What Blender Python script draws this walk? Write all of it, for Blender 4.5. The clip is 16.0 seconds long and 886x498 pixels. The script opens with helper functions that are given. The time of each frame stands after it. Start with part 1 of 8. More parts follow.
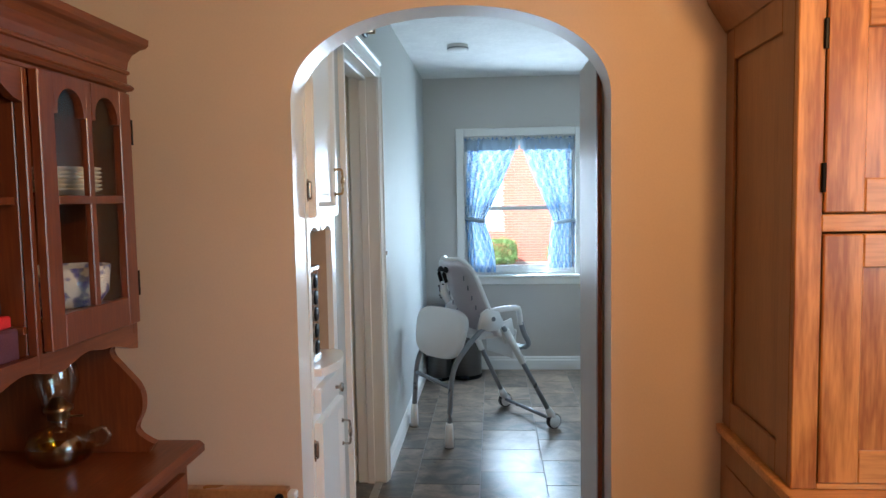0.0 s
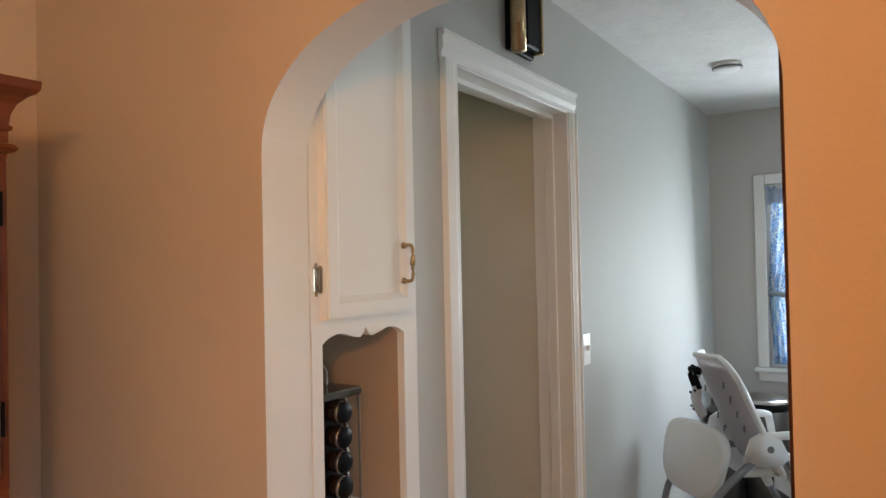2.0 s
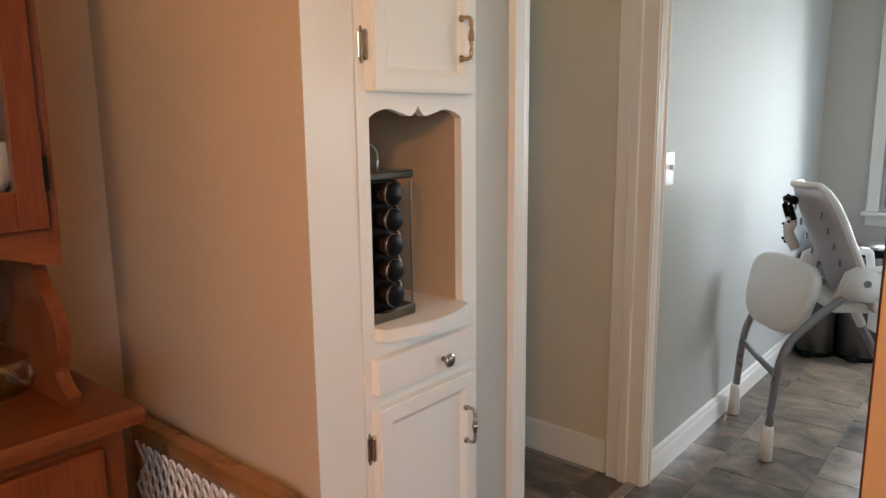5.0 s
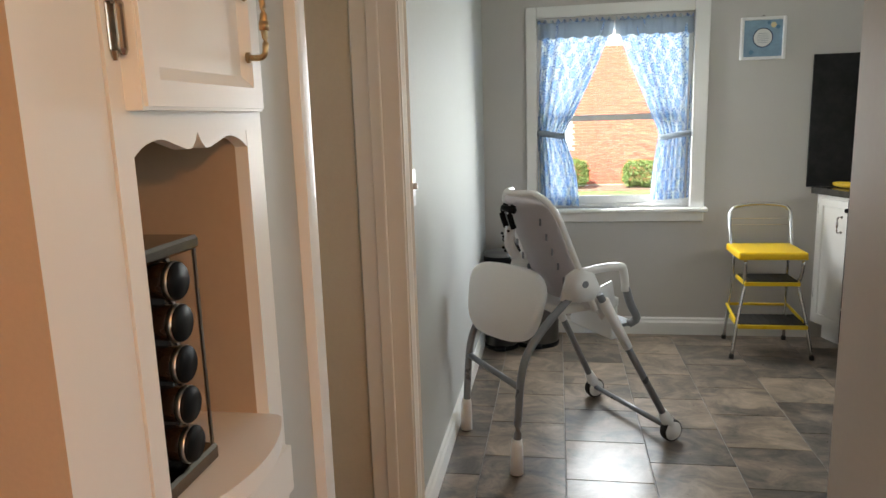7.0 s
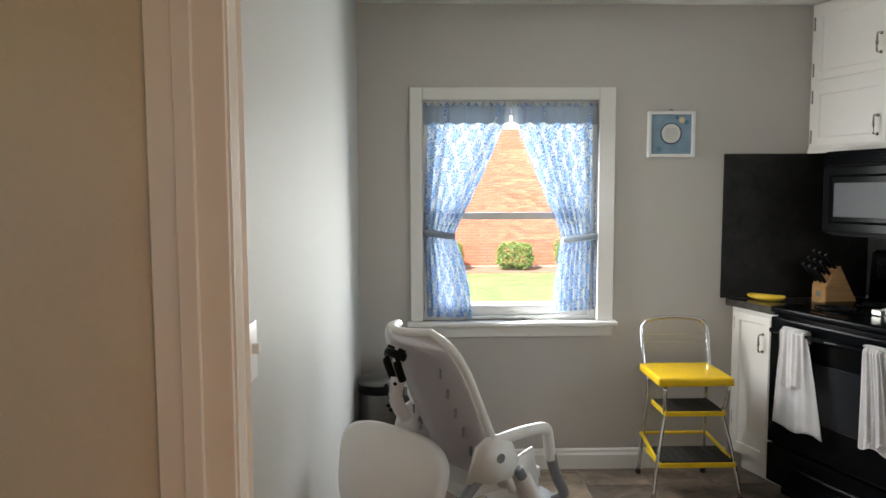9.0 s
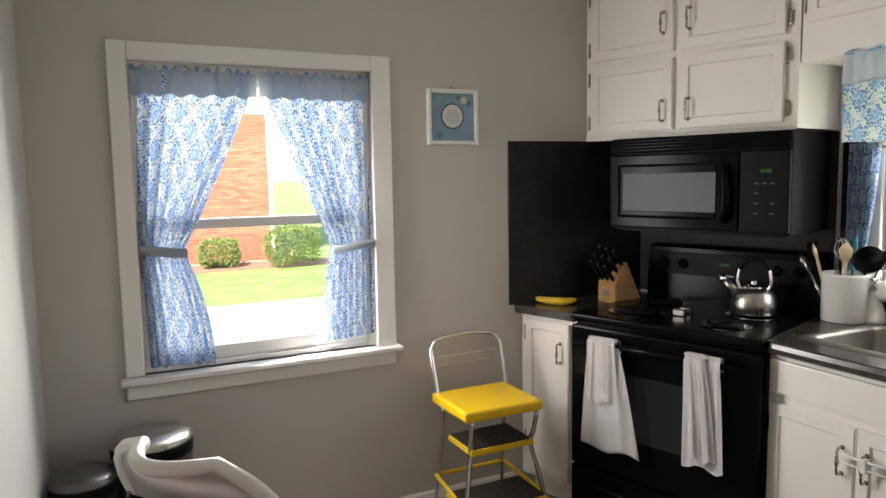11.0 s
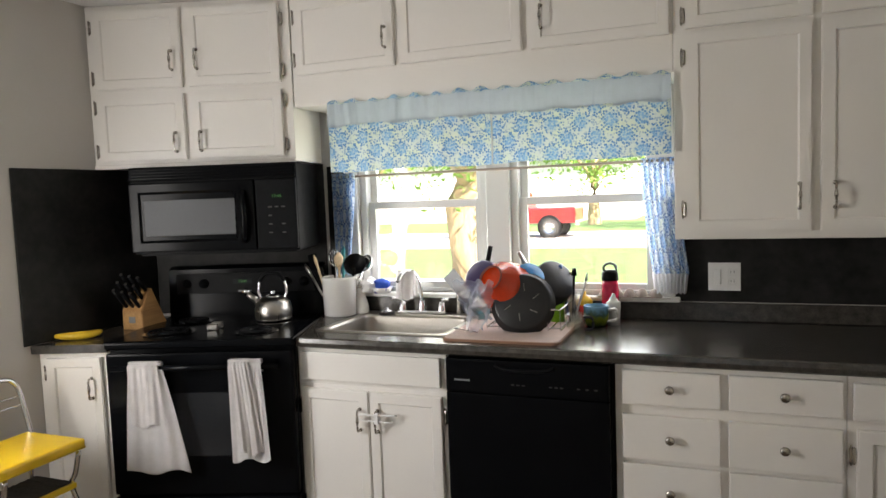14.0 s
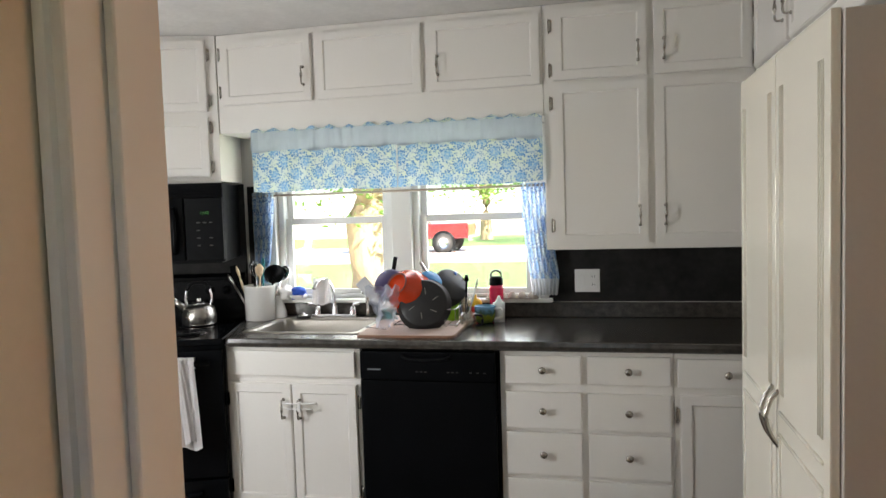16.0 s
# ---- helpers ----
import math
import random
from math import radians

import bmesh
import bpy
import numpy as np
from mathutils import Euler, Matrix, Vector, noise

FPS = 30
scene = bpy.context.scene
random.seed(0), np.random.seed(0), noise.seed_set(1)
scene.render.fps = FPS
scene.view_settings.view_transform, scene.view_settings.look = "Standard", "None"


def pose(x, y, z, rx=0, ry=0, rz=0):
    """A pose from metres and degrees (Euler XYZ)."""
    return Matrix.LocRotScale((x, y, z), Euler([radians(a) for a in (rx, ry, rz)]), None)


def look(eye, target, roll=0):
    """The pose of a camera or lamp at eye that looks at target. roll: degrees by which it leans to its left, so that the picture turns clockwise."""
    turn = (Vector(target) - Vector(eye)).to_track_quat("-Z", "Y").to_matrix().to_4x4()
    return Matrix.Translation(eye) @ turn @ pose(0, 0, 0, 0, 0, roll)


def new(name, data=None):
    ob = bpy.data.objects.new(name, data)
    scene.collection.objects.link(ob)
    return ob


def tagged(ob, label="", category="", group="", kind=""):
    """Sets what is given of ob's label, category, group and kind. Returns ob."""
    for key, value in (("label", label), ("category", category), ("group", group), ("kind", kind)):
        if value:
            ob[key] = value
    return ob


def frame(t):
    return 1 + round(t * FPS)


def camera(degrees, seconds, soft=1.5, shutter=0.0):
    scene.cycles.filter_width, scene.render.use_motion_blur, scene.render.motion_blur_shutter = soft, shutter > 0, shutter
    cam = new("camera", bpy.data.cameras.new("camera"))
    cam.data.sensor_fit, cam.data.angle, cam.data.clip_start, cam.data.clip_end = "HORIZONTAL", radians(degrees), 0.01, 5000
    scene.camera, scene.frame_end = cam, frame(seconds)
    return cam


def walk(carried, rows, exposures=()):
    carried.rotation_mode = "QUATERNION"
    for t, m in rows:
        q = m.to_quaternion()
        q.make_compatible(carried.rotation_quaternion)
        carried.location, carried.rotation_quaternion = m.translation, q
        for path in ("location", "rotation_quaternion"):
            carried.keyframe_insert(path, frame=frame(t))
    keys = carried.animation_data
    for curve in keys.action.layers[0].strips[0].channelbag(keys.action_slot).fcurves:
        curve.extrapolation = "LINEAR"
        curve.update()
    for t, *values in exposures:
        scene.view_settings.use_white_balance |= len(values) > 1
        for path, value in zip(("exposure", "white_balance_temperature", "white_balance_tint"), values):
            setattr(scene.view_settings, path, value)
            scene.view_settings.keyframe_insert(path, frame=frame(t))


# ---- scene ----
cam = camera(64.7, 16.0)
PATH = [
    (0, (0.046, 0.203, 1.432), (-0.097, 2.193, 1.286), -1.0),
    (0.5, (0.135, 0.533, 1.453), (-0.099, 2.515, 1.32), -0.5),
    (1, (0.211, 0.824, 1.472), (-0.184, 2.783, 1.407), -1.4),
    (1.5, (0.293, 1.071, 1.515), (-0.366, 2.959, 1.531), -2.1),
    (2, (0.475, 1.233, 1.495), (-0.607, 2.914, 1.529), -1.2),
    (2.5, (0.582, 1.299, 1.49), (-0.654, 2.871, 1.489), -1.3),
    (3, (0.678, 1.324, 1.464), (-0.695, 2.777, 1.42), -0.8),
    (3.5, (0.761, 1.331, 1.426), (-0.706, 2.687, 1.339), 0.2),
    (6, (0.196, 1.439, 1.289), (-0.694, 3.162, 0.797), -1.3),
    (6.5, (0.086, 1.538, 1.307), (-0.524, 3.392, 0.872), -1.9),
    (7, (-0.063, 1.608, 1.359), (-0.386, 3.547, 0.994), -1.8),
    (7.5, (-0.124, 1.709, 1.384), (-0.287, 3.683, 1.106), -1.0),
    (8, (-0.129, 1.902, 1.413), (-0.255, 3.891, 1.249), -0.1),
    (10.5, (-0.259, 3.06, 1.496), (0.375, 4.946, 1.286), -1.2),
    (11, (-0.284, 3.236, 1.501), (0.581, 5.027, 1.294), -1.0),
    (11.5, (-0.28, 3.361, 1.522), (0.743, 5.072, 1.36), -0.7),
    (12, (-0.32, 3.43, 1.511), (0.978, 4.948, 1.398), -1.0),
    (12.5, (-0.413, 3.441, 1.503), (1.176, 4.648, 1.368), -1.6),
    (13, (-0.475, 3.359, 1.485), (1.218, 4.414, 1.332), -0.9),
    (13.5, (-0.563, 3.288, 1.467), (1.198, 4.22, 1.293), -1.1),
    (14, (-0.675, 3.263, 1.479), (1.181, 3.993, 1.324), -2.1),
    (14.5, (-0.799, 3.279, 1.486), (1.126, 3.794, 1.308), -2.1),
    (15, (-0.897, 3.256, 1.498), (1.042, 3.697, 1.288), -1.0),
    (15.5, (-1.053, 3.193, 1.493), (0.892, 3.629, 1.332), -1.1),
    (16, (-1.175, 3.163, 1.495), (0.772, 3.605, 1.374), -1.8),
]
EXPOSURES = [(0.0, 2.70, 5250, 0), (0.5, 2.66, 5600, 5), (1.0, 2.58, 5850, 7), (1.5, 2.28, 6100, 8), (2.0, 2.62, 6300, 8), (3.0, 2.80, 6500, 9), (3.5, 3.02, 6400, 8), (6.0, 2.67, 6600, 8), (7.0, 2.57, 6900, 8), (8.0, 2.57, 7000, 9), (10.5, 2.37, 7400, 15), (12.5, 2.30, 8150, 18), (14.5, 2.56, 7300, 14), (16.0, 2.60, 7150, 13)]
walk(cam, [(t, look(eye, target, roll)) for t, eye, target, roll in PATH], EXPOSURES)

# ---- light ----
world = bpy.data.worlds.new("sky")
scene.world = world
world.use_nodes = True
wn = world.node_tree.nodes
sky = wn.new("ShaderNodeTexSky")
sky.sky_type, sky.sun_disc = "NISHITA", False
SUN_ELEV, SUN_AZ = 42.0, 215.0          # azimuth from +y towards +x
sky.sun_elevation, sky.sun_rotation = radians(SUN_ELEV), radians(SUN_AZ)
wn["Background"].inputs["Strength"].default_value = 0.15
world.node_tree.links.new(sky.outputs["Color"], wn["Background"].inputs["Color"])


def lamp(name, kind, m, energy, colour, **kw):
    data = bpy.data.lights.new(name, kind)
    data.energy, data.color = energy, colour
    for key, value in kw.items():
        if key == "angle":
            data.angle = value
        elif key == "size":
            data.size = value
        elif key == "size_y":
            data.shape, data.size_y = "RECTANGLE", value
        elif key == "radius":
            data.shadow_soft_size = value
    ob = new(name, data)
    ob.matrix_world = m
    return ob


def toward(elev, az):
    e, a = radians(elev), radians(az)
    return Vector((math.cos(e) * math.sin(a), math.cos(e) * math.cos(a), math.sin(e)))


lamp("sun", "SUN", look(toward(SUN_ELEV, SUN_AZ) * 30, (0, 0, 0)), 5.0, (1.0, 0.95, 0.88), angle=radians(0.5))
# daylight of the sky through the two windows: outside the glass, and past the curtains in the opening
lamp("window_light", "AREA", look((0.27, 6.35, 1.50), (0.27, 4.0, 1.1)), 1.8, (0.86, 0.93, 1.0), size=0.9, size_y=1.1)
lamp("window_light", "AREA", look((0.27, 5.87, 1.28), (1.3, 2.8, 0.9)), 5.8, (0.88, 0.94, 1.0), size=0.50, size_y=0.95)
lamp("window_light", "AREA", look((2.75, 4.18, 1.55), (0.0, 4.1, 0.9)), 2.2, (0.92, 0.97, 1.0), size=1.4, size_y=0.85)
lamp("window_light", "AREA", look((2.411, 4.19, 1.33), (0.4, 4.19, 1.20)), 1.3, (0.92, 0.97, 1.0), size=1.52, size_y=0.5)
# warm ceiling lamp and daylight of the dining room
lamp("dining_light", "POINT", Matrix.Translation((0.78, 0.68, 1.885)), 7.8, (1.0, 0.46, 0.15), radius=0.07)
lamp("window_light", "AREA", look((2.19, -0.2, 1.45), (-1.2, 0.6, 1.2)), 3.0, (0.78, 0.90, 1.0), size=1.35, size_y=1.05)

# ---- materials ----


def material(name, colour, rough=0.5, metal=0.0, vary=0.06, scale=6.0, bump=0.05, grain=90.0, coat=0.0, stretch=(1, 1, 1), rand=0.0, dark=None, spec=0.5):
    m = bpy.data.materials.new(name)
    m.use_nodes = True
    nt = m.node_tree
    n, l = nt.nodes, nt.links
    b = n["Principled BSDF"]
    b.inputs["Metallic"].default_value = metal
    b.inputs["Specular IOR Level"].default_value = spec
    b.inputs["Coat Weight"].default_value = coat
    b.inputs["Coat Roughness"].default_value = 0.12
    tc = n.new("ShaderNodeTexCoord")
    mp = n.new("ShaderNodeMapping")
    mp.inputs["Scale"].default_value = stretch
    l.new(tc.outputs["Object"], mp.inputs["Vector"])
    big = n.new("ShaderNodeTexNoise")
    big.inputs["Scale"].default_value, big.inputs["Detail"].default_value = scale, 4
    l.new(mp.outputs[0], big.inputs["Vector"])
    fine = n.new("ShaderNodeTexNoise")
    fine.inputs["Scale"].default_value, fine.inputs["Detail"].default_value = grain, 3
    l.new(mp.outputs[0], fine.inputs["Vector"])
    mix = n.new("ShaderNodeMix")
    mix.data_type = "RGBA"
    c = Vector(colour)
    d = Vector(dark) if dark else c * (1 - 2.2 * vary)
    mix.inputs["A"].default_value = (*d, 1)
    mix.inputs["B"].default_value = (*(c * (1 + vary)), 1)
    add = n.new("ShaderNodeMath")
    add.operation = "MULTIPLY_ADD"
    add.inputs[1].default_value = 0.35
    l.new(fine.outputs["Fac"], add.inputs[0])
    sc = n.new("ShaderNodeMath")
    sc.operation = "MULTIPLY"
    sc.inputs[1].default_value = 0.65
    l.new(big.outputs["Fac"], sc.inputs[0])
    l.new(sc.outputs[0], add.inputs[2])
    ramp = n.new("ShaderNodeMapRange")
    ramp.inputs["From Min"].default_value, ramp.inputs["From Max"].default_value = 0.25, 0.75
    l.new(add.outputs[0], ramp.inputs["Value"])
    l.new(ramp.outputs[0], mix.inputs["Factor"])
    out = mix.outputs["Result"]
    if rand:
        oi = n.new("ShaderNodeObjectInfo")
        hs = n.new("ShaderNodeHueSaturation")
        mr = n.new("ShaderNodeMapRange")
        mr.inputs["To Min"].default_value, mr.inputs["To Max"].default_value = 1 - rand, 1 + rand
        l.new(oi.outputs["Random"], mr.inputs["Value"])
        l.new(mr.outputs[0], hs.inputs["Value"])
        l.new(out, hs.inputs["Color"])
        out = hs.outputs["Color"]
    l.new(out, b.inputs["Base Color"])
    rr = n.new("ShaderNodeMapRange")
    rr.inputs["To Min"].default_value, rr.inputs["To Max"].default_value = max(0.02, rough - min(0.08, 2 * vary)), min(1, rough + min(0.08, 2 * vary))
    l.new(big.outputs["Fac"], rr.inputs["Value"])
    l.new(rr.outputs[0], b.inputs["Roughness"])
    if bump:
        bp = n.new("ShaderNodeBump")
        bp.inputs["Strength"].default_value, bp.inputs["Distance"].default_value = bump, 0.004
        l.new(fine.outputs["Fac"], bp.inputs["Height"])
        l.new(bp.outputs[0], b.inputs["Normal"])
    return m


def wood(name, light, darkc, rough=0.35, rings=9.0, axis="Z", coat=0.2, bands=1.0, along=0.09):
    """Grain along the axis: stretched noise driving a wave."""
    m = material(name, light, rough, coat=coat)
    n, l = m.node_tree.nodes, m.node_tree.links
    b = n["Principled BSDF"]
    tc = n.new("ShaderNodeTexCoord")
    mp = n.new("ShaderNodeMapping")
    mp.inputs["Scale"].default_value = {"Z": (1, 1, along), "X": (along, 1, 1), "Y": (1, along, 1)}[axis]
    l.new(tc.outputs["Object"], mp.inputs["Vector"])
    nz = n.new("ShaderNodeTexNoise")
    nz.inputs["Scale"].default_value, nz.inputs["Detail"].default_value = rings, 3
    l.new(mp.outputs[0], nz.inputs["Vector"])
    mu = n.new("ShaderNodeMath")
    mu.operation = "MULTIPLY"
    mu.inputs[1].default_value = 14.0 * bands
    l.new(nz.outputs["Fac"], mu.inputs[0])
    si = n.new("ShaderNodeMath")
    si.operation = "SINE"
    l.new(mu.outputs[0], si.inputs[0])
    pores = n.new("ShaderNodeTexNoise")
    pores.inputs["Scale"].default_value, pores.inputs["Detail"].default_value = 130, 2
    l.new(mp.outputs[0], pores.inputs["Vector"])
    ad = n.new("ShaderNodeMath")
    ad.operation = "MULTIPLY_ADD"
    ad.inputs[1].default_value = 0.25
    l.new(si.outputs[0], ad.inputs[0])
    l.new(pores.outputs["Fac"], ad.inputs[2])
    mr = n.new("ShaderNodeMapRange")
    mr.inputs["From Min"].default_value, mr.inputs["From Max"].default_value = 0.2, 0.8
    l.new(ad.outputs[0], mr.inputs["Value"])
    mix = n.new("ShaderNodeMix")
    mix.data_type = "RGBA"
    mix.inputs["A"].default_value, mix.inputs["B"].default_value = (*darkc, 1), (*light, 1)
    l.new(mr.outputs[0], mix.inputs["Factor"])
    for k in list(b.inputs["Base Color"].links):
        l.remove(k)
    l.new(mix.outputs["Result"], b.inputs["Base Color"])
    return m


def glass_mat(name, tint=(1, 1, 1), gloss=0.08):
    m = bpy.data.materials.new(name)
    m.use_nodes = True
    n, l = m.node_tree.nodes, m.node_tree.links
    n.remove(n["Principled BSDF"])
    t, g, x = n.new("ShaderNodeBsdfTransparent"), n.new("ShaderNodeBsdfGlossy"), n.new("ShaderNodeMixShader")
    t.inputs["Color"].default_value = (*tint, 1)
    g.inputs["Roughness"].default_value = 0.03
    x.inputs[0].default_value = gloss
    l.new(t.outputs[0], x.inputs[1])
    l.new(g.outputs[0], x.inputs[2])
    l.new(x.outputs[0], n["Material Output"].inputs["Surface"])
    return m


def film(name, colour, body):
    """Thin crumpled plastic: mostly clear, with a pale glossy body."""
    m = material(name, colour, 0.3, vary=0.05, scale=30, bump=0.1, grain=60)
    n, l = m.node_tree.nodes, m.node_tree.links
    t, x = n.new("ShaderNodeBsdfTransparent"), n.new("ShaderNodeMixShader")
    x.inputs[0].default_value = body
    l.new(t.outputs[0], x.inputs[1])
    l.new(n["Principled BSDF"].outputs[0], x.inputs[2])
    l.new(x.outputs[0], n["Material Output"].inputs["Surface"])
    return m


def damask(name, ground, blue, navy, pitch=10.0, thin=0.5):
    """Cotton print: soft blue medallions edged with small navy leaves, in a diamond lattice; light shines through."""
    m = bpy.data.materials.new(name)
    m.use_nodes = True
    n, l = m.node_tree.nodes, m.node_tree.links
    b = n["Principled BSDF"]

    def calc(op, a, c=None, d=None):
        q = n.new("ShaderNodeMath")
        q.operation = op
        for k, v in enumerate((a, c, d)):
            if v is None:
                continue
            if isinstance(v, (int, float)):
                q.inputs[k].default_value = v
            else:
                l.new(v, q.inputs[k])
        return q.outputs[0]

    def step(value, lo, hi):
        q = n.new("ShaderNodeMapRange")
        q.interpolation_type = "SMOOTHSTEP"
        q.inputs["From Min"].default_value, q.inputs["From Max"].default_value = lo, hi
        l.new(value, q.inputs["Value"])
        return q.outputs[0]

    uv = n.new("ShaderNodeUVMap")
    mp = n.new("ShaderNodeMapping")
    mp.inputs["Rotation"].default_value = (0, 0, radians(45))
    mp.inputs["Scale"].default_value = (pitch, pitch, 1)
    l.new(uv.outputs["UV"], mp.inputs["Vector"])
    cell = n.new("ShaderNodeTexVoronoi")
    cell.voronoi_dimensions = "2D"
    cell.inputs["Scale"].default_value, cell.inputs["Randomness"].default_value = 1.0, 0.0
    l.new(mp.outputs[0], cell.inputs["Vector"])
    rel = n.new("ShaderNodeVectorMath")
    rel.operation = "SUBTRACT"
    l.new(mp.outputs[0], rel.inputs[0])
    l.new(cell.outputs["Position"], rel.inputs[1])
    xy = n.new("ShaderNodeSeparateXYZ")
    l.new(rel.outputs[0], xy.inputs[0])
    turn = calc("ARCTAN2", xy.outputs["Y"], xy.outputs["X"])
    petals = calc("ABSOLUTE", calc("COSINE", calc("MULTIPLY", turn, 4.0)))
    wob = n.new("ShaderNodeTexNoise")
    wob.inputs["Scale"].default_value, wob.inputs["Detail"].default_value = 70, 2
    l.new(uv.outputs["UV"], wob.inputs["Vector"])
    r = calc("MULTIPLY_ADD", wob.outputs["Fac"], 0.22, cell.outputs["Distance"])
    r = calc("MULTIPLY_ADD", petals, -0.07, r)
    leaf = n.new("ShaderNodeTexVoronoi")
    leaf.voronoi_dimensions = "2D"
    leaf.inputs["Scale"].default_value = 100
    l.new(uv.outputs["UV"], leaf.inputs["Vector"])
    dot = calc("SUBTRACT", 1.0, step(leaf.outputs["Distance"], 0.36, 0.50))
    veins = calc("MULTIPLY_ADD", step(leaf.outputs["Distance"], 0.34, 0.60), -0.55, 1.0)
    blob = calc("MULTIPLY", calc("SUBTRACT", 1.0, step(r, 0.28, 0.54)), veins)
    pick = n.new("ShaderNodeSeparateColor")
    l.new(leaf.outputs["Color"], pick.inputs[0])
    ring = calc("MULTIPLY", step(r, 0.24, 0.38), calc("SUBTRACT", 1.0, step(r, 0.52, 0.70)))
    dense = calc("MULTIPLY", ring, step(pick.outputs["Red"], 0.30, 0.40))
    sparse = calc("MULTIPLY", step(pick.outputs["Green"], 0.66, 0.72), 0.55)
    ink = calc("MULTIPLY", dot, calc("MAXIMUM", dense, sparse))
    tint = n.new("ShaderNodeTexNoise")
    tint.inputs["Scale"].default_value = 16
    l.new(uv.outputs["UV"], tint.inputs["Vector"])
    base = n.new("ShaderNodeMix")
    base.data_type = "RGBA"
    base.inputs["A"].default_value = (*ground, 1)
    base.inputs["B"].default_value = (ground[0] * 1.06, ground[1] * 1.05, ground[2] * 0.90, 1)
    l.new(step(tint.outputs["Fac"], 0.42, 0.62), base.inputs["Factor"])
    colour = base.outputs["Result"]
    for fac, c in ((calc("MULTIPLY", blob, 0.85), blue), (calc("MULTIPLY", ink, 0.9), navy)):
        mix = n.new("ShaderNodeMix")
        mix.data_type = "RGBA"
        l.new(fac, mix.inputs["Factor"])
        l.new(colour, mix.inputs["A"])
        mix.inputs["B"].default_value = (*c, 1)
        colour = mix.outputs["Result"]
    l.new(colour, b.inputs["Base Color"])
    b.inputs["Roughness"].default_value = 0.9
    weave = n.new("ShaderNodeTexNoise")
    weave.inputs["Scale"].default_value = 900
    l.new(uv.outputs["UV"], weave.inputs["Vector"])
    bp = n.new("ShaderNodeBump")
    bp.inputs["Strength"].default_value, bp.inputs["Distance"].default_value = 0.3, 0.001
    l.new(weave.outputs["Fac"], bp.inputs["Height"])
    l.new(bp.outputs[0], b.inputs["Normal"])
    tr, x = n.new("ShaderNodeBsdfTranslucent"), n.new("ShaderNodeMixShader")
    l.new(colour, tr.inputs["Color"])
    x.inputs[0].default_value = thin
    l.new(b.outputs[0], x.inputs[1])
    l.new(tr.outputs[0], x.inputs[2])
    l.new(x.outputs[0], n["Material Output"].inputs["Surface"])
    return m


def slate(name):
    """Slate-look vinyl: cloudy brown and charcoal, its own piece of the pattern and its own tone on every tile."""
    m = bpy.data.materials.new(name)
    m.use_nodes = True
    n, l = m.node_tree.nodes, m.node_tree.links
    b = n["Principled BSDF"]
    tc, oi = n.new("ShaderNodeTexCoord"), n.new("ShaderNodeObjectInfo")
    shift = n.new("ShaderNodeVectorMath")
    shift.operation = "MULTIPLY_ADD"
    shift.inputs[1].default_value = (37.0, 53.0, 0.0)
    l.new(oi.outputs["Random"], shift.inputs[0])
    l.new(tc.outputs["Object"], shift.inputs[2])
    mp = n.new("ShaderNodeMapping")
    mp.inputs["Rotation"].default_value = (0, 0, radians(28))
    mp.inputs["Scale"].default_value = (1.0, 1.35, 1.0)
    l.new(shift.outputs[0], mp.inputs["Vector"])
    cloud, fine = n.new("ShaderNodeTexNoise"), n.new("ShaderNodeTexNoise")
    cloud.inputs["Scale"].default_value, cloud.inputs["Detail"].default_value, cloud.inputs["Distortion"].default_value = 5.2, 8, 0.8
    cloud.inputs["Roughness"].default_value = 0.68
    fine.inputs["Scale"].default_value, fine.inputs["Detail"].default_value = 45, 4
    l.new(mp.outputs[0], cloud.inputs["Vector"])
    l.new(mp.outputs[0], fine.inputs["Vector"])
    tone = n.new("ShaderNodeMath")
    tone.operation = "MULTIPLY_ADD"
    tone.inputs[1].default_value, tone.inputs[2].default_value = 0.15, -0.06
    l.new(oi.outputs["Random"], tone.inputs[0])
    add = n.new("ShaderNodeMath")
    l.new(cloud.outputs["Fac"], add.inputs[0])
    l.new(tone.outputs[0], add.inputs[1])
    ramp = n.new("ShaderNodeValToRGB")
    e = ramp.color_ramp.elements
    e[0].position, e[0].color = 0.28, (0.036, 0.032, 0.030, 1)
    e[1].position, e[1].color = 0.78, (0.38, 0.285, 0.21, 1)
    for p, c in ((0.42, (0.088, 0.073, 0.061, 1)), (0.55, (0.185, 0.143, 0.109, 1))):
        k = e.new(p)
        k.color = c
    l.new(add.outputs[0], ramp.inputs["Fac"])
    l.new(ramp.outputs["Color"], b.inputs["Base Color"])
    rr = n.new("ShaderNodeMapRange")
    rr.inputs["To Min"].default_value, rr.inputs["To Max"].default_value = 0.22, 0.40
    l.new(fine.outputs["Fac"], rr.inputs["Value"])
    l.new(rr.outputs[0], b.inputs["Roughness"])
    b.inputs["Specular IOR Level"].default_value = 0.45
    bp = n.new("ShaderNodeBump")
    bp.inputs["Strength"].default_value, bp.inputs["Distance"].default_value = 0.22, 0.004
    l.new(cloud.outputs["Fac"], bp.inputs["Height"])
    l.new(bp.outputs[0], b.inputs["Normal"])
    return m


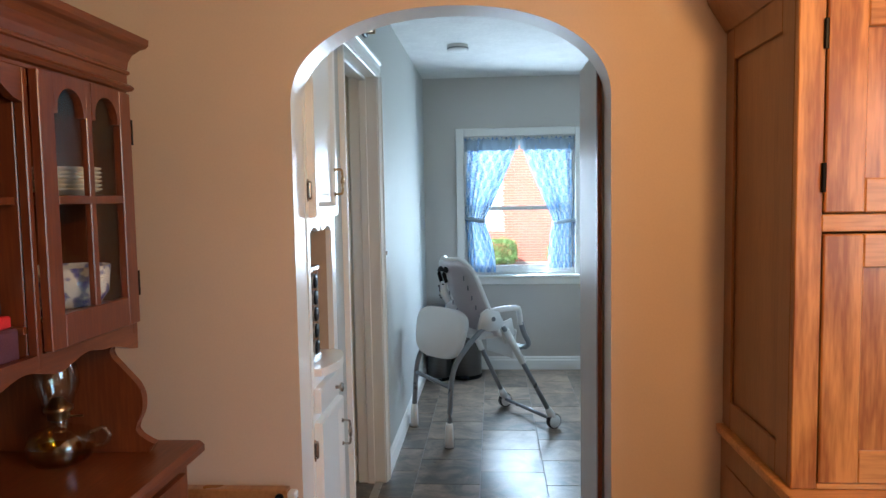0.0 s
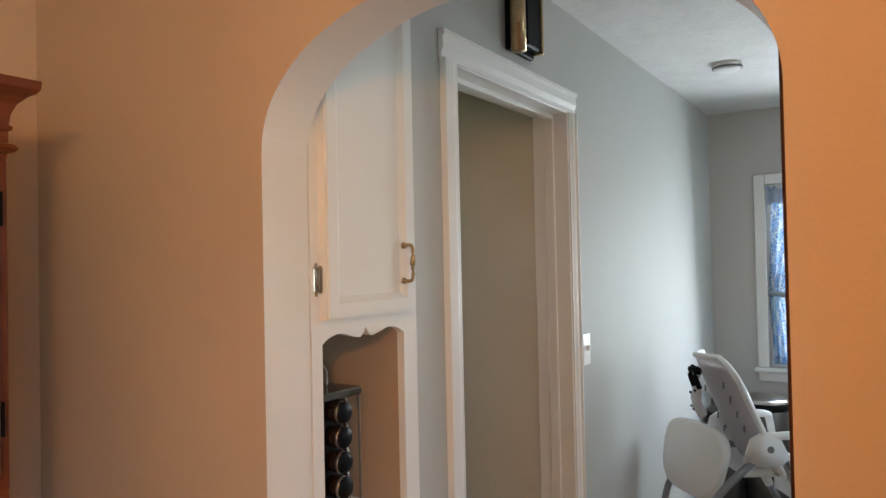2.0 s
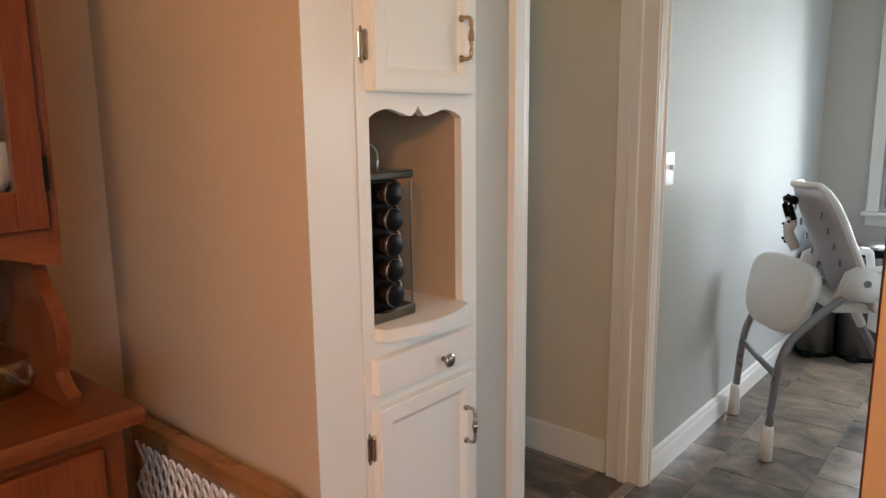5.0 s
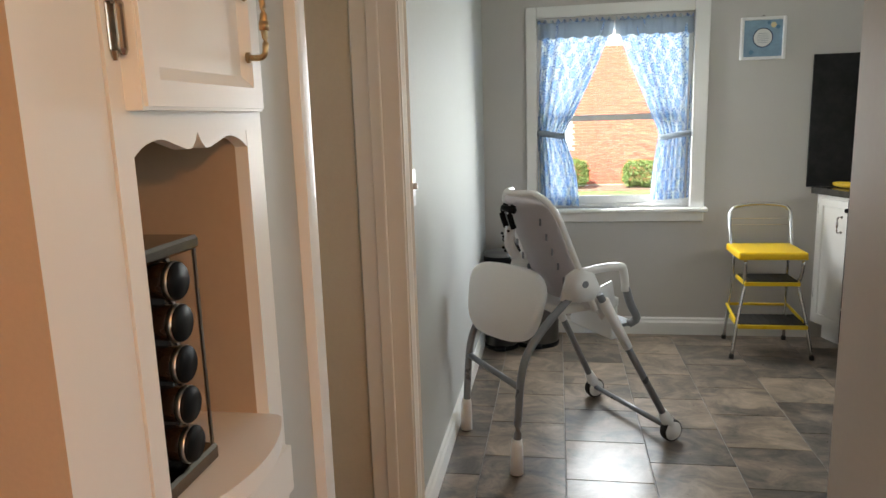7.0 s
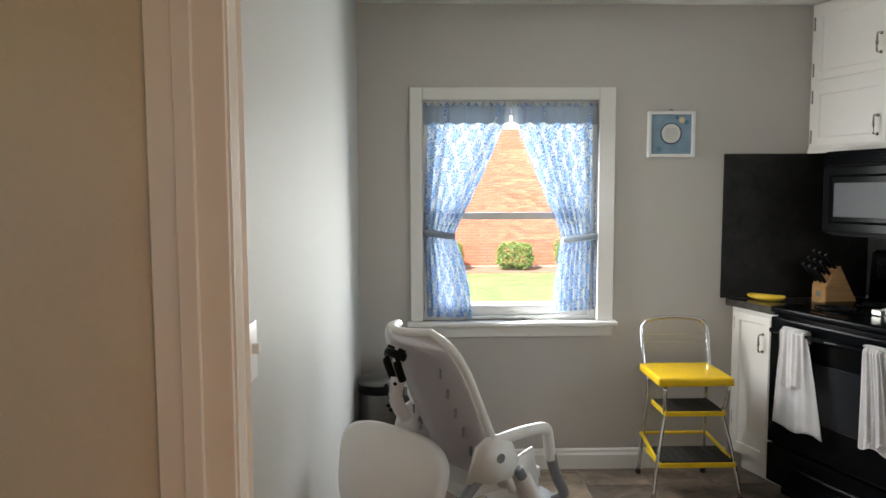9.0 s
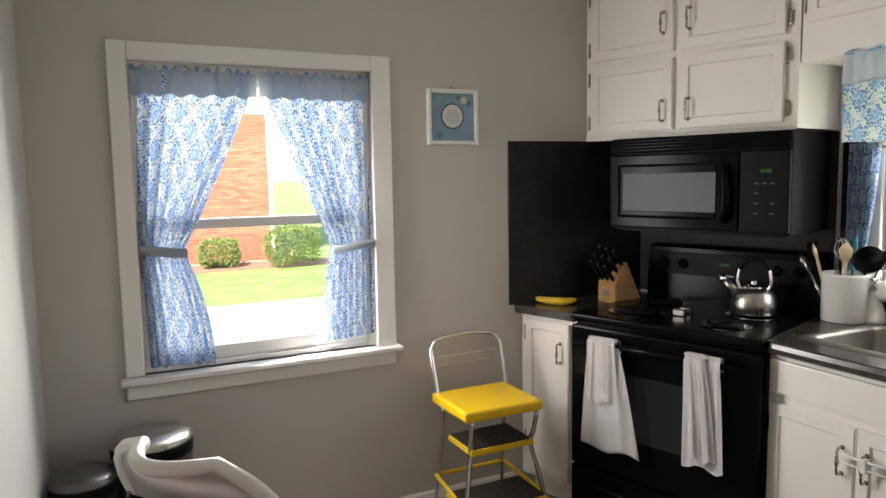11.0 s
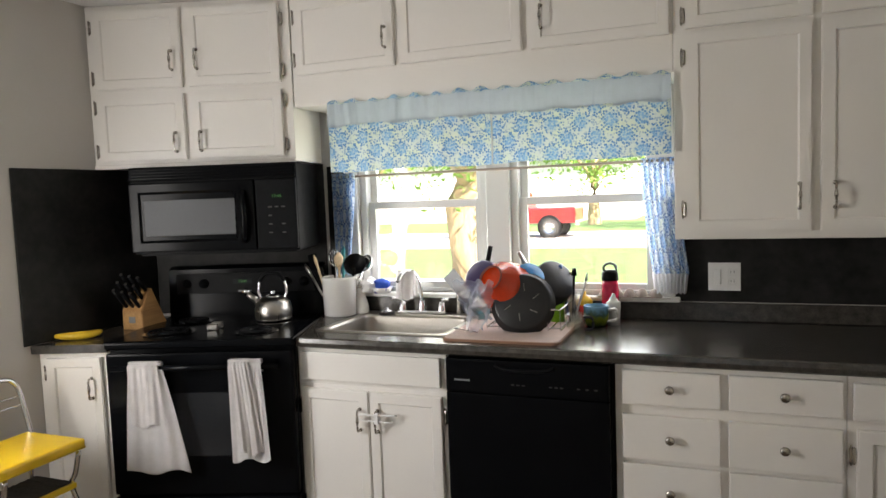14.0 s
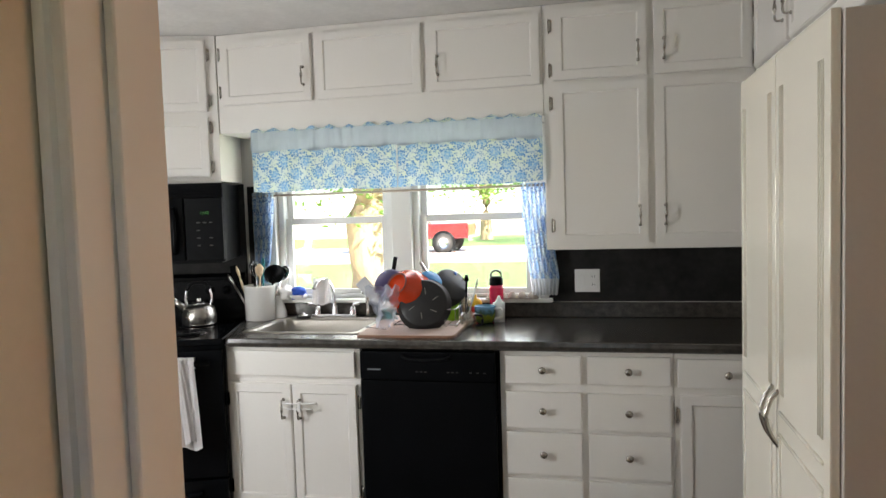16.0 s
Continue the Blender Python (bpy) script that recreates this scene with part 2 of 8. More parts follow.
def china(name, ground, ink, cover=0.56):
    """Glazed white china with a violet-blue flower print."""
    m = material(name, ground, 0.14, vary=0.01, bump=0.0)
    n, l = m.node_tree.nodes, m.node_tree.links
    b = n["Principled BSDF"]
    tc = n.new("ShaderNodeTexCoord")
    cloud, petal = n.new("ShaderNodeTexNoise"), n.new("ShaderNodeTexVoronoi")
    cloud.inputs["Scale"].default_value = 26
    petal.inputs["Scale"].default_value = 85
    l.new(tc.outputs["Object"], cloud.inputs["Vector"])
    l.new(tc.outputs["Object"], petal.inputs["Vector"])
    mu = n.new("ShaderNodeMath")
    mu.operation = "MULTIPLY_ADD"
    mu.inputs[1].default_value = -0.16
    l.new(petal.outputs["Distance"], mu.inputs[0])
    l.new(cloud.outputs["Fac"], mu.inputs[2])
    ramp = n.new("ShaderNodeValToRGB")
    e = ramp.color_ramp.elements
    e[0].position, e[0].color = cover - 0.10, (*ground, 1)
    e[1].position, e[1].color = cover + 0.06, (*ink, 1)
    k = e.new(cover - 0.07)
    k.color = (*[0.45 * g + 0.55 * q for g, q in zip(ground, ink)], 1)
    l.new(mu.outputs[0], ramp.inputs["Fac"])
    for k in list(b.inputs["Base Color"].links):
        l.remove(k)
    l.new(ramp.outputs["Color"], b.inputs["Base Color"])
    return m


def sheer(name, colour, thin=0.4):
    m = material(name, colour, 0.9, vary=0.05, scale=30, grain=300)
    n, l = m.node_tree.nodes, m.node_tree.links
    tr, x = n.new("ShaderNodeBsdfTranslucent"), n.new("ShaderNodeMixShader")
    tr.inputs["Color"].default_value = (*colour, 1)
    x.inputs[0].default_value = thin
    l.new(n["Principled BSDF"].outputs[0], x.inputs[1])
    l.new(tr.outputs[0], x.inputs[2])
    l.new(x.outputs[0], n["Material Output"].inputs["Surface"])
    return m


def glow(name, colour, strength):
    m = material(name, [0.06 * c for c in colour], 0.5)
    b = m.node_tree.nodes["Principled BSDF"]
    b.inputs["Emission Color"].default_value, b.inputs["Emission Strength"].default_value = (*colour, 1), strength
    return m


TAN = material("tan_wall_paint", (0.61, 0.475, 0.355), 0.55, vary=0.04, scale=2.5, bump=0.08, grain=160)
GREY = material("grey_wall_paint", (0.53, 0.505, 0.475), 0.42, vary=0.03, scale=2.0, bump=0.08, grain=140)
WEST_PAINT = material("pale_grey_gloss_paint", (0.50, 0.505, 0.485), 0.62, vary=0.02, scale=2.0, bump=0.12, grain=40, spec=0.14)
WHITE = material("white_gloss_paint", (0.80, 0.785, 0.75), 0.30, vary=0.004, scale=2, bump=0.06, grain=70)
CABINET = material("white_cabinet_paint", (0.78, 0.755, 0.715), 0.34, vary=0.014, scale=4, bump=0.05, grain=80)
TRIM = material("white_trim_paint", (0.80, 0.79, 0.76), 0.3, vary=0.008, scale=3, bump=0.05, grain=60)
HALL = material("olive_beige_wall_paint", (0.65, 0.60, 0.50), 0.5, vary=0.04, scale=3, bump=0.06)
CEIL = material("stippled_ceiling_paint", (0.74, 0.73, 0.71), 0.8, vary=0.06, scale=9, bump=0.6, grain=38)
THERMO = material("white_foil_door", (0.80, 0.76, 0.66), 0.16, vary=0.015, scale=3, bump=0.0)
SIDEP = material("greige_side_panel", (0.60, 0.56, 0.51), 0.42, vary=0.03, scale=4, bump=0.04)
SLATE = slate("slate_vinyl_tile")
GROUT = material("grey_grout", (0.34, 0.325, 0.31), 0.8, vary=0.1, scale=20)
COUNTER = material("dark_stone_laminate", (0.052, 0.046, 0.040), 0.22, vary=0.5, scale=28, bump=0.04, grain=160, dark=(0.014, 0.013, 0.012))
BLACKP = material("black_backsplash_paint", (0.018, 0.0175, 0.0165), 0.5, vary=0.5, scale=7, bump=0.10, grain=30, spec=0.22)
BLACK = material("black_enamel", (0.0035, 0.004, 0.005), 0.20, vary=0.2, scale=6, bump=0.0, spec=0.07)
BLACKM = material("black_plastic", (0.005, 0.0055, 0.0065), 0.42, vary=0.2, scale=20, bump=0.03, spec=0.09)
DARKGLASS = material("smoked_glass", (0.018, 0.020, 0.023), 0.06, vary=0.1, scale=3, bump=0.0, spec=0.35)
MWGLASS = material("grey_screened_glass", (0.078, 0.082, 0.09), 0.45, vary=0.05, scale=300, bump=0.0, spec=0.3)
CHROME = material("chrome", (0.72, 0.72, 0.72), 0.12, 1.0, vary=0.03, scale=10, bump=0.0)
STEEL = material("brushed_steel", (0.44, 0.42, 0.39), 0.30, 1.0, vary=0.08, scale=14, bump=0.05, stretch=(1, 12, 1))
SINKM = material("satin_sink_steel", (0.32, 0.295, 0.262), 0.36, 0.9, vary=0.05, scale=6, bump=0.02, grain=120)
NICHE = material("tan_niche_paint", (0.46, 0.335, 0.235), 0.5, vary=0.03, scale=5, bump=0.05)
# far house panes: the sky's reflection is put into this pale base colour
PALEGLASS = material("pale_sky_reflection", (0.42, 0.47, 0.50), 0.1, vary=0.05, scale=2, bump=0.0)
NICKEL = material("nickel_hardware", (0.46, 0.43, 0.39), 0.25, 1.0, vary=0.1, scale=30, bump=0.0)
BRASS = material("worn_brass", (0.50, 0.36, 0.20), 0.3, 1.0, vary=0.15, scale=30, bump=0.0)
YELLOW = material("yellow_vinyl", (0.80, 0.50, 0.015), 0.32, vary=0.06, scale=9, bump=0.08, grain=140)
YPAINT = material("yellow_enamel", (0.78, 0.52, 0.02), 0.3, vary=0.06, scale=12)
DULLGREY = material("dull_grey_print", (0.035, 0.036, 0.038), 0.5, vary=0.1, scale=30, bump=0.0)
RUBBER = material("black_ribbed_rubber", (0.018, 0.016, 0.014), 0.75, vary=0.2, scale=60, bump=0.2)
PLASTIC = material("white_plastic", (0.76, 0.755, 0.74), 0.35, vary=0.02, scale=6, bump=0.02)
GREYPL = material("grey_plastic", (0.20, 0.21, 0.225), 0.4, vary=0.06, scale=12)
GREYTUBE = material("grey_painted_tube", (0.22, 0.23, 0.25), 0.3, 0.4, vary=0.05, scale=12, bump=0.0)
PINKISH = material("pale_mauve_seat_pad", (0.58, 0.50, 0.50), 0.6, vary=0.06, scale=12)
CHERRY = wood("cherry_stained_wood", (0.200, 0.056, 0.014), (0.115, 0.027, 0.008), 0.34, rings=7, coat=0.12, bands=0.7)
CHERRYX = wood("cherry_stained_wood_cross", (0.200, 0.058, 0.015), (0.115, 0.029, 0.009), 0.32, rings=7, axis="Y", coat=0.12, bands=0.7)
PINE = wood("amber_back_boards", (0.19, 0.10, 0.03), (0.12, 0.055, 0.016), 0.4, rings=9)
OAK = wood("honey_oak", (0.52, 0.225, 0.055), (0.25, 0.082, 0.015), 0.34, rings=9, coat=0.15, bands=2.0, along=0.10)
OAKX = wood("honey_oak_rail", (0.50, 0.225, 0.062), (0.22, 0.078, 0.016), 0.34, rings=8, axis="X", coat=0.15)
# darker copy of honey_oak: the shade on the cupboard's side is in its colour
OAK_SHADED = wood("honey_oak_shaded", (0.27, 0.118, 0.042), (0.20, 0.082, 0.027), 0.38, rings=6, coat=0.15)
BLOCKW = wood("beech_block", (0.50, 0.28, 0.11), (0.38, 0.20, 0.075), 0.5, rings=16, axis="X", coat=0.0)
FLOORW = wood("oak_floor_boards", (0.36, 0.17, 0.06), (0.24, 0.10, 0.03), 0.3, rings=8, axis="Y")
CERAMIC = material("white_glazed_ceramic", (0.78, 0.77, 0.74), 0.15, vary=0.02, scale=6, bump=0.0)
TERRY = material("white_terry_cloth", (0.90, 0.87, 0.86), 0.95, vary=0.05, scale=25, bump=0.6, grain=260)
TERRY2 = material("thin_white_cloth", (0.88, 0.86, 0.85), 0.95, vary=0.06, scale=18, bump=0.3, grain=300)
GLASS = glass_mat("window_glass", gloss=0.05)
CGLASS = glass_mat("cabinet_glass", (0.95, 0.96, 0.95), 0.05)
OILGLASS = glass_mat("lamp_glass", (0.88, 0.88, 0.84), 0.16)
OIL = glass_mat("lamp_oil", (0.92, 0.78, 0.25), 0.05)
PRINT_N = damask("blue_print_cotton", (0.69, 0.76, 0.84), (0.20, 0.41, 0.72), (0.035, 0.13, 0.38), 10.0, 0.5)
PRINT_E = damask("blue_print_valance", (0.49, 0.56, 0.54), (0.12, 0.31, 0.57), (0.045, 0.17, 0.40), 11.5, 0.40)
BAND = sheer("grey_white_band", (0.41, 0.47, 0.53), 0.35)
WHITECL = sheer("white_ruffle", (0.78, 0.78, 0.80), 0.4)
GREEN_LED = glow("green_led", (0.10, 0.8, 0.12), 0.03)

# ---- building helpers ----


def part(name, bm, material_, parent=None, label="", smooth=False, m=None):
    """Link a bmesh as one mesh object under a thing or a part."""
    me = bpy.data.meshes.new(name)
    bmesh.ops.recalc_face_normals(bm, faces=bm.faces)
    bm.to_mesh(me)
    bm.free()
    for k in (material_ if isinstance(material_, (list, tuple)) else [material_]):
        me.materials.append(k)
    if smooth:
        for p in me.polygons:
            p.use_smooth = True
    ob = new(name, me)
    if parent is not None:
        ob.parent = parent
    if m is not None:
        ob.matrix_basis = m
    if label:
        ob["label"] = label
    return ob


def thing(name, m, label, category, group="", kind=""):
    ob = new(name)
    ob.empty_display_size = 0.1
    ob.matrix_basis = m
    return tagged(ob, label, category, group, kind)


def structure(name, bm, material_, label, category="wall", m=None, smooth=False):
    return tagged(part(name, bm, material_, None, "", smooth, m), label, category, "", "structure")


def box(x0, x1, y0, y1, z0, z1, bevel=0.0, bm=None, seg=1, mi=0):
    bm = bm or bmesh.new()
    vs = [bm.verts.new((x, y, z)) for x in (x0, x1) for y in (y0, y1) for z in (z0, z1)]
    fs = [bm.faces.new([vs[i] for i in q]) for q in ((0, 1, 3, 2), (4, 6, 7, 5), (0, 4, 5, 1), (2, 3, 7, 6), (0, 2, 6, 4), (1, 5, 7, 3))]
    for f in fs:
        f.material_index = mi
    if bevel:
        bmesh.ops.bevel(bm, geom=list({e for f in fs for e in f.edges}), offset=bevel, segments=seg, affect="EDGES", profile=0.7)
    return bm


def extrude_poly(pts, depth, axis="y", at=0.0, bevel=0.0, bm=None):
    """A flat outline of (a, b) points made solid: axis 'y' gives x, z outlines, 'x' gives y, z, 'z' gives x, y."""
    bm = bm or bmesh.new()
    mk = {"y": lambda a, b, d: (a, d, b), "x": lambda a, b, d: (d, a, b), "z": lambda a, b, d: (a, b, d)}[axis]
    r0 = [bm.verts.new(mk(a, b, at)) for a, b in pts]
    r1 = [bm.verts.new(mk(a, b, at + depth)) for a, b in pts]
    f0, f1 = bm.faces.new(r0), bm.faces.new(r1[::-1])
    n = len(pts)
    for i in range(n):
        bm.faces.new((r0[i], r1[i], r1[(i + 1) % n], r0[(i + 1) % n]))
    if bevel:
        bmesh.ops.bevel(bm, geom=list(set(f0.edges) | set(f1.edges)), offset=bevel, segments=2, affect="EDGES")
    return bm


def sweep(points, r, seg=10, bm=None, close=False, rz=None):
    """A tube along a line of points; r a radius or one for each point; rz flattens it."""
    bm = bm or bmesh.new()
    pts = [Vector(p) for p in points]
    n = len(pts)
    rs = r if isinstance(r, (list, tuple)) else [r] * n
    up = Vector((0.03, 0.05, 1))
    rings = []
    for i, p in enumerate(pts):
        a = pts[(i - 1) % n] if (close or i) else p
        b = pts[(i + 1) % n] if (close or i < n - 1) else p
        d = (b - a).normalized()
        s = d.cross(up)
        s = s.normalized() if s.length > 0.05 else Vector((1, 0, 0))
        t = s.cross(d).normalized()
        k = rz or 1.0
        rings.append([bm.verts.new(p + (s * math.cos(q) + t * math.sin(q) * k) * rs[i]) for q in (2 * math.pi * j / seg for j in range(seg))])
    for i in range(n if close else n - 1):
        a, b = rings[i], rings[(i + 1) % n]
        for j in range(seg):
            bm.faces.new((a[j], a[(j + 1) % seg], b[(j + 1) % seg], b[j]))
    if not close:
        bm.faces.new(rings[0])
        bm.faces.new(rings[-1][::-1])
    return bm


def arc(points, steps=6):
    """Catmull-Rom through the points."""
    p = [Vector(q) for q in points]
    p = [p[0] * 2 - p[1]] + p + [p[-1] * 2 - p[-2]]
    out = []
    for i in range(1, len(p) - 2):
        for k in range(steps):
            t = k / steps
            out.append(0.5 * ((2 * p[i]) + (p[i + 1] - p[i - 1]) * t + (2 * p[i - 1] - 5 * p[i] + 4 * p[i + 1] - p[i + 2]) * t * t + (3 * p[i] - p[i - 1] - 3 * p[i + 1] + p[i + 2]) * t ** 3))
    return out + [p[-2]]


def lathe(profile, seg=28, bm=None, cx=0.0, cy=0.0):
    bm = bm or bmesh.new()
    rings = []
    for r, z in profile:
        if r < 1e-4:
            rings.append([bm.verts.new((cx, cy, z))])
        else:
            rings.append([bm.verts.new((cx + r * math.cos(2 * math.pi * j / seg), cy + r * math.sin(2 * math.pi * j / seg), z)) for j in range(seg)])
    for a, b in zip(rings, rings[1:]):
        for j in range(seg):
            k = (j + 1) % seg
            if len(a) == 1 and len(b) > 1:
                bm.faces.new((a[0], b[k], b[j]))
            elif len(b) == 1 and len(a) > 1:
                bm.faces.new((a[j], a[k], b[0]))
            elif len(a) > 1:
                bm.faces.new((a[j], a[k], b[k], b[j]))
    return bm


def sheet(fn, nu, nv, thick=0.0, uv=None):
    """A grid surface fn(u, v) -> point, made double if thick; uv(u, v) gives metres on the cloth."""
    bm = bmesh.new()
    lay = bm.loops.layers.uv.new("UVMap") if uv else None
    vs = [[bm.verts.new(fn(i / nu, j / nv)) for j in range(nv + 1)] for i in range(nu + 1)]
    for i in range(nu):
        for j in range(nv):
            f = bm.faces.new((vs[i][j], vs[i + 1][j], vs[i + 1][j + 1], vs[i][j + 1]))
            if lay:
                for lp, (a, b) in zip(f.loops, ((i, j), (i + 1, j), (i + 1, j + 1), (i, j + 1))):
                    lp[lay].uv = uv(a / nu, b / nv)
    if thick:
        bmesh.ops.solidify(bm, geom=bm.faces[:], thickness=thick)
    return bm


def holed(length, z0, z1, thick, holes, bm=None):
    """A wall along local x from 0, thickness in +y, with rectangular openings (xa, xb, za, zb)."""
    bm = bm or bmesh.new()
    xs = sorted({0.0, length, *[h[0] for h in holes], *[h[1] for h in holes]})
    for a, b in zip(xs, xs[1:]):
        cuts = sorted((h[2], h[3]) for h in holes if h[0] <= a + 1e-6 and h[1] >= b - 1e-6)
        z = z0
        for c, d in cuts + [(z1, z1)]:
            if c > z + 1e-6:
                box(a, b, 0, thick, z, c, bm=bm)
            z = max(z, d)
    bmesh.ops.remove_doubles(bm, verts=bm.verts, dist=1e-5)
    return bm


def framed(name, parent, material_, pieces, label=""):
    """A frame of separate bars: the first bar carries the others; pieces are (name, box numbers)."""
    first = part(name, box(*pieces[0][1]), material_, parent, label)
    for nm_, q in pieces[1:]:
        part(nm_, box(*q), material_, first)
    return first


def face_west(x, y, z=0.0):
    return pose(x, y, z, 0, 0, -90)


def face_east(x, y, z=0.0):
    return pose(x, y, z, 0, 0, 90)


EAST, NORTH, WEST, ARCH, BACK, TOP = 2.42, 5.965, -0.512, 2.15, 2.27, 2.40
DIN_W, DIN_E, DIN_S = -1.31, 2.2, -1.6
TURN18 = -72.0
CORNER = Vector((1.945, 5.53, 0))          # middle of the slanted upper cabinet's front
U18, N18 = Vector((0.309, -0.951, 0)), Vector((-0.951, -0.309, 0))


def slanted(u, n, z=0.0):
    p = CORNER + U18 * u + N18 * n
    return pose(p.x, p.y, z, 0, 0, TURN18)


# ---- setting ----
# kitchen floor bed, tiles come last
structure("floor", box(-2.3, EAST + 0.12, BACK - 0.06, NORTH + 0.1, -0.12, -0.004), GROUT, "grey grout bed under slate-look floor tiles", "floor")
structure("floor_dining", box(DIN_W - 0.1, DIN_E, DIN_S, BACK - 0.062, -0.12, 0.0), FLOORW, "honey-brown oak board floor of the dining room", "floor")
structure("ceiling", box(-2.3, EAST + 0.12, BACK, NORTH + 0.12, TOP, TOP + 0.1), CEIL, "off-white stippled plaster kitchen ceiling", "ceiling")
structure("ceiling_dining", box(DIN_W - 0.1, DIN_E + 0.1, DIN_S - 0.1, BACK, TOP, TOP + 0.1), CEIL, "off-white plaster ceiling of the dining room", "ceiling")

# wall with the arch: tan towards the dining room, pale inside the arch
AX0, AX1, SPRING, RISE = -0.515, 0.370, 1.70, 0.255
bm = bmesh.new()
cx, hw = (AX0 + AX1) / 2, (AX1 - AX0) / 2
arch_pts = [(cx - hw * math.copysign(abs(math.cos(q)) ** 0.93, math.cos(q)), SPRING + RISE * math.sin(q) ** 0.93) for q in (math.pi * i / 48 for i in range(49))]


def quad(pts, mi):
    f = bm.faces.new([bm.verts.new(p) for p in pts])
    f.material_index = mi


for y, mi in ((ARCH, 0), (BACK, 2)):
    quad([(DIN_W - 0.1, y, 0), (AX0, y, 0), (AX0, y, TOP), (DIN_W - 0.1, y, TOP)], mi)
    quad([(AX1, y, 0), (EAST + 0.12, y, 0), (EAST + 0.12, y, TOP), (AX1, y, TOP)], mi)
    for a, b in zip(arch_pts, arch_pts[1:]):
        quad([(a[0], y, a[1]), (b[0], y, b[1]), (b[0], y, TOP), (a[0], y, TOP)], mi)
for a, b in zip([(AX0, 0)] + arch_pts, arch_pts + [(AX1, 0)]):
    quad([(a[0], ARCH, a[1]), (b[0], ARCH, b[1]), (b[0], BACK, b[1]), (a[0], BACK, a[1])], 1)
quad([(DIN_W - 0.1, ARCH, 0), (DIN_W - 0.1, BACK, 0), (DIN_W - 0.1, BACK, TOP), (DIN_W - 0.1, ARCH, TOP)], 0)
quad([(EAST + 0.12, ARCH, 0), (EAST + 0.12, BACK, 0), (EAST + 0.12, BACK, TOP), (EAST + 0.12, ARCH, TOP)], 0)
bmesh.ops.remove_doubles(bm, verts=bm.verts, dist=1e-5)
structure("wall_south", bm, [TAN, WHITE, GREY], "tan plaster wall with a white-painted rounded archway", "wall")

# dining room shell
structure("wall_dining_west", box(DIN_W - 0.1, DIN_W, DIN_S, ARCH, 0, TOP), TAN, "tan painted dining room wall behind the hutch", "wall")
bm = box(DIN_E, DIN_E + 0.1, DIN_S, -0.9, 0, TOP)
box(DIN_E, DIN_E + 0.1, 0.5, ARCH, 0, TOP, bm=bm)
box(DIN_E, DIN_E + 0.1, -0.9, 0.5, 0, 0.9, bm=bm)
box(DIN_E, DIN_E + 0.1, -0.9, 0.5, 2.0, TOP, bm=bm)
structure("wall_dining_east", bm, TAN, "plain tan painted dining room wall with a window opening", "wall")
structure("wall_dining_south", box(DIN_W - 0.1, DIN_E + 0.1, DIN_S - 0.1, DIN_S, 0, TOP), TAN, "plain tan painted dining room wall", "wall")

# west kitchen wall with the doorway
DY0, DY1, DTOP = 2.842, 3.620, 2.03
structure("wall_west", holed(NORTH - 2.64, 0, TOP, 0.12, [(DY0 - 2.64, DY1 - 2.64, 0, DTOP)]), WEST_PAINT,
          "pale grey glossy painted kitchen wall beside the doorway", "wall", face_east(WEST, 2.64))
# hall beyond the doorway
structure("wall_hall_north", box(-2.3, WEST - 0.12, 3.64, 3.74, 0, TOP), HALL, "olive-beige painted wall of the side hall", "wall")
structure("wall_hall_south", box(-2.3, WEST - 0.12, 2.66, 2.72, 0, TOP), HALL, "olive-beige painted wall of the side hall", "wall")
# unseen opening, added to let sun and sky brighten the hall
structure("wall_hall_west", holed(1.08, 0, TOP, 0.10, [(0.29, 0.79, 1.58, 1.88)]), HALL, "plain wall closing the side hall, with an added opening to let light in", "wall", face_east(-2.3, 2.66))
structure("baseboard", box(-2.3, WEST - 0.145, 3.622, 3.639, 0, 0.13, 0.004), TRIM, "white painted baseboard in the side hall", "baseboard")

# north wall with window
WX0, WX1, WZ0, WZ1 = -0.185, 0.715, 0.795, 1.925
structure("wall_north", holed(EAST + 0.12 - WEST + 0.12, 0, TOP, 0.16, [(WX0 - WEST + 0.12, WX1 - WEST + 0.12, WZ0, WZ1)]), GREY,
          "grey painted kitchen wall with the single window", "wall", pose(WEST - 0.12, NORTH, 0))
# east wall with the double window above the sink
EY0, EY1, EZ0, EZ1 = 3.478, 4.922, 1.012, 1.88
EW = 0.666
structure("wall_east", holed(NORTH + 0.16 - BACK, 0, TOP, 0.12, [(NORTH + 0.16 - EY1, NORTH + 0.16 - EY0, EZ0, EZ1)]), GREY,
          "grey painted kitchen wall behind the sink counter", "wall", face_west(EAST, NORTH + 0.16))
# slanted wall behind the range
p0, p1 = Vector((2.14, NORTH - 0.001, 0)), Vector((EAST - 0.001, 5.10, 0))
structure("wall_northeast", extrude_poly([(p0.x, p0.y), (EAST - 0.001, NORTH - 0.001), (p1.x, p1.y)], TOP - 0.002, "z", 0.001), GREY, "slanted grey wall corner behind the range", "wall")

# baseboards
bb = [(0, 0), (0.016, 0), (0.016, 0.075), (0.010, 0.088), (0.010, 0.098), (0.003, 0.108), (0, 0.108)]
structure("baseboard", extrude_poly([(NORTH - a, b) for a, b in bb], 1.93, "x", WEST + 0.001), TRIM, "white moulded baseboard under the kitchen window", "baseboard")
structure("baseboard", extrude_poly([(WEST + a, b) for a, b in bb], NORTH - 0.018 - 3.665, "y", 3.665), TRIM, "white moulded baseboard along the pale grey wall", "baseboard")
structure("threshold", box(WEST - 0.05, WEST - 0.01, DY0 + 0.002, DY1 - 0.002, 0.0, 0.006, 0.002), STEEL, "worn metal strip across the doorway floor", "threshold")

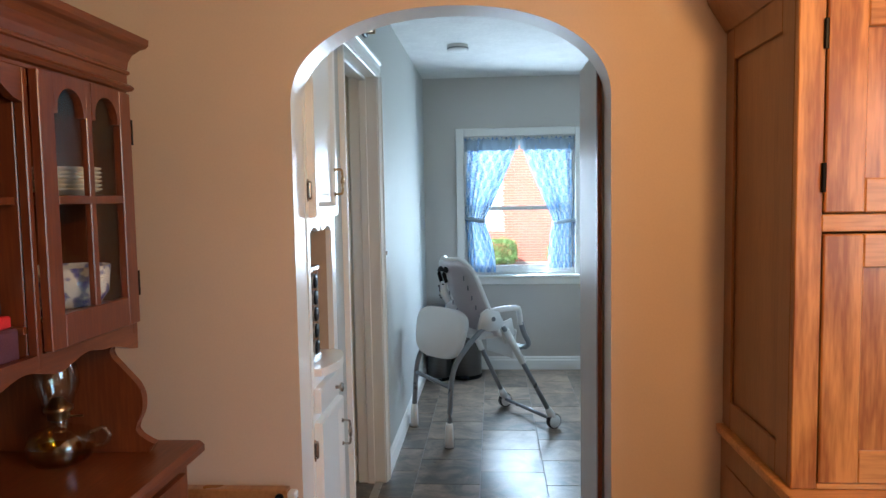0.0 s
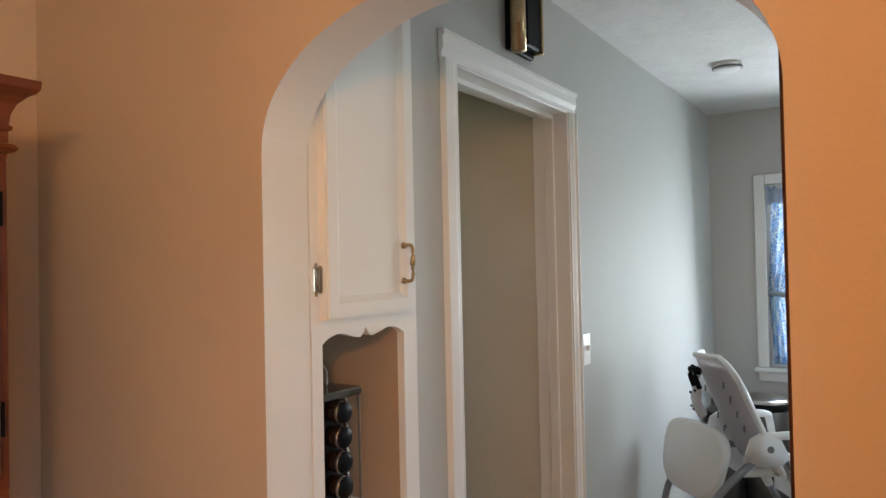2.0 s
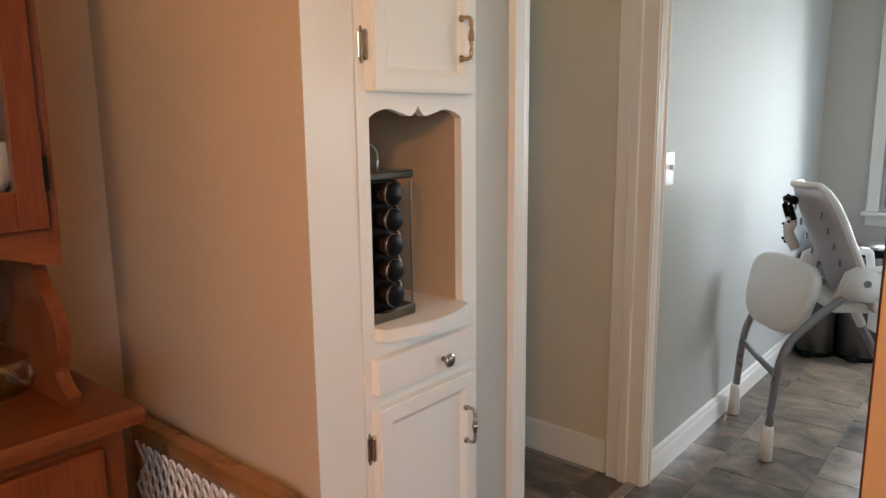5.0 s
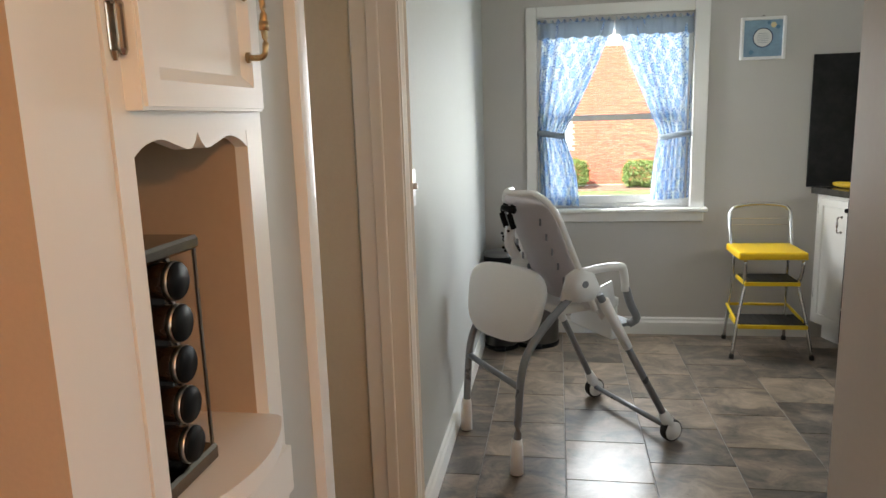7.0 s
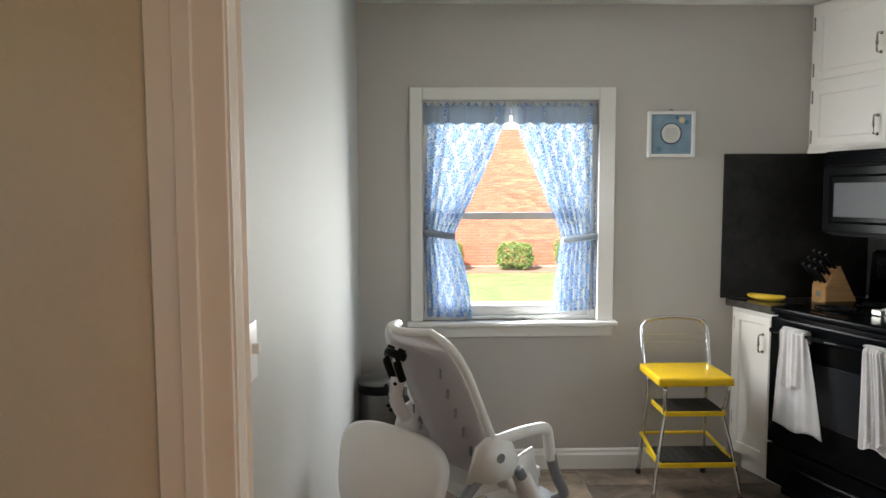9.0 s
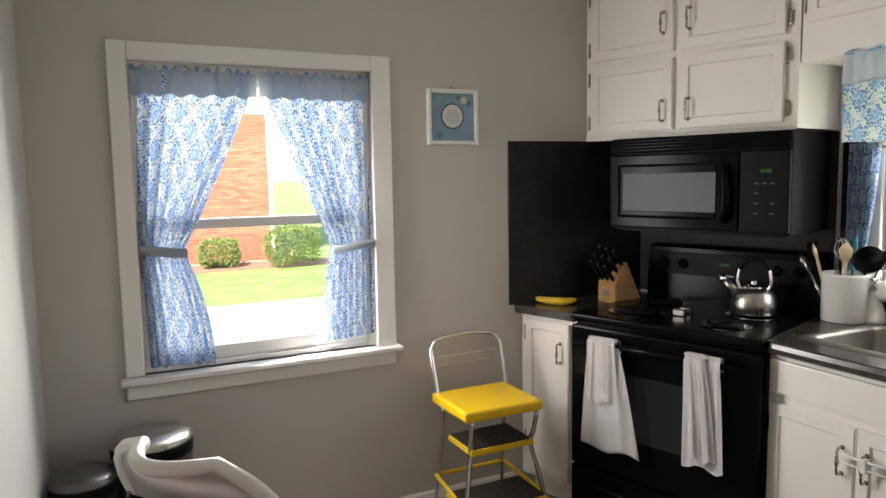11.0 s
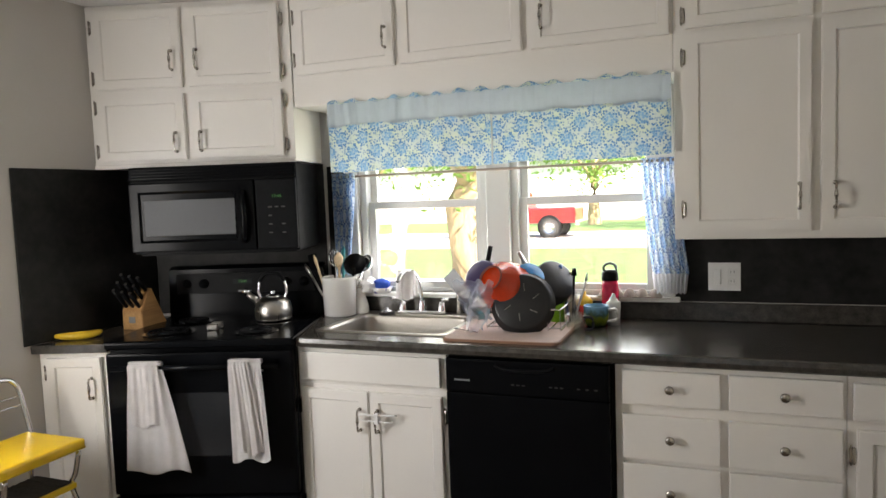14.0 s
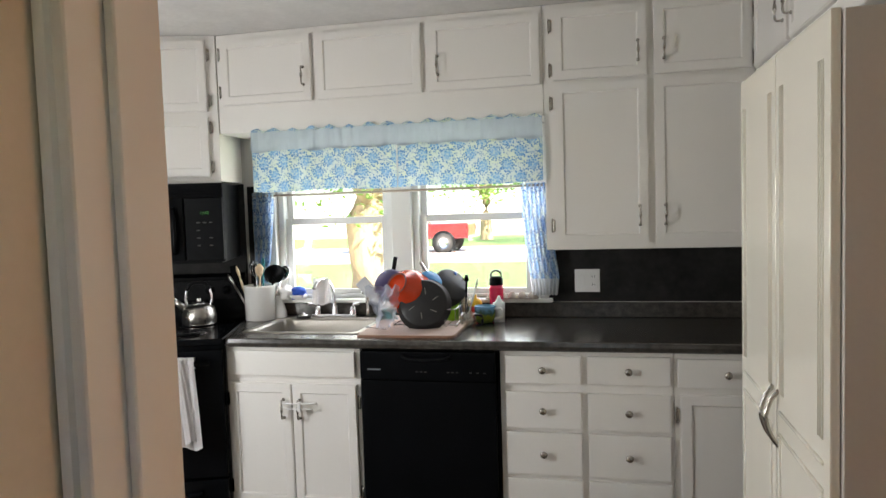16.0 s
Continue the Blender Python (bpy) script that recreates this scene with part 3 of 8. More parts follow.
# doorway casing and jamb
door = thing("door_1", pose(WEST, 0, 0), "white painted doorway casing without a door", "doorway", kind="structure")


def casing_bar(y0, y1, z0, z1, flip, upright=True):
    """Moulded casing strip, thick at its outer edge."""
    prof = [(0, 0), (0.020, 0), (0.022, 0.012), (0.014, 0.018), (0.016, 0.045), (0.009, 0.062), (0.009, 0.075), (0, 0.075)]
    if upright:
        k_ = (y1 - y0) / 0.075
        prof = [(x, w * k_) for x, w in prof]
        pts = [(x, (y0 + w if flip else y1 - w)) for x, w in prof]
        return extrude_poly(pts, z1 - z0, "z", z0)
    bm_ = bmesh.new()
    pts = [(x, z1 - w) for x, w in prof]
    r0 = [bm_.verts.new((a, y0, b)) for a, b in pts]
    r1 = [bm_.verts.new((a, y1, b)) for a, b in pts]
    bm_.faces.new(r0)
    bm_.faces.new(r1[::-1])
    for i in range(len(pts)):
        k = (i + 1) % len(pts)
        bm_.faces.new((r0[i], r1[i], r1[k], r0[k]))
    return bm_


CO0, CO1, CTOP = DY0 - 0.075, 3.668, 2.102
part("casing", casing_bar(CO0, DY0, 0, CTOP - 0.075, True), TRIM, door)
part("casing", casing_bar(DY1 - 0.003, CO1, 0, CTOP - 0.075, False), TRIM, door)
part("casing", casing_bar(CO0 - 0.004, CO1 + 0.004, CTOP - 0.076, CTOP, False, False), TRIM, door)
part("jamb", box(-0.135, 0.004, DY0 - 0.012, DY0 + 0.008, 0, DTOP, 0.002), TRIM, door)
part("jamb", box(-0.135, 0.004, DY1 - 0.008, DY1 + 0.012, 0, DTOP, 0.002), TRIM, door)
part("jamb", box(-0.135, 0.004, DY0, DY1, DTOP - 0.008, DTOP + 0.012, 0.002), TRIM, door)
part("door_stop", box(-0.085, -0.05, DY0 + 0.008, DY0 + 0.02, 0, DTOP - 0.012, 0.002), TRIM, door)
part("door_stop", box(-0.085, -0.05, DY1 - 0.02, DY1 - 0.008, 0, DTOP - 0.012, 0.002), TRIM, door)
part("door_stop", box(-0.085, -0.05, DY0 + 0.02, DY1 - 0.02, DTOP - 0.024, DTOP - 0.008, 0.002), TRIM, door)
part("hall_casing", extrude_poly([(-0.121, DY1 - 0.004), (-0.132, DY1 - 0.004), (-0.134, DY1 + 0.004), (-0.140, DY1 + 0.008), (-0.142, 3.6375), (-0.121, 3.6375)], DTOP + 0.06, "z", 0.0), TRIM, door)
part("hall_casing", extrude_poly([(-0.121, DY0 + 0.004), (-0.131, DY0 + 0.004), (-0.135, DY0 - 0.006), (-0.131, DY0 - 0.014), (-0.138, DY0 - 0.045), (-0.144, DY0 - 0.054), (-0.144, DY0 - 0.066), (-0.138, DY0 - 0.075), (-0.121, DY0 - 0.075)], DTOP + 0.06, "z", 0.0), TRIM, door)


def sash_window(name, m, width, z0, z1, meet, label, depth=0.10, low=0.05):
    """Double-hung sash in an opening: local x across, room at -y."""
    w = thing(name, m, label, "window", kind="structure")
    f = 0.035
    part("window_frame", box(0, f, 0.02, depth, z0, z1, 0.002), TRIM, w)
    part("window_frame", box(width - f, width, 0.02, depth, z0, z1, 0.002), TRIM, w)
    part("window_frame", box(f, width - f, 0.02, depth, z1 - f, z1, 0.002), TRIM, w)
    part("window_frame", box(f, width - f, 0.02, depth, z0, z0 + 0.02, 0.002), TRIM, w)
    for nm, a, b, y in (("upper_sash", meet - 0.018, z1 - f, 0.072), ("lower_sash", z0 + 0.02, meet + 0.018, 0.042)):
        s = 0.034
        sash = framed(nm, w, TRIM, [
            ("rail", (f + s, width - f - s, y, y + 0.026, a, a + (low if nm == "lower_sash" else 0.036), 0.002)),
            ("rail", (f + s, width - f - s, y, y + 0.026, b - (0.036 if nm == "lower_sash" else s), b, 0.002)),
            ("stile", (f, f + s, y, y + 0.026, a, b, 0.002)), ("stile", (width - f - s, width - f, y, y + 0.026, a, b, 0.002))])
        g = part("pane", box(f + s - 0.003, width - f - s + 0.003, y + 0.011, y + 0.015, a + low - 0.012, b - 0.03), GLASS, sash)
        g.visible_shadow = False
    return w


win = sash_window("window_1", pose(WX0, NORTH, 0), WX1 - WX0, WZ0, WZ1, 1.337, "white double-hung sash window with moulded casing and sill")
c = 0.064
W = WX1 - WX0
part("casing", box(-c, 0, -0.02, 0.0, WZ0, WZ1 + c, 0.004), TRIM, win)
part("casing", box(W, W + c + 0.02, -0.02, 0.0, WZ0, WZ1 + c, 0.004), TRIM, win)
part("casing", box(0, W, -0.0195, 0.0, WZ1, WZ1 + c, 0.004), TRIM, win)
part("window_sill", box(-c - 0.018, W + c + 0.036, -0.06, 0.042, WZ0 - 0.024, WZ0, 0.005), TRIM, win)
part("apron", box(-c, W + c + 0.02, -0.017, 0.0, WZ0 - 0.085, WZ0 - 0.0245, 0.005), TRIM, win)

w2 = sash_window("window_2", face_west(EAST, EY1), EW, EZ0, EZ1, 1.436, "white double-hung window above the kitchen sink", low=0.026)
w2b = sash_window("window_3", face_west(EAST, EY0 + EW), EW, EZ0, EZ1, 1.436, "white double-hung window above the kitchen sink", low=0.026)
part("mullion", box(EW + 0.001, EY1 - EY0 - EW - 0.001, -0.012, 0.11, EZ0, EZ1, 0.004), TRIM, w2)
part("casing", box(-0.07, 0.0, -0.016, 0.0, EZ0, EZ1 + 0.02, 0.004), TRIM, w2)
part("casing", box(EW, EW + 0.05, -0.016, 0.0, EZ0, EZ1 + 0.02, 0.004), TRIM, w2b)
part("window_sill", box(-0.08, EY1 - EY0 + 0.07, -0.045, 0.022, EZ0 - 0.02, EZ0, 0.004), TRIM, w2)

# ---- kitchen cabinets ----


def pull(parent, x, y, z, length=0.085, m_=NICKEL, out=0.028):
    """Turned bail pull standing upright on a door."""
    pts = arc([(x, y, z - length / 2), (x, y - out * 0.8, z - length / 2), (x, y - out, z - length / 2 + 0.012), (x, y - out, z), (x, y - out, z + length / 2 - 0.012), (x, y - out * 0.8, z + length / 2), (x, y, z + length / 2)], 4)
    n = len(pts)
    rs = [0.0042 + 0.0016 * math.exp(-((i - n / 2) / 2.0) ** 2) for i in range(n)]
    bm_ = sweep(pts, rs, 8)
    for zz in (z - length / 2, z + length / 2):
        sweep([(x, y, zz), (x, y - 0.004, zz)], 0.0075, 10, bm_)
    sweep([(x, y - out, z - 0.006), (x, y - out, z + 0.006)], 0.0068, 10, bm_)
    return part("handle", bm_, m_, parent, "worn nickel bail pull", True)


def hinge(parent, x, y, z, m_=NICKEL):
    bm_ = box(x - 0.009, x + 0.004, y - 0.003, y, z - 0.024, z + 0.024, 0.001)
    sweep([(x + 0.004, y - 0.008, z - 0.022), (x + 0.004, y - 0.008, z + 0.022)], 0.0052, 10, bm_)
    for s in (-1, 1):
        sweep([(x + 0.004, y - 0.008, z + s * 0.022), (x + 0.004, y - 0.008, z + s * 0.028)], [0.0058, 0.003], 8, bm_)
        sweep([(x - 0.004, y - 0.003, z + s * 0.024), (x - 0.004, y - 0.0035, z + s * 0.034)], [0.005, 0.0022], 6, bm_)
    return part("hinge", bm_, m_, parent, "nickel butt hinge")


def knob(parent, x, y, z):
    bm_ = lathe([(0.0, 0.0), (0.006, 0.0), (0.0055, 0.011), (0.0135, 0.016), (0.016, 0.021), (0.013, 0.026), (0.0, 0.028)], 14)
    return part("knob", bm_, NICKEL, parent, "round satin nickel knob", True, pose(x, y, z, 90, 0, 0))


def panel_door(parent, x0, x1, z0, z1, y, th=0.02, rail=0.052, mat_=None, name="door", recess=0.007, slope=0.008):
    """Framed door with a sunken panel, its back at y and its front at y - th."""
    bm_ = box(x0, x1, y - th, y, z0, z1)
    front = [f for f in bm_.faces if all(abs(v.co.y - (y - th)) < 1e-6 for v in f.verts)]
    edges = list(front[0].edges)
    bmesh.ops.bevel(bm_, geom=edges, offset=0.004, segments=2, affect="EDGES")
    front = max((f for f in bm_.faces if all(abs(v.co.y - (y - th)) < 1e-6 for v in f.verts)), key=lambda f: f.calc_area())
    bmesh.ops.inset_region(bm_, faces=[front], thickness=rail)
    bmesh.ops.inset_region(bm_, faces=[front], thickness=slope, depth=-recess)
    return part(name, bm_, mat_ or CABINET, parent)


def slab_front(parent, x0, x1, z0, z1, y, th=0.02, mat_=None, name="drawer_front"):
    return part(name, box(x0, x1, y - th, y, z0, z1, 0.005, seg=2), mat_ or CABINET, parent)


# -- upper cabinets along the sink wall (front frame at x = 2.105) --
UF = 2.105
D = EAST - UF - 0.002


def upper_unit(y_top, y_bot, z0, z1, label, doors, extra=None):
    """A wall cabinet, local x runs south from y_top; doors are (x0, x1, z0, z1, handle x, handle z, hinge x, hinge zs)."""
    u = thing("wall_cabinet", face_west(UF, y_top), label, "cabinet", "white wall cabinets")
    part("body", box(0, y_top - y_bot, 0, D, z0, z1, 0.003), CABINET, u)
    for dx0, dx1, dz0, dz1, hx, hz, gx, gz in doors:
        d = panel_door(u, dx0, dx1, dz0, dz1, 0.0)
        if hx is not None:
            pull(d, hx, -0.02, hz)
        for q in gz:
            hinge(d, gx, 0.0, q)
    return u


S0 = 5.062
upper_unit(S0, 3.412, 1.90, TOP - 0.002, "white painted cabinet bridging the window, three doors", [
    (0.03, 0.52, 2.04, 2.365, 0.48, 2.16, 0.018, (2.11, 2.30)),
    (0.545, 1.08, 2.04, 2.365, None, 0, 0, ()),
    (1.115, 1.640, 2.04, 2.365, 1.16, 2.16, 1.645, ())])
upper_unit(3.411, 2.503, 1.277, TOP - 0.002, "tall white painted wall cabinet with four panel doors", [
    (0.045, 0.46, 1.305, 2.035, 0.42, 1.43, 0.033, (1.39, 1.95)),
    (0.488, 0.895, 1.305, 2.035, 0.53, 1.43, 0.903, (1.39, 1.95)),
    (0.045, 0.46, 2.052, 2.372, 0.42, 2.16, 0.033, (2.10, 2.30)),
    (0.488, 0.895, 2.052, 2.372, 0.53, 2.16, 0.903, (2.10, 2.30))])
# over the pantry, along the south wall
u = thing("wall_cabinet", pose(UF - 0.003, 2.50, 0, 0, 0, 180), "white painted cabinet over the tall pantry", "cabinet", "white wall cabinets")
part("body", box(0.0, UF - 0.38, 0, 2.50 - BACK - 0.002, 1.98, TOP - 0.002, 0.003), CABINET, u)
for k in range(3):
    a = 0.05 + k * 0.56
    d = panel_door(u, a, a + 0.53, 2.04, 2.372, 0.0)
    pull(d, a + (0.49 if k != 1 else 0.04), -0.02, 2.16)
    for q in (2.10, 2.31):
        hinge(d, a + (-0.008 if k != 1 else 0.538), 0.0, q)
# slanted cabinet above the microwave
u = thing("wall_cabinet", slanted(0, 0), "white slanted wall cabinet above the microwave, four doors", "cabinet", "white wall cabinets")
back = [(-0.462, 0.0), (0.492, 0.0), (0.538, 0.316), (-0.36, 0.316)]
part("body", extrude_poly(back, TOP - 0.003 - 1.66, "z", 1.66, 0.002), CABINET, u)
for z0, z1, hz, gz in ((1.685, 1.985, 1.765, (1.735, 1.935)), (2.015, 2.372, 2.135, (2.07, 2.30))):
    d = panel_door(u, -0.425, -0.012, z0, z1, 0.0)
    pull(d, -0.055, -0.02, hz)
    for q in gz:
        hinge(d, -0.438, 0.0, q)
    d = panel_door(u, 0.018, 0.445, z0, z1, 0.0)
    pull(d, 0.062, -0.02, hz)
    for q in gz:
        hinge(d, 0.455, 0.0, q)
part("moulding", box(-0.46, 0.49, -0.008, 0.0, 1.652, 1.672, 0.003), CABINET, u)

# -- base cabinets along the sink wall (frame at x = 1.79) --
BF = 1.79
BD = EAST - BF - 0.002
CT = 0.915
b = thing("base_cabinet", face_west(BF, 4.905), "white painted sink base cabinet with two panel doors", "cabinet", "white base cabinets")
part("body", box(0, 0.668, 0, BD, 0.10, CT - 0.20, 0.002), CABINET, b)
part("top_rail", box(0, 0.668, 0, 0.018, CT - 0.2005, CT - 0.04), CABINET, b)
part("side", box(0, 0.010, 0.0181, BD, CT - 0.2005, CT - 0.04), CABINET, b)
part("side", box(0.658, 0.668, 0.0181, BD, CT - 0.2005, CT - 0.04), CABINET, b)
part("toe_kick", box(0, 0.668, 0.06, 0.09, 0.0, 0.10), CABINET, b)
slab_front(b, 0.018, 0.646, 0.735, 0.852, 0.0, name="false_front")
d = panel_door(b, 0.018, 0.332, 0.13, 0.70, 0.0)
pull(d, 0.295, -0.02, 0.585)
for q in (0.20, 0.62):
    hinge(d, 0.010, 0.0, q)
d = panel_door(b, 0.338, 0.650, 0.13, 0.70, 0.0)
pull(d, 0.375, -0.02, 0.585)
for q in (0.20, 0.62):
    hinge(d, 0.659, 0.0, q)
lk = thing("cabinet_lock", face_west(BF, 4.905), "white plastic child lock strap on the cabinet handles", "child lock")
lb = sweep(arc([(0.30, -0.044, 0.612), (0.33, -0.052, 0.618), (0.38, -0.052, 0.618), (0.47, -0.047, 0.622)], 5), 0.0045, 8)
sweep(arc([(0.30, -0.044, 0.598), (0.33, -0.052, 0.592), (0.38, -0.052, 0.594), (0.45, -0.047, 0.592)], 5), 0.0035, 8, lb)
part("strap", lb, PLASTIC, lk, smooth=True)
part("slider", box(0.375, 0.395, -0.060, -0.045, 0.582, 0.626, 0.003), PLASTIC, lk)

# drawers and end cabinet
b = thing("base_cabinet", face_west(BF, 3.60), "white painted base cabinet with two columns of drawers", "cabinet", "white base cabinets")
part("body", box(0, 0.716, 0, BD, 0.10, CT - 0.04, 0.002), CABINET, b)
part("toe_kick", box(0, 0.716, 0.06, 0.09, 0.0, 0.10), CABINET, b)
for x0, x1 in ((0.024, 0.344), (0.370, 0.704)):
    for z0, z1 in ((0.730, 0.850), (0.536, 0.694), (0.334, 0.520), (0.13, 0.316)):
        s = slab_front(b, x0, x1, z0, z1, 0.0)
        knob(s, (x0 + x1) / 2, -0.02, (z0 + z1) / 2 + 0.002)
b = thing("base_cabinet", face_west(BF, 2.883), "white painted base cabinet with a drawer over a door", "cabinet", "white base cabinets")
part("body", box(0, 2.883 - BACK - 0.004, 0, BD, 0.10, CT - 0.04, 0.002), CABINET, b)
part("toe_kick", box(0, 2.883 - BACK - 0.004, 0.06, 0.09, 0.0, 0.10), CABINET, b)
s = slab_front(b, 0.014, 0.42, 0.726, 0.846, 0.0)
knob(s, 0.205, -0.02, 0.787)
d = panel_door(b, 0.026, 0.37, 0.13, 0.698, 0.0)
pull(d, 0.335, -0.02, 0.585)
for q in (0.20, 0.612):
    hinge(d, 0.014, 0.0, q)
# narrow cabinet left of the range
b = thing("base_cabinet", slanted(0, 0.352), "narrow white painted cabinet beside the range", "cabinet", "white base cabinets")
part("body", extrude_poly([(-0.568, 0.0), (-0.256, 0.0), (-0.256, 0.60), (-0.375, 0.60)], CT - 0.05 - 0.10, "z", 0.10, 0.001), CABINET, b)
part("toe_kick", box(-0.54, -0.256, 0.06, 0.09, 0.0, 0.10), CABINET, b)
d = panel_door(b, -0.535, -0.292, 0.125, 0.845, 0.0, rail=0.048)
pull(d, -0.335, -0.02, 0.715)
for q in (0.28, 0.78):
    hinge(d, -0.545, 0.0, q)

# -- worktops --
rr = [CORNER + U18 * 0.556 + N18 * q for q in (0.385, -0.315)]
SX0, SX1, SY0, SY1 = 1.895, 2.315, 4.285, 4.855        # sink cut-out
top = [(1.755, BACK + 0.004), (1.755, 4.868), (rr[0].x, rr[0].y), (rr[1].x, rr[1].y), (EAST - 0.002, 5.09), (EAST - 0.002, BACK + 0.004)]


def slab_with_hole(outer, hole, z0, z1):
    bm_ = bmesh.new()
    (hx0, hx1, hy0, hy1) = hole
    h = [(hx0, hy0), (hx0, hy1), (hx1, hy1), (hx1, hy0)]
    # the strips west, east, south and north of the hole
    pieces = [
        [(1.755, BACK + 0.004), (1.755, hy0), (EAST - 0.002, hy0), (EAST - 0.002, BACK + 0.004)],
        [(1.755, hy0), (1.755, hy1), (hx0, hy1), (hx0, hy0)],
        [(hx1, hy0), (hx1, hy1), (EAST - 0.002, hy1), (EAST - 0.002, hy0)],
        [(1.755, hy1), (1.755, 4.868), outer[2], outer[3], outer[4], (EAST - 0.002, hy1)]]
    for pc in pieces:
        extrude_poly(pc, z1 - z0, "z", z0, bm=bm_)
    return bm_


wt = thing("worktop", pose(0, 0, 0), "dark mottled stone-look laminate worktop with sink cut-out", "worktop")
part("top", slab_with_hole(top, (SX0, SX1, SY0, SY1), CT - 0.038, CT), COUNTER, wt)
part("front_edge", extrude_poly([(1.7555, CT - 0.042), (1.747, CT - 0.036), (1.744, CT - 0.02), (1.747, CT - 0.004), (1.7555, CT - 0.0005)], 4.868 - BACK - 0.004, "y", BACK + 0.004), COUNTER, wt)
part("upstand", box(EAST - 0.024, EAST - 0.003, BACK + 0.006, 5.088, CT + 0.0005, EZ0 - 0.021, 0.003), COUNTER, wt)
wt2 = thing("worktop", slanted(0, 0.352), "dark stone-look laminate worktop piece beside the range", "worktop")
part("top", extrude_poly([(-0.592, -0.035), (-0.253, -0.035), (-0.253, 0.655), (-0.358, 0.655)], 0.036, "z", CT - 0.046, 0.002), COUNTER, wt2)
# black splash boards
sp = thing("splashback", pose(0, NORTH, 0), "black painted splashback board on the wall", "splashback", "black splashbacks")
part("board", box(1.365, 2.135, -0.010, -0.001, CT - 0.008, 1.653, 0.002), BLACKP, sp)
sp = thing("splashback", slanted(0, -0.318), "black splashback behind the range and microwave", "splashback", "black splashbacks")
part("board", box(-0.345, 0.545, -0.012, -0.003, CT + 0.002, 1.655, 0.002), BLACKP, sp)
sp = thing("splashback", face_west(EAST, 3.415), "black painted splashback below the wall cabinet", "splashback", "black splashbacks")
part("board", box(-0.02, 3.415 - BACK - 0.01, -0.006, -0.001, EZ0 - 0.018, 1.275, 0.001), BLACKP, sp)
sp = thing("splashback", face_west(EAST, 5.092), "narrow black splashback beside the window", "splashback", "black splashbacks")
part("board", box(0, 0.098, -0.007, -0.001, EZ0 - 0.018, 1.64, 0.001), BLACKP, sp)

# -- range --
RW0, RW1, RF = -0.247, 0.549, 0.405
r = thing("range", slanted(0, RF), "black freestanding electric range with coil burners", "range")
part("body", box(RW0, RW1, 0.03, 0.70, 0.06, 0.885, 0.004), BLACK, r)
part("base", box(RW0 + 0.03, RW1 - 0.03, 0.06, 0.60, 0.0, 0.06), BLACKM, r)
ckt = part("cooktop", box(RW0 - 0.003, RW1 + 0.003, -0.012, 0.64, 0.886, 0.918, 0.012, seg=3), BLACK, r)
dr = part("oven_door", box(RW0 + 0.004, RW1 - 0.004, -0.012, 0.03, 0.265, 0.868, 0.01, seg=2), BLACK, r)
part("oven_window", box(RW0 + 0.13, RW1 - 0.13, -0.016, -0.0125, 0.43, 0.70, 0.002), DARKGLASS, dr)
hb = sweep([(RW0 + 0.05, -0.055, 0.815), (RW1 - 0.05, -0.055, 0.815)], 0.0125, 12)
for x in (RW0 + 0.07, RW1 - 0.07):
    sweep([(x, -0.055, 0.815), (x, -0.012, 0.815)], 0.011, 10, hb)
part("handle", hb, BLACK, dr, "black bar handle", True)
dw_ = part("drawer", box(RW0 + 0.004, RW1 - 0.004, -0.012, 0.03, 0.07, 0.255, 0.008, seg=2), BLACK, r)
part("drawer_grip", sweep(arc([(RW0 + 0.12, -0.016, 0.198), (RW0 + 0.18, -0.026, 0.19), (0.15, -0.028, 0.185), (RW1 - 0.18, -0.026, 0.19), (RW1 - 0.12, -0.016, 0.198)], 5), 0.014, 10), BLACK, dw_, "", True)
bg = part("backguard", extrude_poly([(0.60, 0.916), (0.70, 0.916), (0.70, 1.165), (0.645, 1.165), (0.615, 1.15)], RW1 - RW0 - 0.01, "x", RW0 + 0.005, 0.004), BLACK, r)
part("panel", box(RW0 + 0.05, RW1 - 0.05, 0.600, 0.607, 1.03, 1.13, 0.002), BLACKM, bg, "", False, Matrix.Translation((0, 0.0, 0)) )
for x in (RW0 + 0.10, RW0 + 0.19, RW1 - 0.10, RW1 - 0.19):
    part("dial", lathe([(0, 0), (0.024, 0), (0.022, 0.012), (0.012, 0.014), (0.011, 0.028), (0, 0.029)], 18), BLACKM, bg, "black control dial", True, pose(x, 0.60, 1.08, 90, 0, 0))
part("display", box(0.09, 0.19, 0.596, 0.601, 1.075, 1.10), DARKGLASS, bg)


def lettering(text, size, m, mat_, parent, depth=0.0006):
    cu = bpy.data.curves.new("text", "FONT")
    cu.body, cu.size, cu.extrude, cu.align_x, cu.align_y = text, size, depth, "CENTER", "CENTER"
    ob = bpy.data.objects.new("text", cu)
    scene.collection.objects.link(ob)
    dg = bpy.context.evaluated_depsgraph_get()
    me = bpy.data.meshes.new_from_object(ob.evaluated_get(dg))
    bpy.data.objects.remove(ob)
    o = new("lettering", me)
    me.materials.clear()
    me.materials.append(mat_)
    o.parent, o.matrix_basis = parent, m
    return o


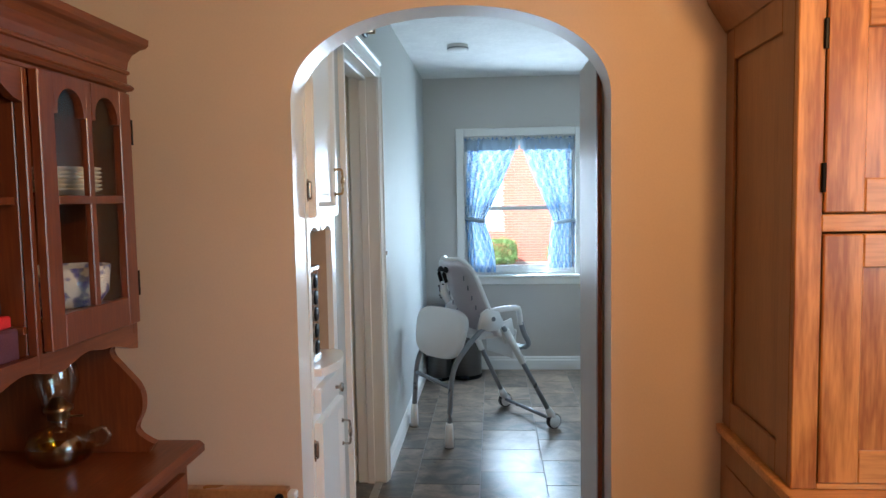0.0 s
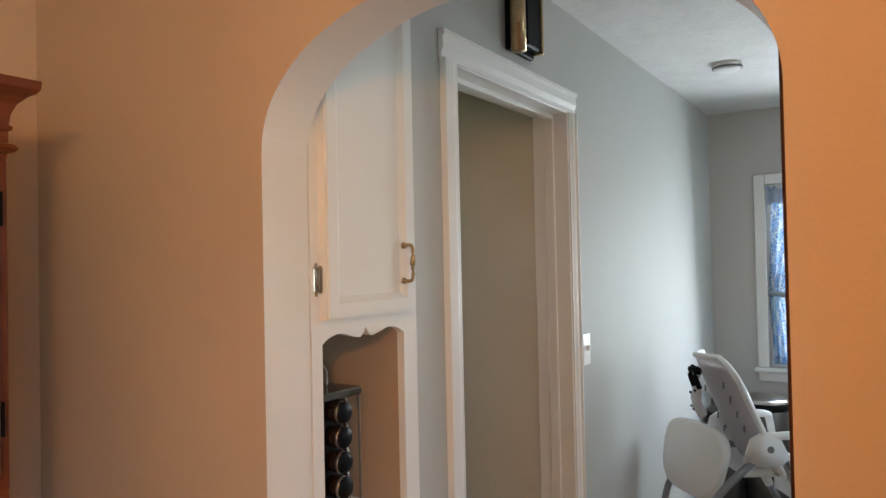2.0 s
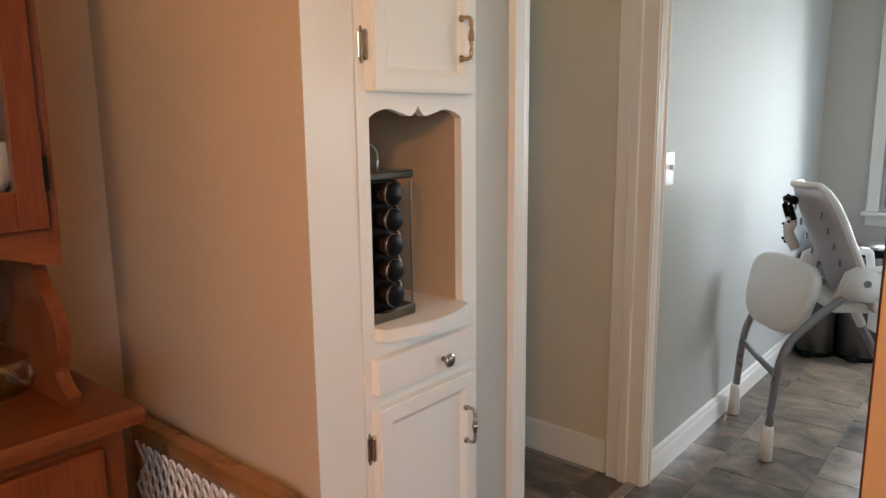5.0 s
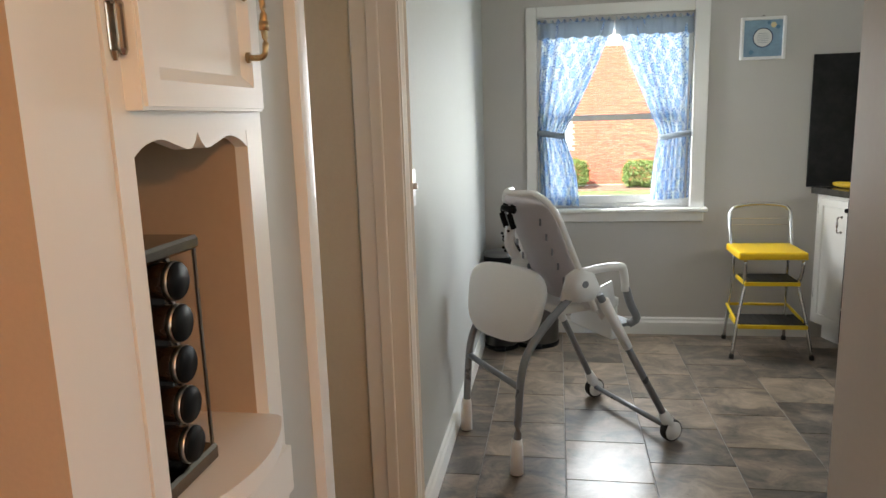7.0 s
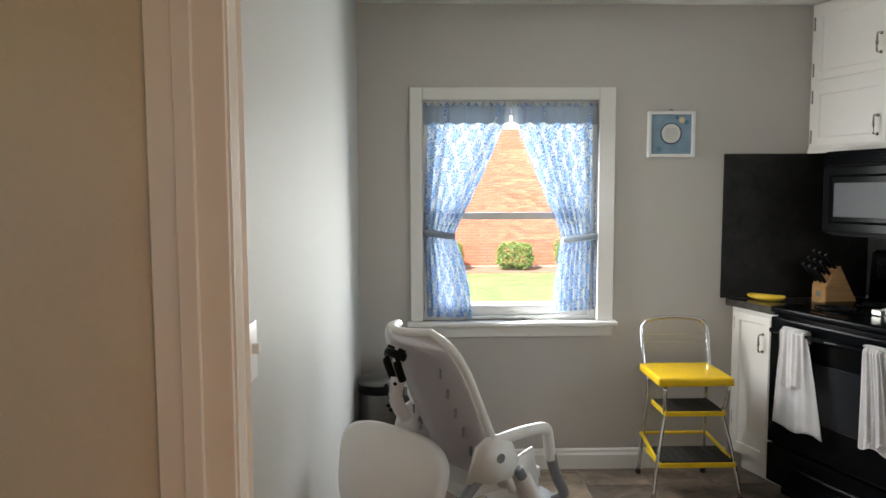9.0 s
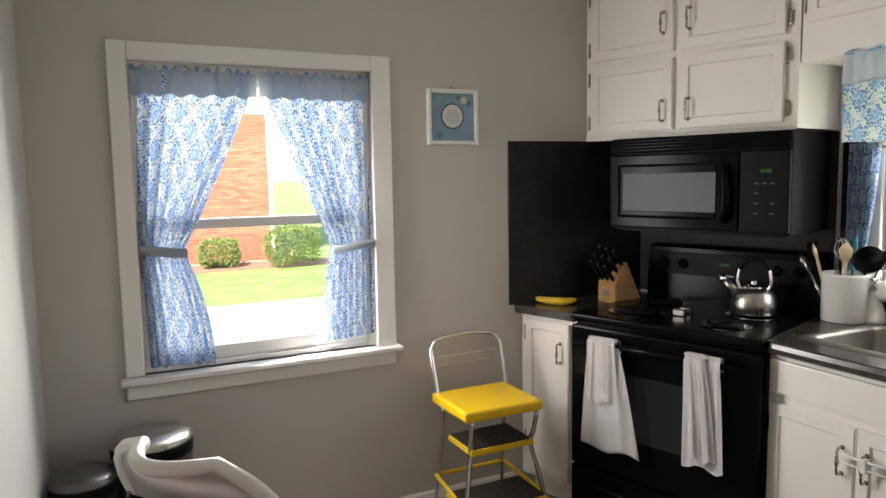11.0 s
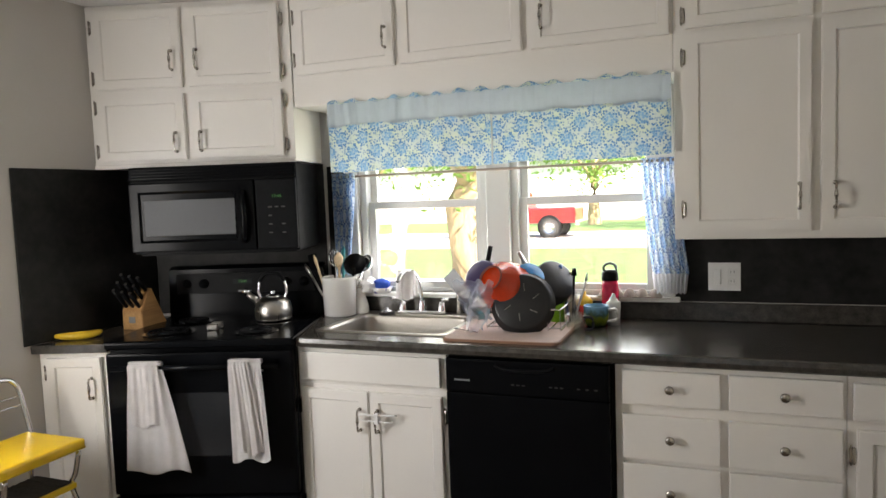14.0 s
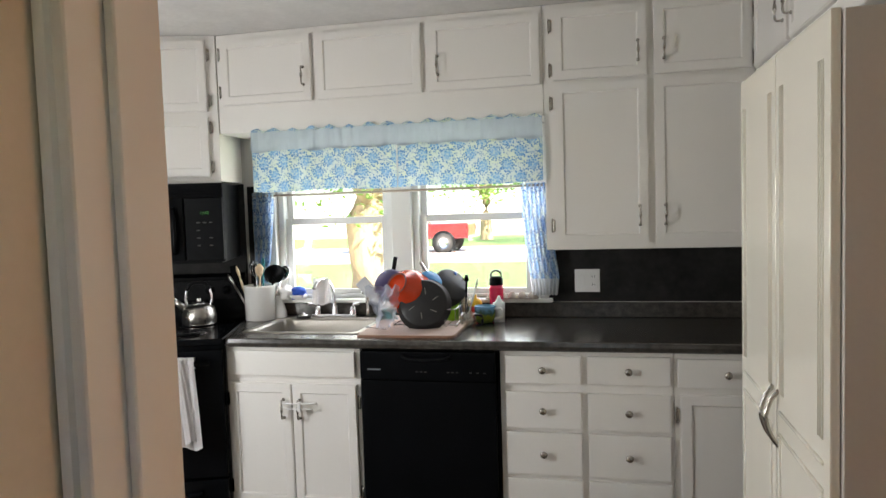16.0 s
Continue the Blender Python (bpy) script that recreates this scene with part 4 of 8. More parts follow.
lettering("12:41", 0.020, pose(0.14, 0.5955, 1.0875, 90, 0, 0), GREEN_LED, bg)
part("badge", box(0.115, 0.18, 0.597, 0.5995, 1.035, 1.043), GREYPL, bg, "plain pale badge bar")
for x, y, rad in ((RW0 + 0.20, 0.17, 0.095), (RW1 - 0.20, 0.15, 0.075), (RW0 + 0.20, 0.44, 0.075), (RW1 - 0.20, 0.42, 0.095)):
    part("drip_pan", lathe([(0, 0.914), (rad * 0.4, 0.914), (rad * 0.95, 0.9185), (rad + 0.014, 0.9215), (rad + 0.018, 0.919)], 32, cx=x, cy=y), CHROME, ckt, "chrome drip pan", True)
    pts = []
    for i in range(90):
        a = 2 * math.pi * i / 24
        q = 0.018 + (rad - 0.022) * i / 90
        pts.append((x + q * math.cos(a), y + q * math.sin(a), 0.926))
    part("coil", sweep(pts, 0.0048, 6), BLACKM, ckt, "black spiral heating coil", True)
sk = thing("spoon_rest", slanted(0, RF), "small steel salt and pepper set on the cooktop", "shaker")
part("shaker", box(0.105, 0.155, 0.20, 0.225, 0.919, 0.945, 0.004), STEEL, sk)
part("shaker", box(0.105, 0.155, 0.255, 0.28, 0.919, 0.945, 0.004), STEEL, sk)

# -- microwave --
MW0, MW1, MF = -0.247, 0.515, 0.128
mw = thing("microwave", slanted(0, MF), "black over-the-range microwave with a grey window", "microwave")
MZ0, MZ1 = 1.255, 1.650
part("body", box(MW0, MW1, 0.03, 0.43, MZ0, MZ1, 0.003), BLACKM, mw)
part("vent_grille", extrude_poly([(0.0, 1.585), (0.03, 1.585), (0.03, 1.648), (0.018, 1.648)], MW1 - MW0, "x", MW0), BLACK, mw)
for k in range(4):
    z = 1.594 + 0.013 * k
    part("louvre", box(MW0 + 0.01, MW1 - 0.01, -0.001 + 0.0035 * k, 0.012 + 0.0035 * k, z, z + 0.005, 0.001), BLACK, mw)
dd = part("door", box(MW0, MW0 + 0.575, 0.0, 0.03, MZ0 + 0.01, 1.578, 0.007, seg=2), BLACK, mw)
panel_door(dd, MW0 + 0.028, MW0 + 0.512, MZ0 + 0.035, MZ0 + 0.300, 0.0008, 0.008, 0.020, BLACK, "window_bezel", 0.006, 0.016)
part("window", box(MW0 + 0.068, MW0 + 0.503, -0.003, 0.004, MZ0 + 0.082, MZ0 + 0.245, 0.003), MWGLASS, dd, "grey mesh-backed window")
part("handle", sweep(arc([(MW0 + 0.525, 0.0, MZ0 + 0.05), (MW0 + 0.53, -0.022, MZ0 + 0.08), (MW0 + 0.535, -0.03, MZ0 + 0.16), (MW0 + 0.53, -0.022, MZ0 + 0.24), (MW0 + 0.525, 0.0, MZ0 + 0.27)], 5), 0.014, 10), BLACK, dd, "", True)
pn = part("control_panel", box(MW0 + 0.578, MW1, 0.002, 0.03, MZ0 + 0.01, 1.578, 0.004), BLACKM, mw)
lettering("12:45", 0.020, pose(MW0 + 0.675, 0.0012, MZ0 + 0.245, 90, 0, 0), GREEN_LED, pn)
for i, j in ((0, 0), (1, 0), (2, 0), (0, 1), (0, 2), (2, 2), (0, 3), (2, 3)):
    part("key", box(MW0 + 0.635 + i * 0.03, MW0 + 0.651 + i * 0.03, 0.0005, 0.003, MZ0 + 0.195 - j * 0.038, MZ0 + 0.201 - j * 0.038), DULLGREY, pn)
part("underside", box(MW0 + 0.02, MW1 - 0.02, 0.05, 0.40, MZ0 - 0.008, MZ0), BLACKM, mw)

# -- dishwasher --
dwm = thing("dishwasher", face_west(1.766, 4.226), "black built-in dishwasher under the worktop", "dishwasher")
part("body", box(0.0, 0.616, 0.02, 0.58, 0.02, 0.872), BLACKM, dwm)
dd = part("door", box(0.004, 0.612, -0.022, 0.02, 0.11, 0.735, 0.006, seg=2), BLACK, dwm)
pn = part("control_panel", box(0.004, 0.612, -0.024, 0.02, 0.738, 0.866, 0.008, seg=2), BLACK, dwm)
part("pocket_handle", sweep(arc([(0.20, -0.025, 0.848), (0.23, -0.030, 0.836), (0.31, -0.032, 0.832), (0.39, -0.030, 0.836), (0.42, -0.025, 0.848)], 5), 0.007, 8), BLACKM, pn, "", True)
part("badge", box(0.04, 0.10, -0.0265, -0.0235, 0.782, 0.788), GREYPL, pn, "plain pale badge bar")
for x in (0.26, 0.28, 0.30, 0.40, 0.42, 0.44, 0.50, 0.53, 0.56):
    part("key", box(x, x + 0.011, -0.0255, -0.0235, 0.775, 0.78), DULLGREY, pn)
part("toe_panel", box(0.01, 0.606, 0.05, 0.07, 0.0, 0.10), BLACKM, dwm)

# -- pantry --
PX0, PX1, PF, PT = 0.352, 1.275, 2.695, 1.862
pt = thing("pantry_cabinet", pose(PX1, PF, 0, 0, 0, 180), "tall white pantry cabinet with grooved doors, greige sides", "cabinet")
PW = PX1 - PX0
part("body", box(0, PW, 0.002, PF - BACK - 0.03, 0.0, PT - 0.004, 0.002), SIDEP, pt)
part("back_edge", box(PW - 0.012, PW + 0.001, PF - BACK - 0.0295, PF - BACK - 0.006, 0, PT - 0.004), CHERRY, pt, "dark raw board edge")


def grooved_door(x0, x1, hx):
    bm_ = box(x0, x1, -0.02, 0.0, 0.08, PT, 0.004, seg=2)
    d_ = part("door", bm_, THERMO, pt)
    for cx_ in (x0 + 0.06, x1 - 0.06):
        for k in (-0.016, 0.0, 0.016):
            part("bead", sweep([(cx_ + k, -0.0205, 0.98), (cx_ + k, -0.0205, PT - 0.09)], 0.0024, 8), THERMO, d_, "", True)
    for z in (0.93, 0.87):
        part("bead", sweep([(x0 + 0.04, -0.0205, z), (x1 - 0.04, -0.0205, z)], 0.005, 8), THERMO, d_, "", True)
    for a_, b_ in ((x0 + 0.045, 0.15), (x1 - 0.045, 0.15)):
        part("bead", sweep([(a_, -0.0205, b_), (a_, -0.0205, 0.87)], 0.0045, 8), THERMO, d_, "", True)
    s = 1 if hx > (x0 + x1) / 2 else -1
    pts = arc([(hx, -0.02, 0.835), (hx, -0.040, 0.865), (hx, -0.052, 0.91), (hx, -0.040, 0.955), (hx, -0.02, 0.985)], 5)
    part("handle", sweep(pts, 0.0065, 8), NICKEL, d_, "bowed nickel pull", True)
    return d_


grooved_door(0.002, PW / 2 - 0.002, PW / 2 - 0.028)
grooved_door(PW / 2 + 0.002, PW - 0.012, PW / 2 + 0.028)

# ---- built-in niche cabinet in the passage ----
NY0 = BACK + 0.002                     # local x = y - NY0, room at -y local
nc = thing("built_in_cabinet", face_east(WEST, NY0), "white built-in cabinet with scalloped open niche, drawer, doors", "cabinet")
NW = 2.64 - NY0
nx0, nx1, nz0, nz1 = 2.303 - NY0, 2.586 - NY0, 0.913, 1.352
framed("face_frame", nc, WHITE, [("rail", (nx0, nx1, 0, 0.02, 0, 0.885)), ("rail", (nx0, nx1, 0, 0.02, nz1, TOP - 0.002)), ("stile", (0, nx0, 0, 0.02, 0, TOP - 0.002)), ("stile", (nx1, NW - 0.001, 0, 0.02, 0, TOP - 0.002))])
# scalloped valance over the niche
wave = [(0, 0), (0.08, 0.012), (0.20, 0.018), (0.32, 0.010), (0.42, 0.004), (0.47, 0.012), (0.5, 0.024), (0.53, 0.012), (0.58, 0.004), (0.68, 0.010), (0.80, 0.018), (0.92, 0.012), (1, 0)]
sc = [(nx0 + (nx1 - nx0) * p.x, nz1 - 0.024 + p.y) for p in arc([(a, b, 0) for a, b in wave], 4)]
part("scalloped_valance", extrude_poly(sc + [(nx1, nz1 + 0.002), (nx0, nz1 + 0.002)], 0.019, "y", 0.0005), WHITE, nc)
part("niche_side", box(nx0 - 0.006, nx0, 0.02, 0.30, 0.88, 1.40), NICHE, nc)
part("niche_side", box(nx1, nx1 + 0.006, 0.02, 0.30, 0.88, 1.40), NICHE, nc)
part("niche_back", box(nx0 - 0.006, nx1 + 0.006, 0.30, 0.31, 0.88, 1.40), NICHE, nc)
part("niche_top", box(nx0, nx1, 0.02, 0.30, 1.39, 1.40), NICHE, nc)
sh = [(nx0 - 0.001, 0.30), (nx0 - 0.001, -0.002)] + [(nx0 + (nx1 - nx0) * i / 20, -0.004 - 0.052 * math.sin(math.pi * (0.10 + 0.83 * i / 20)) ** 0.8) for i in range(21)] + [(nx1 + 0.001, -0.002), (nx1 + 0.001, 0.30)]
part("niche_shelf", extrude_poly(sh, 0.026, "z", 0.885, 0.003), WHITE, nc)
ud = panel_door(nc, 2.297 - NY0, 2.604 - NY0, 1.378, 2.22, 0.0, 0.024, 0.040, WHITE, slope=0.022, recess=0.011)
pull(ud, 2.556 - NY0, -0.024, 1.492, 0.082, BRASS, 0.028)
for q in (1.462, 2.12):
    hinge(ud, 2.288 - NY0, 0.0, q)
df = part("drawer_front", box(2.290 - NY0, 2.608 - NY0, -0.024, 0, 0.772, 0.850, 0.005, seg=2), WHITE, nc)
knob(df, 2.486 - NY0, -0.024, 0.803)
ld = panel_door(nc, 2.290 - NY0, 2.604 - NY0, 0.13, 0.742, 0.0, 0.024, 0.040, WHITE, slope=0.020, recess=0.011)
pull(ld, 2.566 - NY0, -0.024, 0.622, 0.082, NICKEL, 0.028)
for q in (0.66, 0.22):
    hinge(ld, 2.281 - NY0, 0.0, q)

# revolving spice rack in the niche
sr = thing("spice_rack", face_east(WEST, NY0, 0.911), "steel spice carousel filled with dark jars", "spice rack")
# base colour darkened to stand for the dim niche mirrored in the steel
RACKSTEEL = material("polished_steel_dark_reflection", (0.20, 0.18, 0.155), 0.16, 1.0, vary=0.12, scale=14, bump=0.02)
scx, scy, hs = nx0 + 0.070, 0.075, 0.066
part("base_plate", box(scx - hs, scx + hs, scy - hs, scy + hs, 0.0, 0.024, 0.004), RACKSTEEL, sr)
part("top_plate", box(scx - hs, scx + hs, scy - hs, scy + hs, 0.294, 0.312, 0.004), RACKSTEEL, sr)
part("column", box(scx - 0.03, scx + 0.03, scy - 0.03, scy + 0.03, 0.024, 0.294), BLACKM, sr)
part("carry_ring", sweep(arc([(scx - 0.022, scy, 0.312), (scx - 0.022, scy, 0.345), (scx, scy, 0.363), (scx + 0.022, scy, 0.345), (scx + 0.022, scy, 0.312)], 5), 0.003, 8), STEEL, sr, "", True)
for s in (-1, 1):
    for t_ in (-1, 1):
        part("post", sweep([(scx + s * 0.060, scy + t_ * 0.060, 0.02), (scx + s * 0.060, scy + t_ * 0.060, 0.297)], 0.003, 6), STEEL, sr)
JAR = material("dark_spice_jar", (0.030, 0.016, 0.010), 0.15, vary=0.4, scale=30, bump=0.0)
for k in range(5):
    z = 0.053 + k * 0.053
    for dx, dy, rot in ((1, 0, 90), (0, -1, 0)):
        jm = pose(scx + dx * 0.028, scy + dy * 0.028, z, 90, 0, rot)
        j = part("jar", lathe([(0, 0), (0.022, 0.0), (0.0225, 0.030), (0.021, 0.032)], 18), JAR, sr, "dark filled jar", True, jm)
        part("lid", lathe([(0.0215, 0.031), (0.0235, 0.032), (0.0235, 0.042), (0.021, 0.045), (0, 0.0445)], 18), BLACKM, j, "black jar lid with bright rim", True)
        part("lid_rim", lathe([(0.0236, 0.033), (0.0245, 0.034), (0.0245, 0.039), (0.0236, 0.040)], 18), STEEL, j, "", True)

# switch, chime, smoke alarm
sw = thing("light_switch", face_east(WEST, 3.745, 1.15), "white single toggle light switch on the wall", "light switch")
part("plate", box(-0.036, 0.036, -0.006, -0.001, -0.058, 0.058, 0.003, seg=2), PLASTIC, sw)
part("toggle", box(-0.005, 0.005, -0.020, -0.005, -0.004, 0.016, 0.002), PLASTIC, sw)
ch = thing("door_chime", face_east(WEST, 3.10, 2.14), "old door chime with brass tube and dark box", "door chime")
part("backplate", box(0.04, 0.21, -0.02, -0.001, 0.0, 0.25, 0.004), BLACKM, ch)
part("tube", sweep([(0.045, -0.045, -0.012), (0.045, -0.045, 0.24)], 0.024, 16), BRASS, ch, "tarnished brass tube", True)
part("cover", box(0.10, 0.20, -0.05, -0.02, 0.02, 0.23, 0.006), BLACKM, ch)
part("cover_edge", box(0.20, 0.212, -0.055, -0.012, 0.015, 0.235, 0.003), BRASS, ch)
sm = thing("smoke_detector", pose(-0.163, 4.746, TOP), "round white smoke detector on the ceiling", "smoke detector")
part("case", lathe([(0.066, -0.0005), (0.068, -0.012), (0.060, -0.030), (0.045, -0.036), (0, -0.037)], 28), PLASTIC, sm, "", True)
part("vent_ring", lathe([(0.0665, -0.016), (0.069, -0.018), (0.066, -0.026)], 28), GREYPL, sm, "", True)

# ---- hutch ----
HX, HY1, HY0 = -0.83, 1.849, 0.60
hu = thing("hutch", pose(0, 0, 0), "cherry-stained wooden hutch with glazed doors over a buffet", "hutch")
HB = DIN_W + 0.012
# buffet
part("buffet_body", box(HB, -0.735, HY0 - 0.04, HY1 + 0.035, 0.08, 0.79, 0.004), CHERRY, hu)
part("plinth", box(HB, -0.75, HY0 - 0.03, HY1 + 0.03, 0.0, 0.08), CHERRY, hu)
part("buffet_top", extrude_poly([(-0.70, 0.795), (-0.700, 0.812), (-0.712, 0.822), (HB, 0.822), (HB, 0.79), (-0.715, 0.79)], HY1 + 0.064 - HY0 + 0.06, "y", HY0 - 0.06, 0.002), CHERRYX, hu, "polished dark red-brown top")
for k in range(3):
    a = HY0 + 0.0 + k * 0.42
    f_ = part("drawer", box(-0.735, -0.715, a, a + 0.40, 0.60, 0.765, 0.006, seg=2), CHERRY, hu)
    part("knob", lathe([(0, 0), (0.006, 0), (0.013, 0.014), (0.012, 0.022), (0, 0.024)], 12), BRASS, f_, "", True, pose(-0.715, a + 0.20, 0.68, 0, 90, 0))
    f_ = part("door", box(-0.735, -0.715, a, a + 0.40, 0.11, 0.585, 0.006, seg=2), CHERRY, hu)
# upper case
HZ0, HZ1 = 1.112, 1.735
part("back_panel", box(HB, HB + 0.012, HY0, HY1, 0.822, HZ1), PINE, hu, "amber back boards")
for k in range(9):
    y_ = HY0 + 0.14 * (k + 0.5)
    part("board_joint", box(HB + 0.012, HB + 0.0135, y_, y_ + 0.004, 0.823, HZ1), CHERRY, hu)
for y0_, y1_ in ((HY1 - 0.018, HY1), (HY0, HY0 + 0.018), (1.474, 1.486), (0.965, 0.981)):
    part("side", box(HB + 0.012, HX - 0.02 if y1_ in (HY1, HY0 + 0.018) else HX - 0.022, y0_, y1_, HZ0, HZ1, 0.002), CHERRY, hu)
for z_ in (HZ0, 1.432):
    part("shelf", box(HB + 0.012, HX - 0.03, HY0 + 0.018, HY1 - 0.018, z_, z_ + 0.016, 0.002), CHERRY, hu)
part("top_board", box(HB, HX - 0.02, HY0, HY1, HZ1 - 0.018, HZ1), CHERRY, hu)
# face frame
for y0_, y1_ in ((HY1 - 0.020, HY1 + 0.002), (1.473, 1.488), (0.961, 0.987), (HY0, HY0 + 0.02)):
    part("frame_stile", box(HX - 0.02, HX, y0_, y1_, HZ0, 1.690, 0.002), CHERRY, hu)
part("frieze", box(HX - 0.02, HX + 0.001, HY0, HY1 + 0.002, 1.690, HZ1, 0.001), CHERRYX, hu)
# scalloped apron below the upper case
ap = []
for i in range(61):
    q = i / 60
    y_ = HY0 + (HY1 - HY0) * q
    e = min(q, 1 - q)
    dip = 0.030 * (1 - math.cos(min(1.0, e / 0.10) * math.pi)) / 2
    ap.append((y_, HZ0 - 0.035 + dip * 0.9 + (0.010 * math.cos(q * 12 * math.pi) if e > 0.12 else 0)))
part("apron", extrude_poly(ap + [(HY1, HZ0 + 0.03), (HY0, HZ0 + 0.03)], 0.019, "x", HX - 0.0195), CHERRYX, hu, "scalloped apron")
# shaped end brackets standing on the buffet
curve = arc([(HX + 0.045, 0.845, 0), (HX + 0.018, 0.860, 0), (HX - 0.002, 0.882, 0), (HX + 0.018, 0.925, 0), (HX + 0.016, 0.980, 0), (HX - 0.025, 1.030, 0), (HX - 0.058, 1.072, 0), (HX - 0.030, 1.106, 0)], 5)
br = [(HX + 0.03, 0.823)] + [(p.x, p.y) for p in curve] + [(HX - 0.02, 1.112), (HB + 0.012, 1.112), (HB + 0.012, 0.823)]
for y0_ in (HY1 - 0.032, HY0 + 0.008):
    part("bracket", extrude_poly(br, 0.024, "y", y0_, 0.002), CHERRY, hu, "scroll-cut end bracket")
# crown
crown = [(0.0, 1.698), (0.010, 1.701), (0.015, 1.708), (0.010, 1.715), (0.003, 1.718), (0.003, 1.738), (0.008, 1.741), (0.008, 1.747), (0.004, 1.750), (0.006, 1.768), (0.013, 1.786), (0.026, 1.800), (0.036, 1.806), (0.041, 1.813), (0.042, 1.828), (-0.02, 1.829)]
bm = bmesh.new()
rows = [[bm.verts.new(p) for p in ((HB, HY1 + o, z), (HX + o, HY1 + o, z), (HX + o, HY0 - o, z), (HB, HY0 - o, z))] for o, z in crown]
for a, b in zip(rows, rows[1:]):
    for k in range(3):
        bm.faces.new((a[k], a[k + 1], b[k + 1], b[k]))
bm.faces.new(rows[-1])
part("crown_moulding", bm, CHERRYX, hu, "stepped crown moulding")


def glazed_door(y0_, y1_, parent):
    """Glazed door, two arched lights over two square lights."""
    gz0, gz1, gm = 1.212, 1.668, 1.441
    st = 0.047
    mid = (y0_ + y1_) / 2
    d_ = framed("glazed_door", parent, CHERRY, [
        ("rail", (HX, HX + 0.02, y0_ + st, y1_ - st, 1.145, gz0, 0.002)), ("stile", (HX, HX + 0.02, y0_, y0_ + st, 1.145, 1.69, 0.002)),
        ("stile", (HX, HX + 0.02, y1_ - st, y1_, 1.145, 1.69, 0.002)), ("glazing_bar", (HX + 0.002, HX + 0.019, y0_ + st, y1_ - st, gm - 0.009, gm + 0.009, 0.002)),
        ("glazing_bar", (HX + 0.003, HX + 0.0182, mid - 0.010, mid + 0.010, gz0, 1.690, 0.002))])
    for a_, b_ in ((y0_ + st, mid - 0.010), (mid + 0.010, y1_ - st)):
        pts = [(a_, 1.69), (a_, 1.612), (a_ + 0.012, 1.612), (a_ + 0.012, 1.625)]
        c_, h_ = (a_ + b_) / 2, (b_ - a_) / 2 - 0.012
        pts += [(c_ - h_ * math.cos(math.pi * i / 12), 1.625 + 0.042 * math.sin(math.pi * i / 12)) for i in range(13)]
        pts += [(b_ - 0.012, 1.612), (b_, 1.612), (b_, 1.69)]
        part("arch_head", extrude_poly(pts, 0.018, "x", HX + 0.001), CHERRY, d_)
        for z0_, z1_ in ((gz0, gm - 0.009), (gm + 0.009, gz1)):
            g_ = part("pane", box(HX + 0.006, HX + 0.009, a_ - 0.002, b_ + 0.002, z0_ - 0.002, z1_ + 0.002), CGLASS, d_)
            g_.visible_shadow = False
    return d_


gd = glazed_door(1.489, 1.828, hu)
for z_ in (1.60, 1.24):
    part("hinge", box(HX + 0.003, HX + 0.0215, 1.828, 1.834, z_ - 0.03, z_ + 0.03, 0.001), BLACKM, gd, "dark butt hinge")
gd2 = glazed_door(0.622, 0.960, hu)
# head with a curved cut over the open middle bay
hd = [(0.987, 1.69)] + [(0.987 + 0.486 * i / 20, 1.655 - 0.03 * math.cos(4 * math.pi * i / 20)) for i in range(21)] + [(1.473, 1.69)]
part("bay_head", extrude_poly(hd, 0.018, "x", HX - 0.019), CHERRYX, hu)

# china in the hutch
CHINA = china("blue_transfer_china", (0.74, 0.73, 0.72), (0.10, 0.10, 0.36))
part("shelf", box(HB + 0.012, HX - 0.022, 1.465, HY1 - 0.02, 1.184, 1.199, 0.001), CHERRYX, hu)
CREAM = material("cream_china", (0.72, 0.68, 0.58), 0.2, vary=0.03, scale=10, bump=0.0)
DISH = [(0, 0.0), (0.055, 0.0), (0.062, 0.004), (0.098, 0.013), (0.105, 0.016), (0.104, 0.019), (0.06, 0.008), (0, 0.006)]
for y_, z_, s_, m_ in ((1.70, 1.57, 1.0, CHINA), (1.60, 1.235, 1.05, CHINA), (1.56, 1.57, 0.95, CHINA)):
    pl = thing("plate", pose(HB + 0.075, y_, z_ if z_ > 1.5 else 1.31, 0, 76, 0), "blue and white transfer-print plate stood on edge", "plate", "blue china in the hutch")
    part("dish", lathe([(r_ * s_, h_) for r_, h_ in DISH], 32), m_, pl, "", True)
for k in range(6):
    pl = thing("plate", pose(-0.93, 1.75, 1.449 + k * 0.0095), "cream plate in a stack of plates", "plate", "stacked cream plates")
    part("dish", lathe([(r_ * 0.72, h_) for r_, h_ in DISH], 28), CREAM, pl, "", True)
for y_, s_ in ((1.735, 1.0), (1.56, 0.8)):
    bo = thing("bowl", pose(-0.925, y_, 1.1995), "white china bowl with violet-blue flowers", "bowl", "blue china in the hutch")
    part("bowl", lathe([(0, 0.0), (0.058 * s_, 0.0), (0.064 * s_, 0.006), (0.082 * s_, 0.03), (0.088 * s_, 0.092), (0.085 * s_, 0.092), (0.077 * s_, 0.03), (0, 0.01)], 30), CHINA, bo, "", True)
pi_ = thing("pitcher", pose(-1.0, 1.575, 1.449), "small cream china pitcher", "pitcher")
part("jug", lathe([(0, 0), (0.03, 0), (0.045, 0.03), (0.04, 0.06), (0.03, 0.08), (0.036, 0.10), (0.033, 0.10), (0.027, 0.08), (0, 0.02)], 24), CREAM, pi_, "", True)
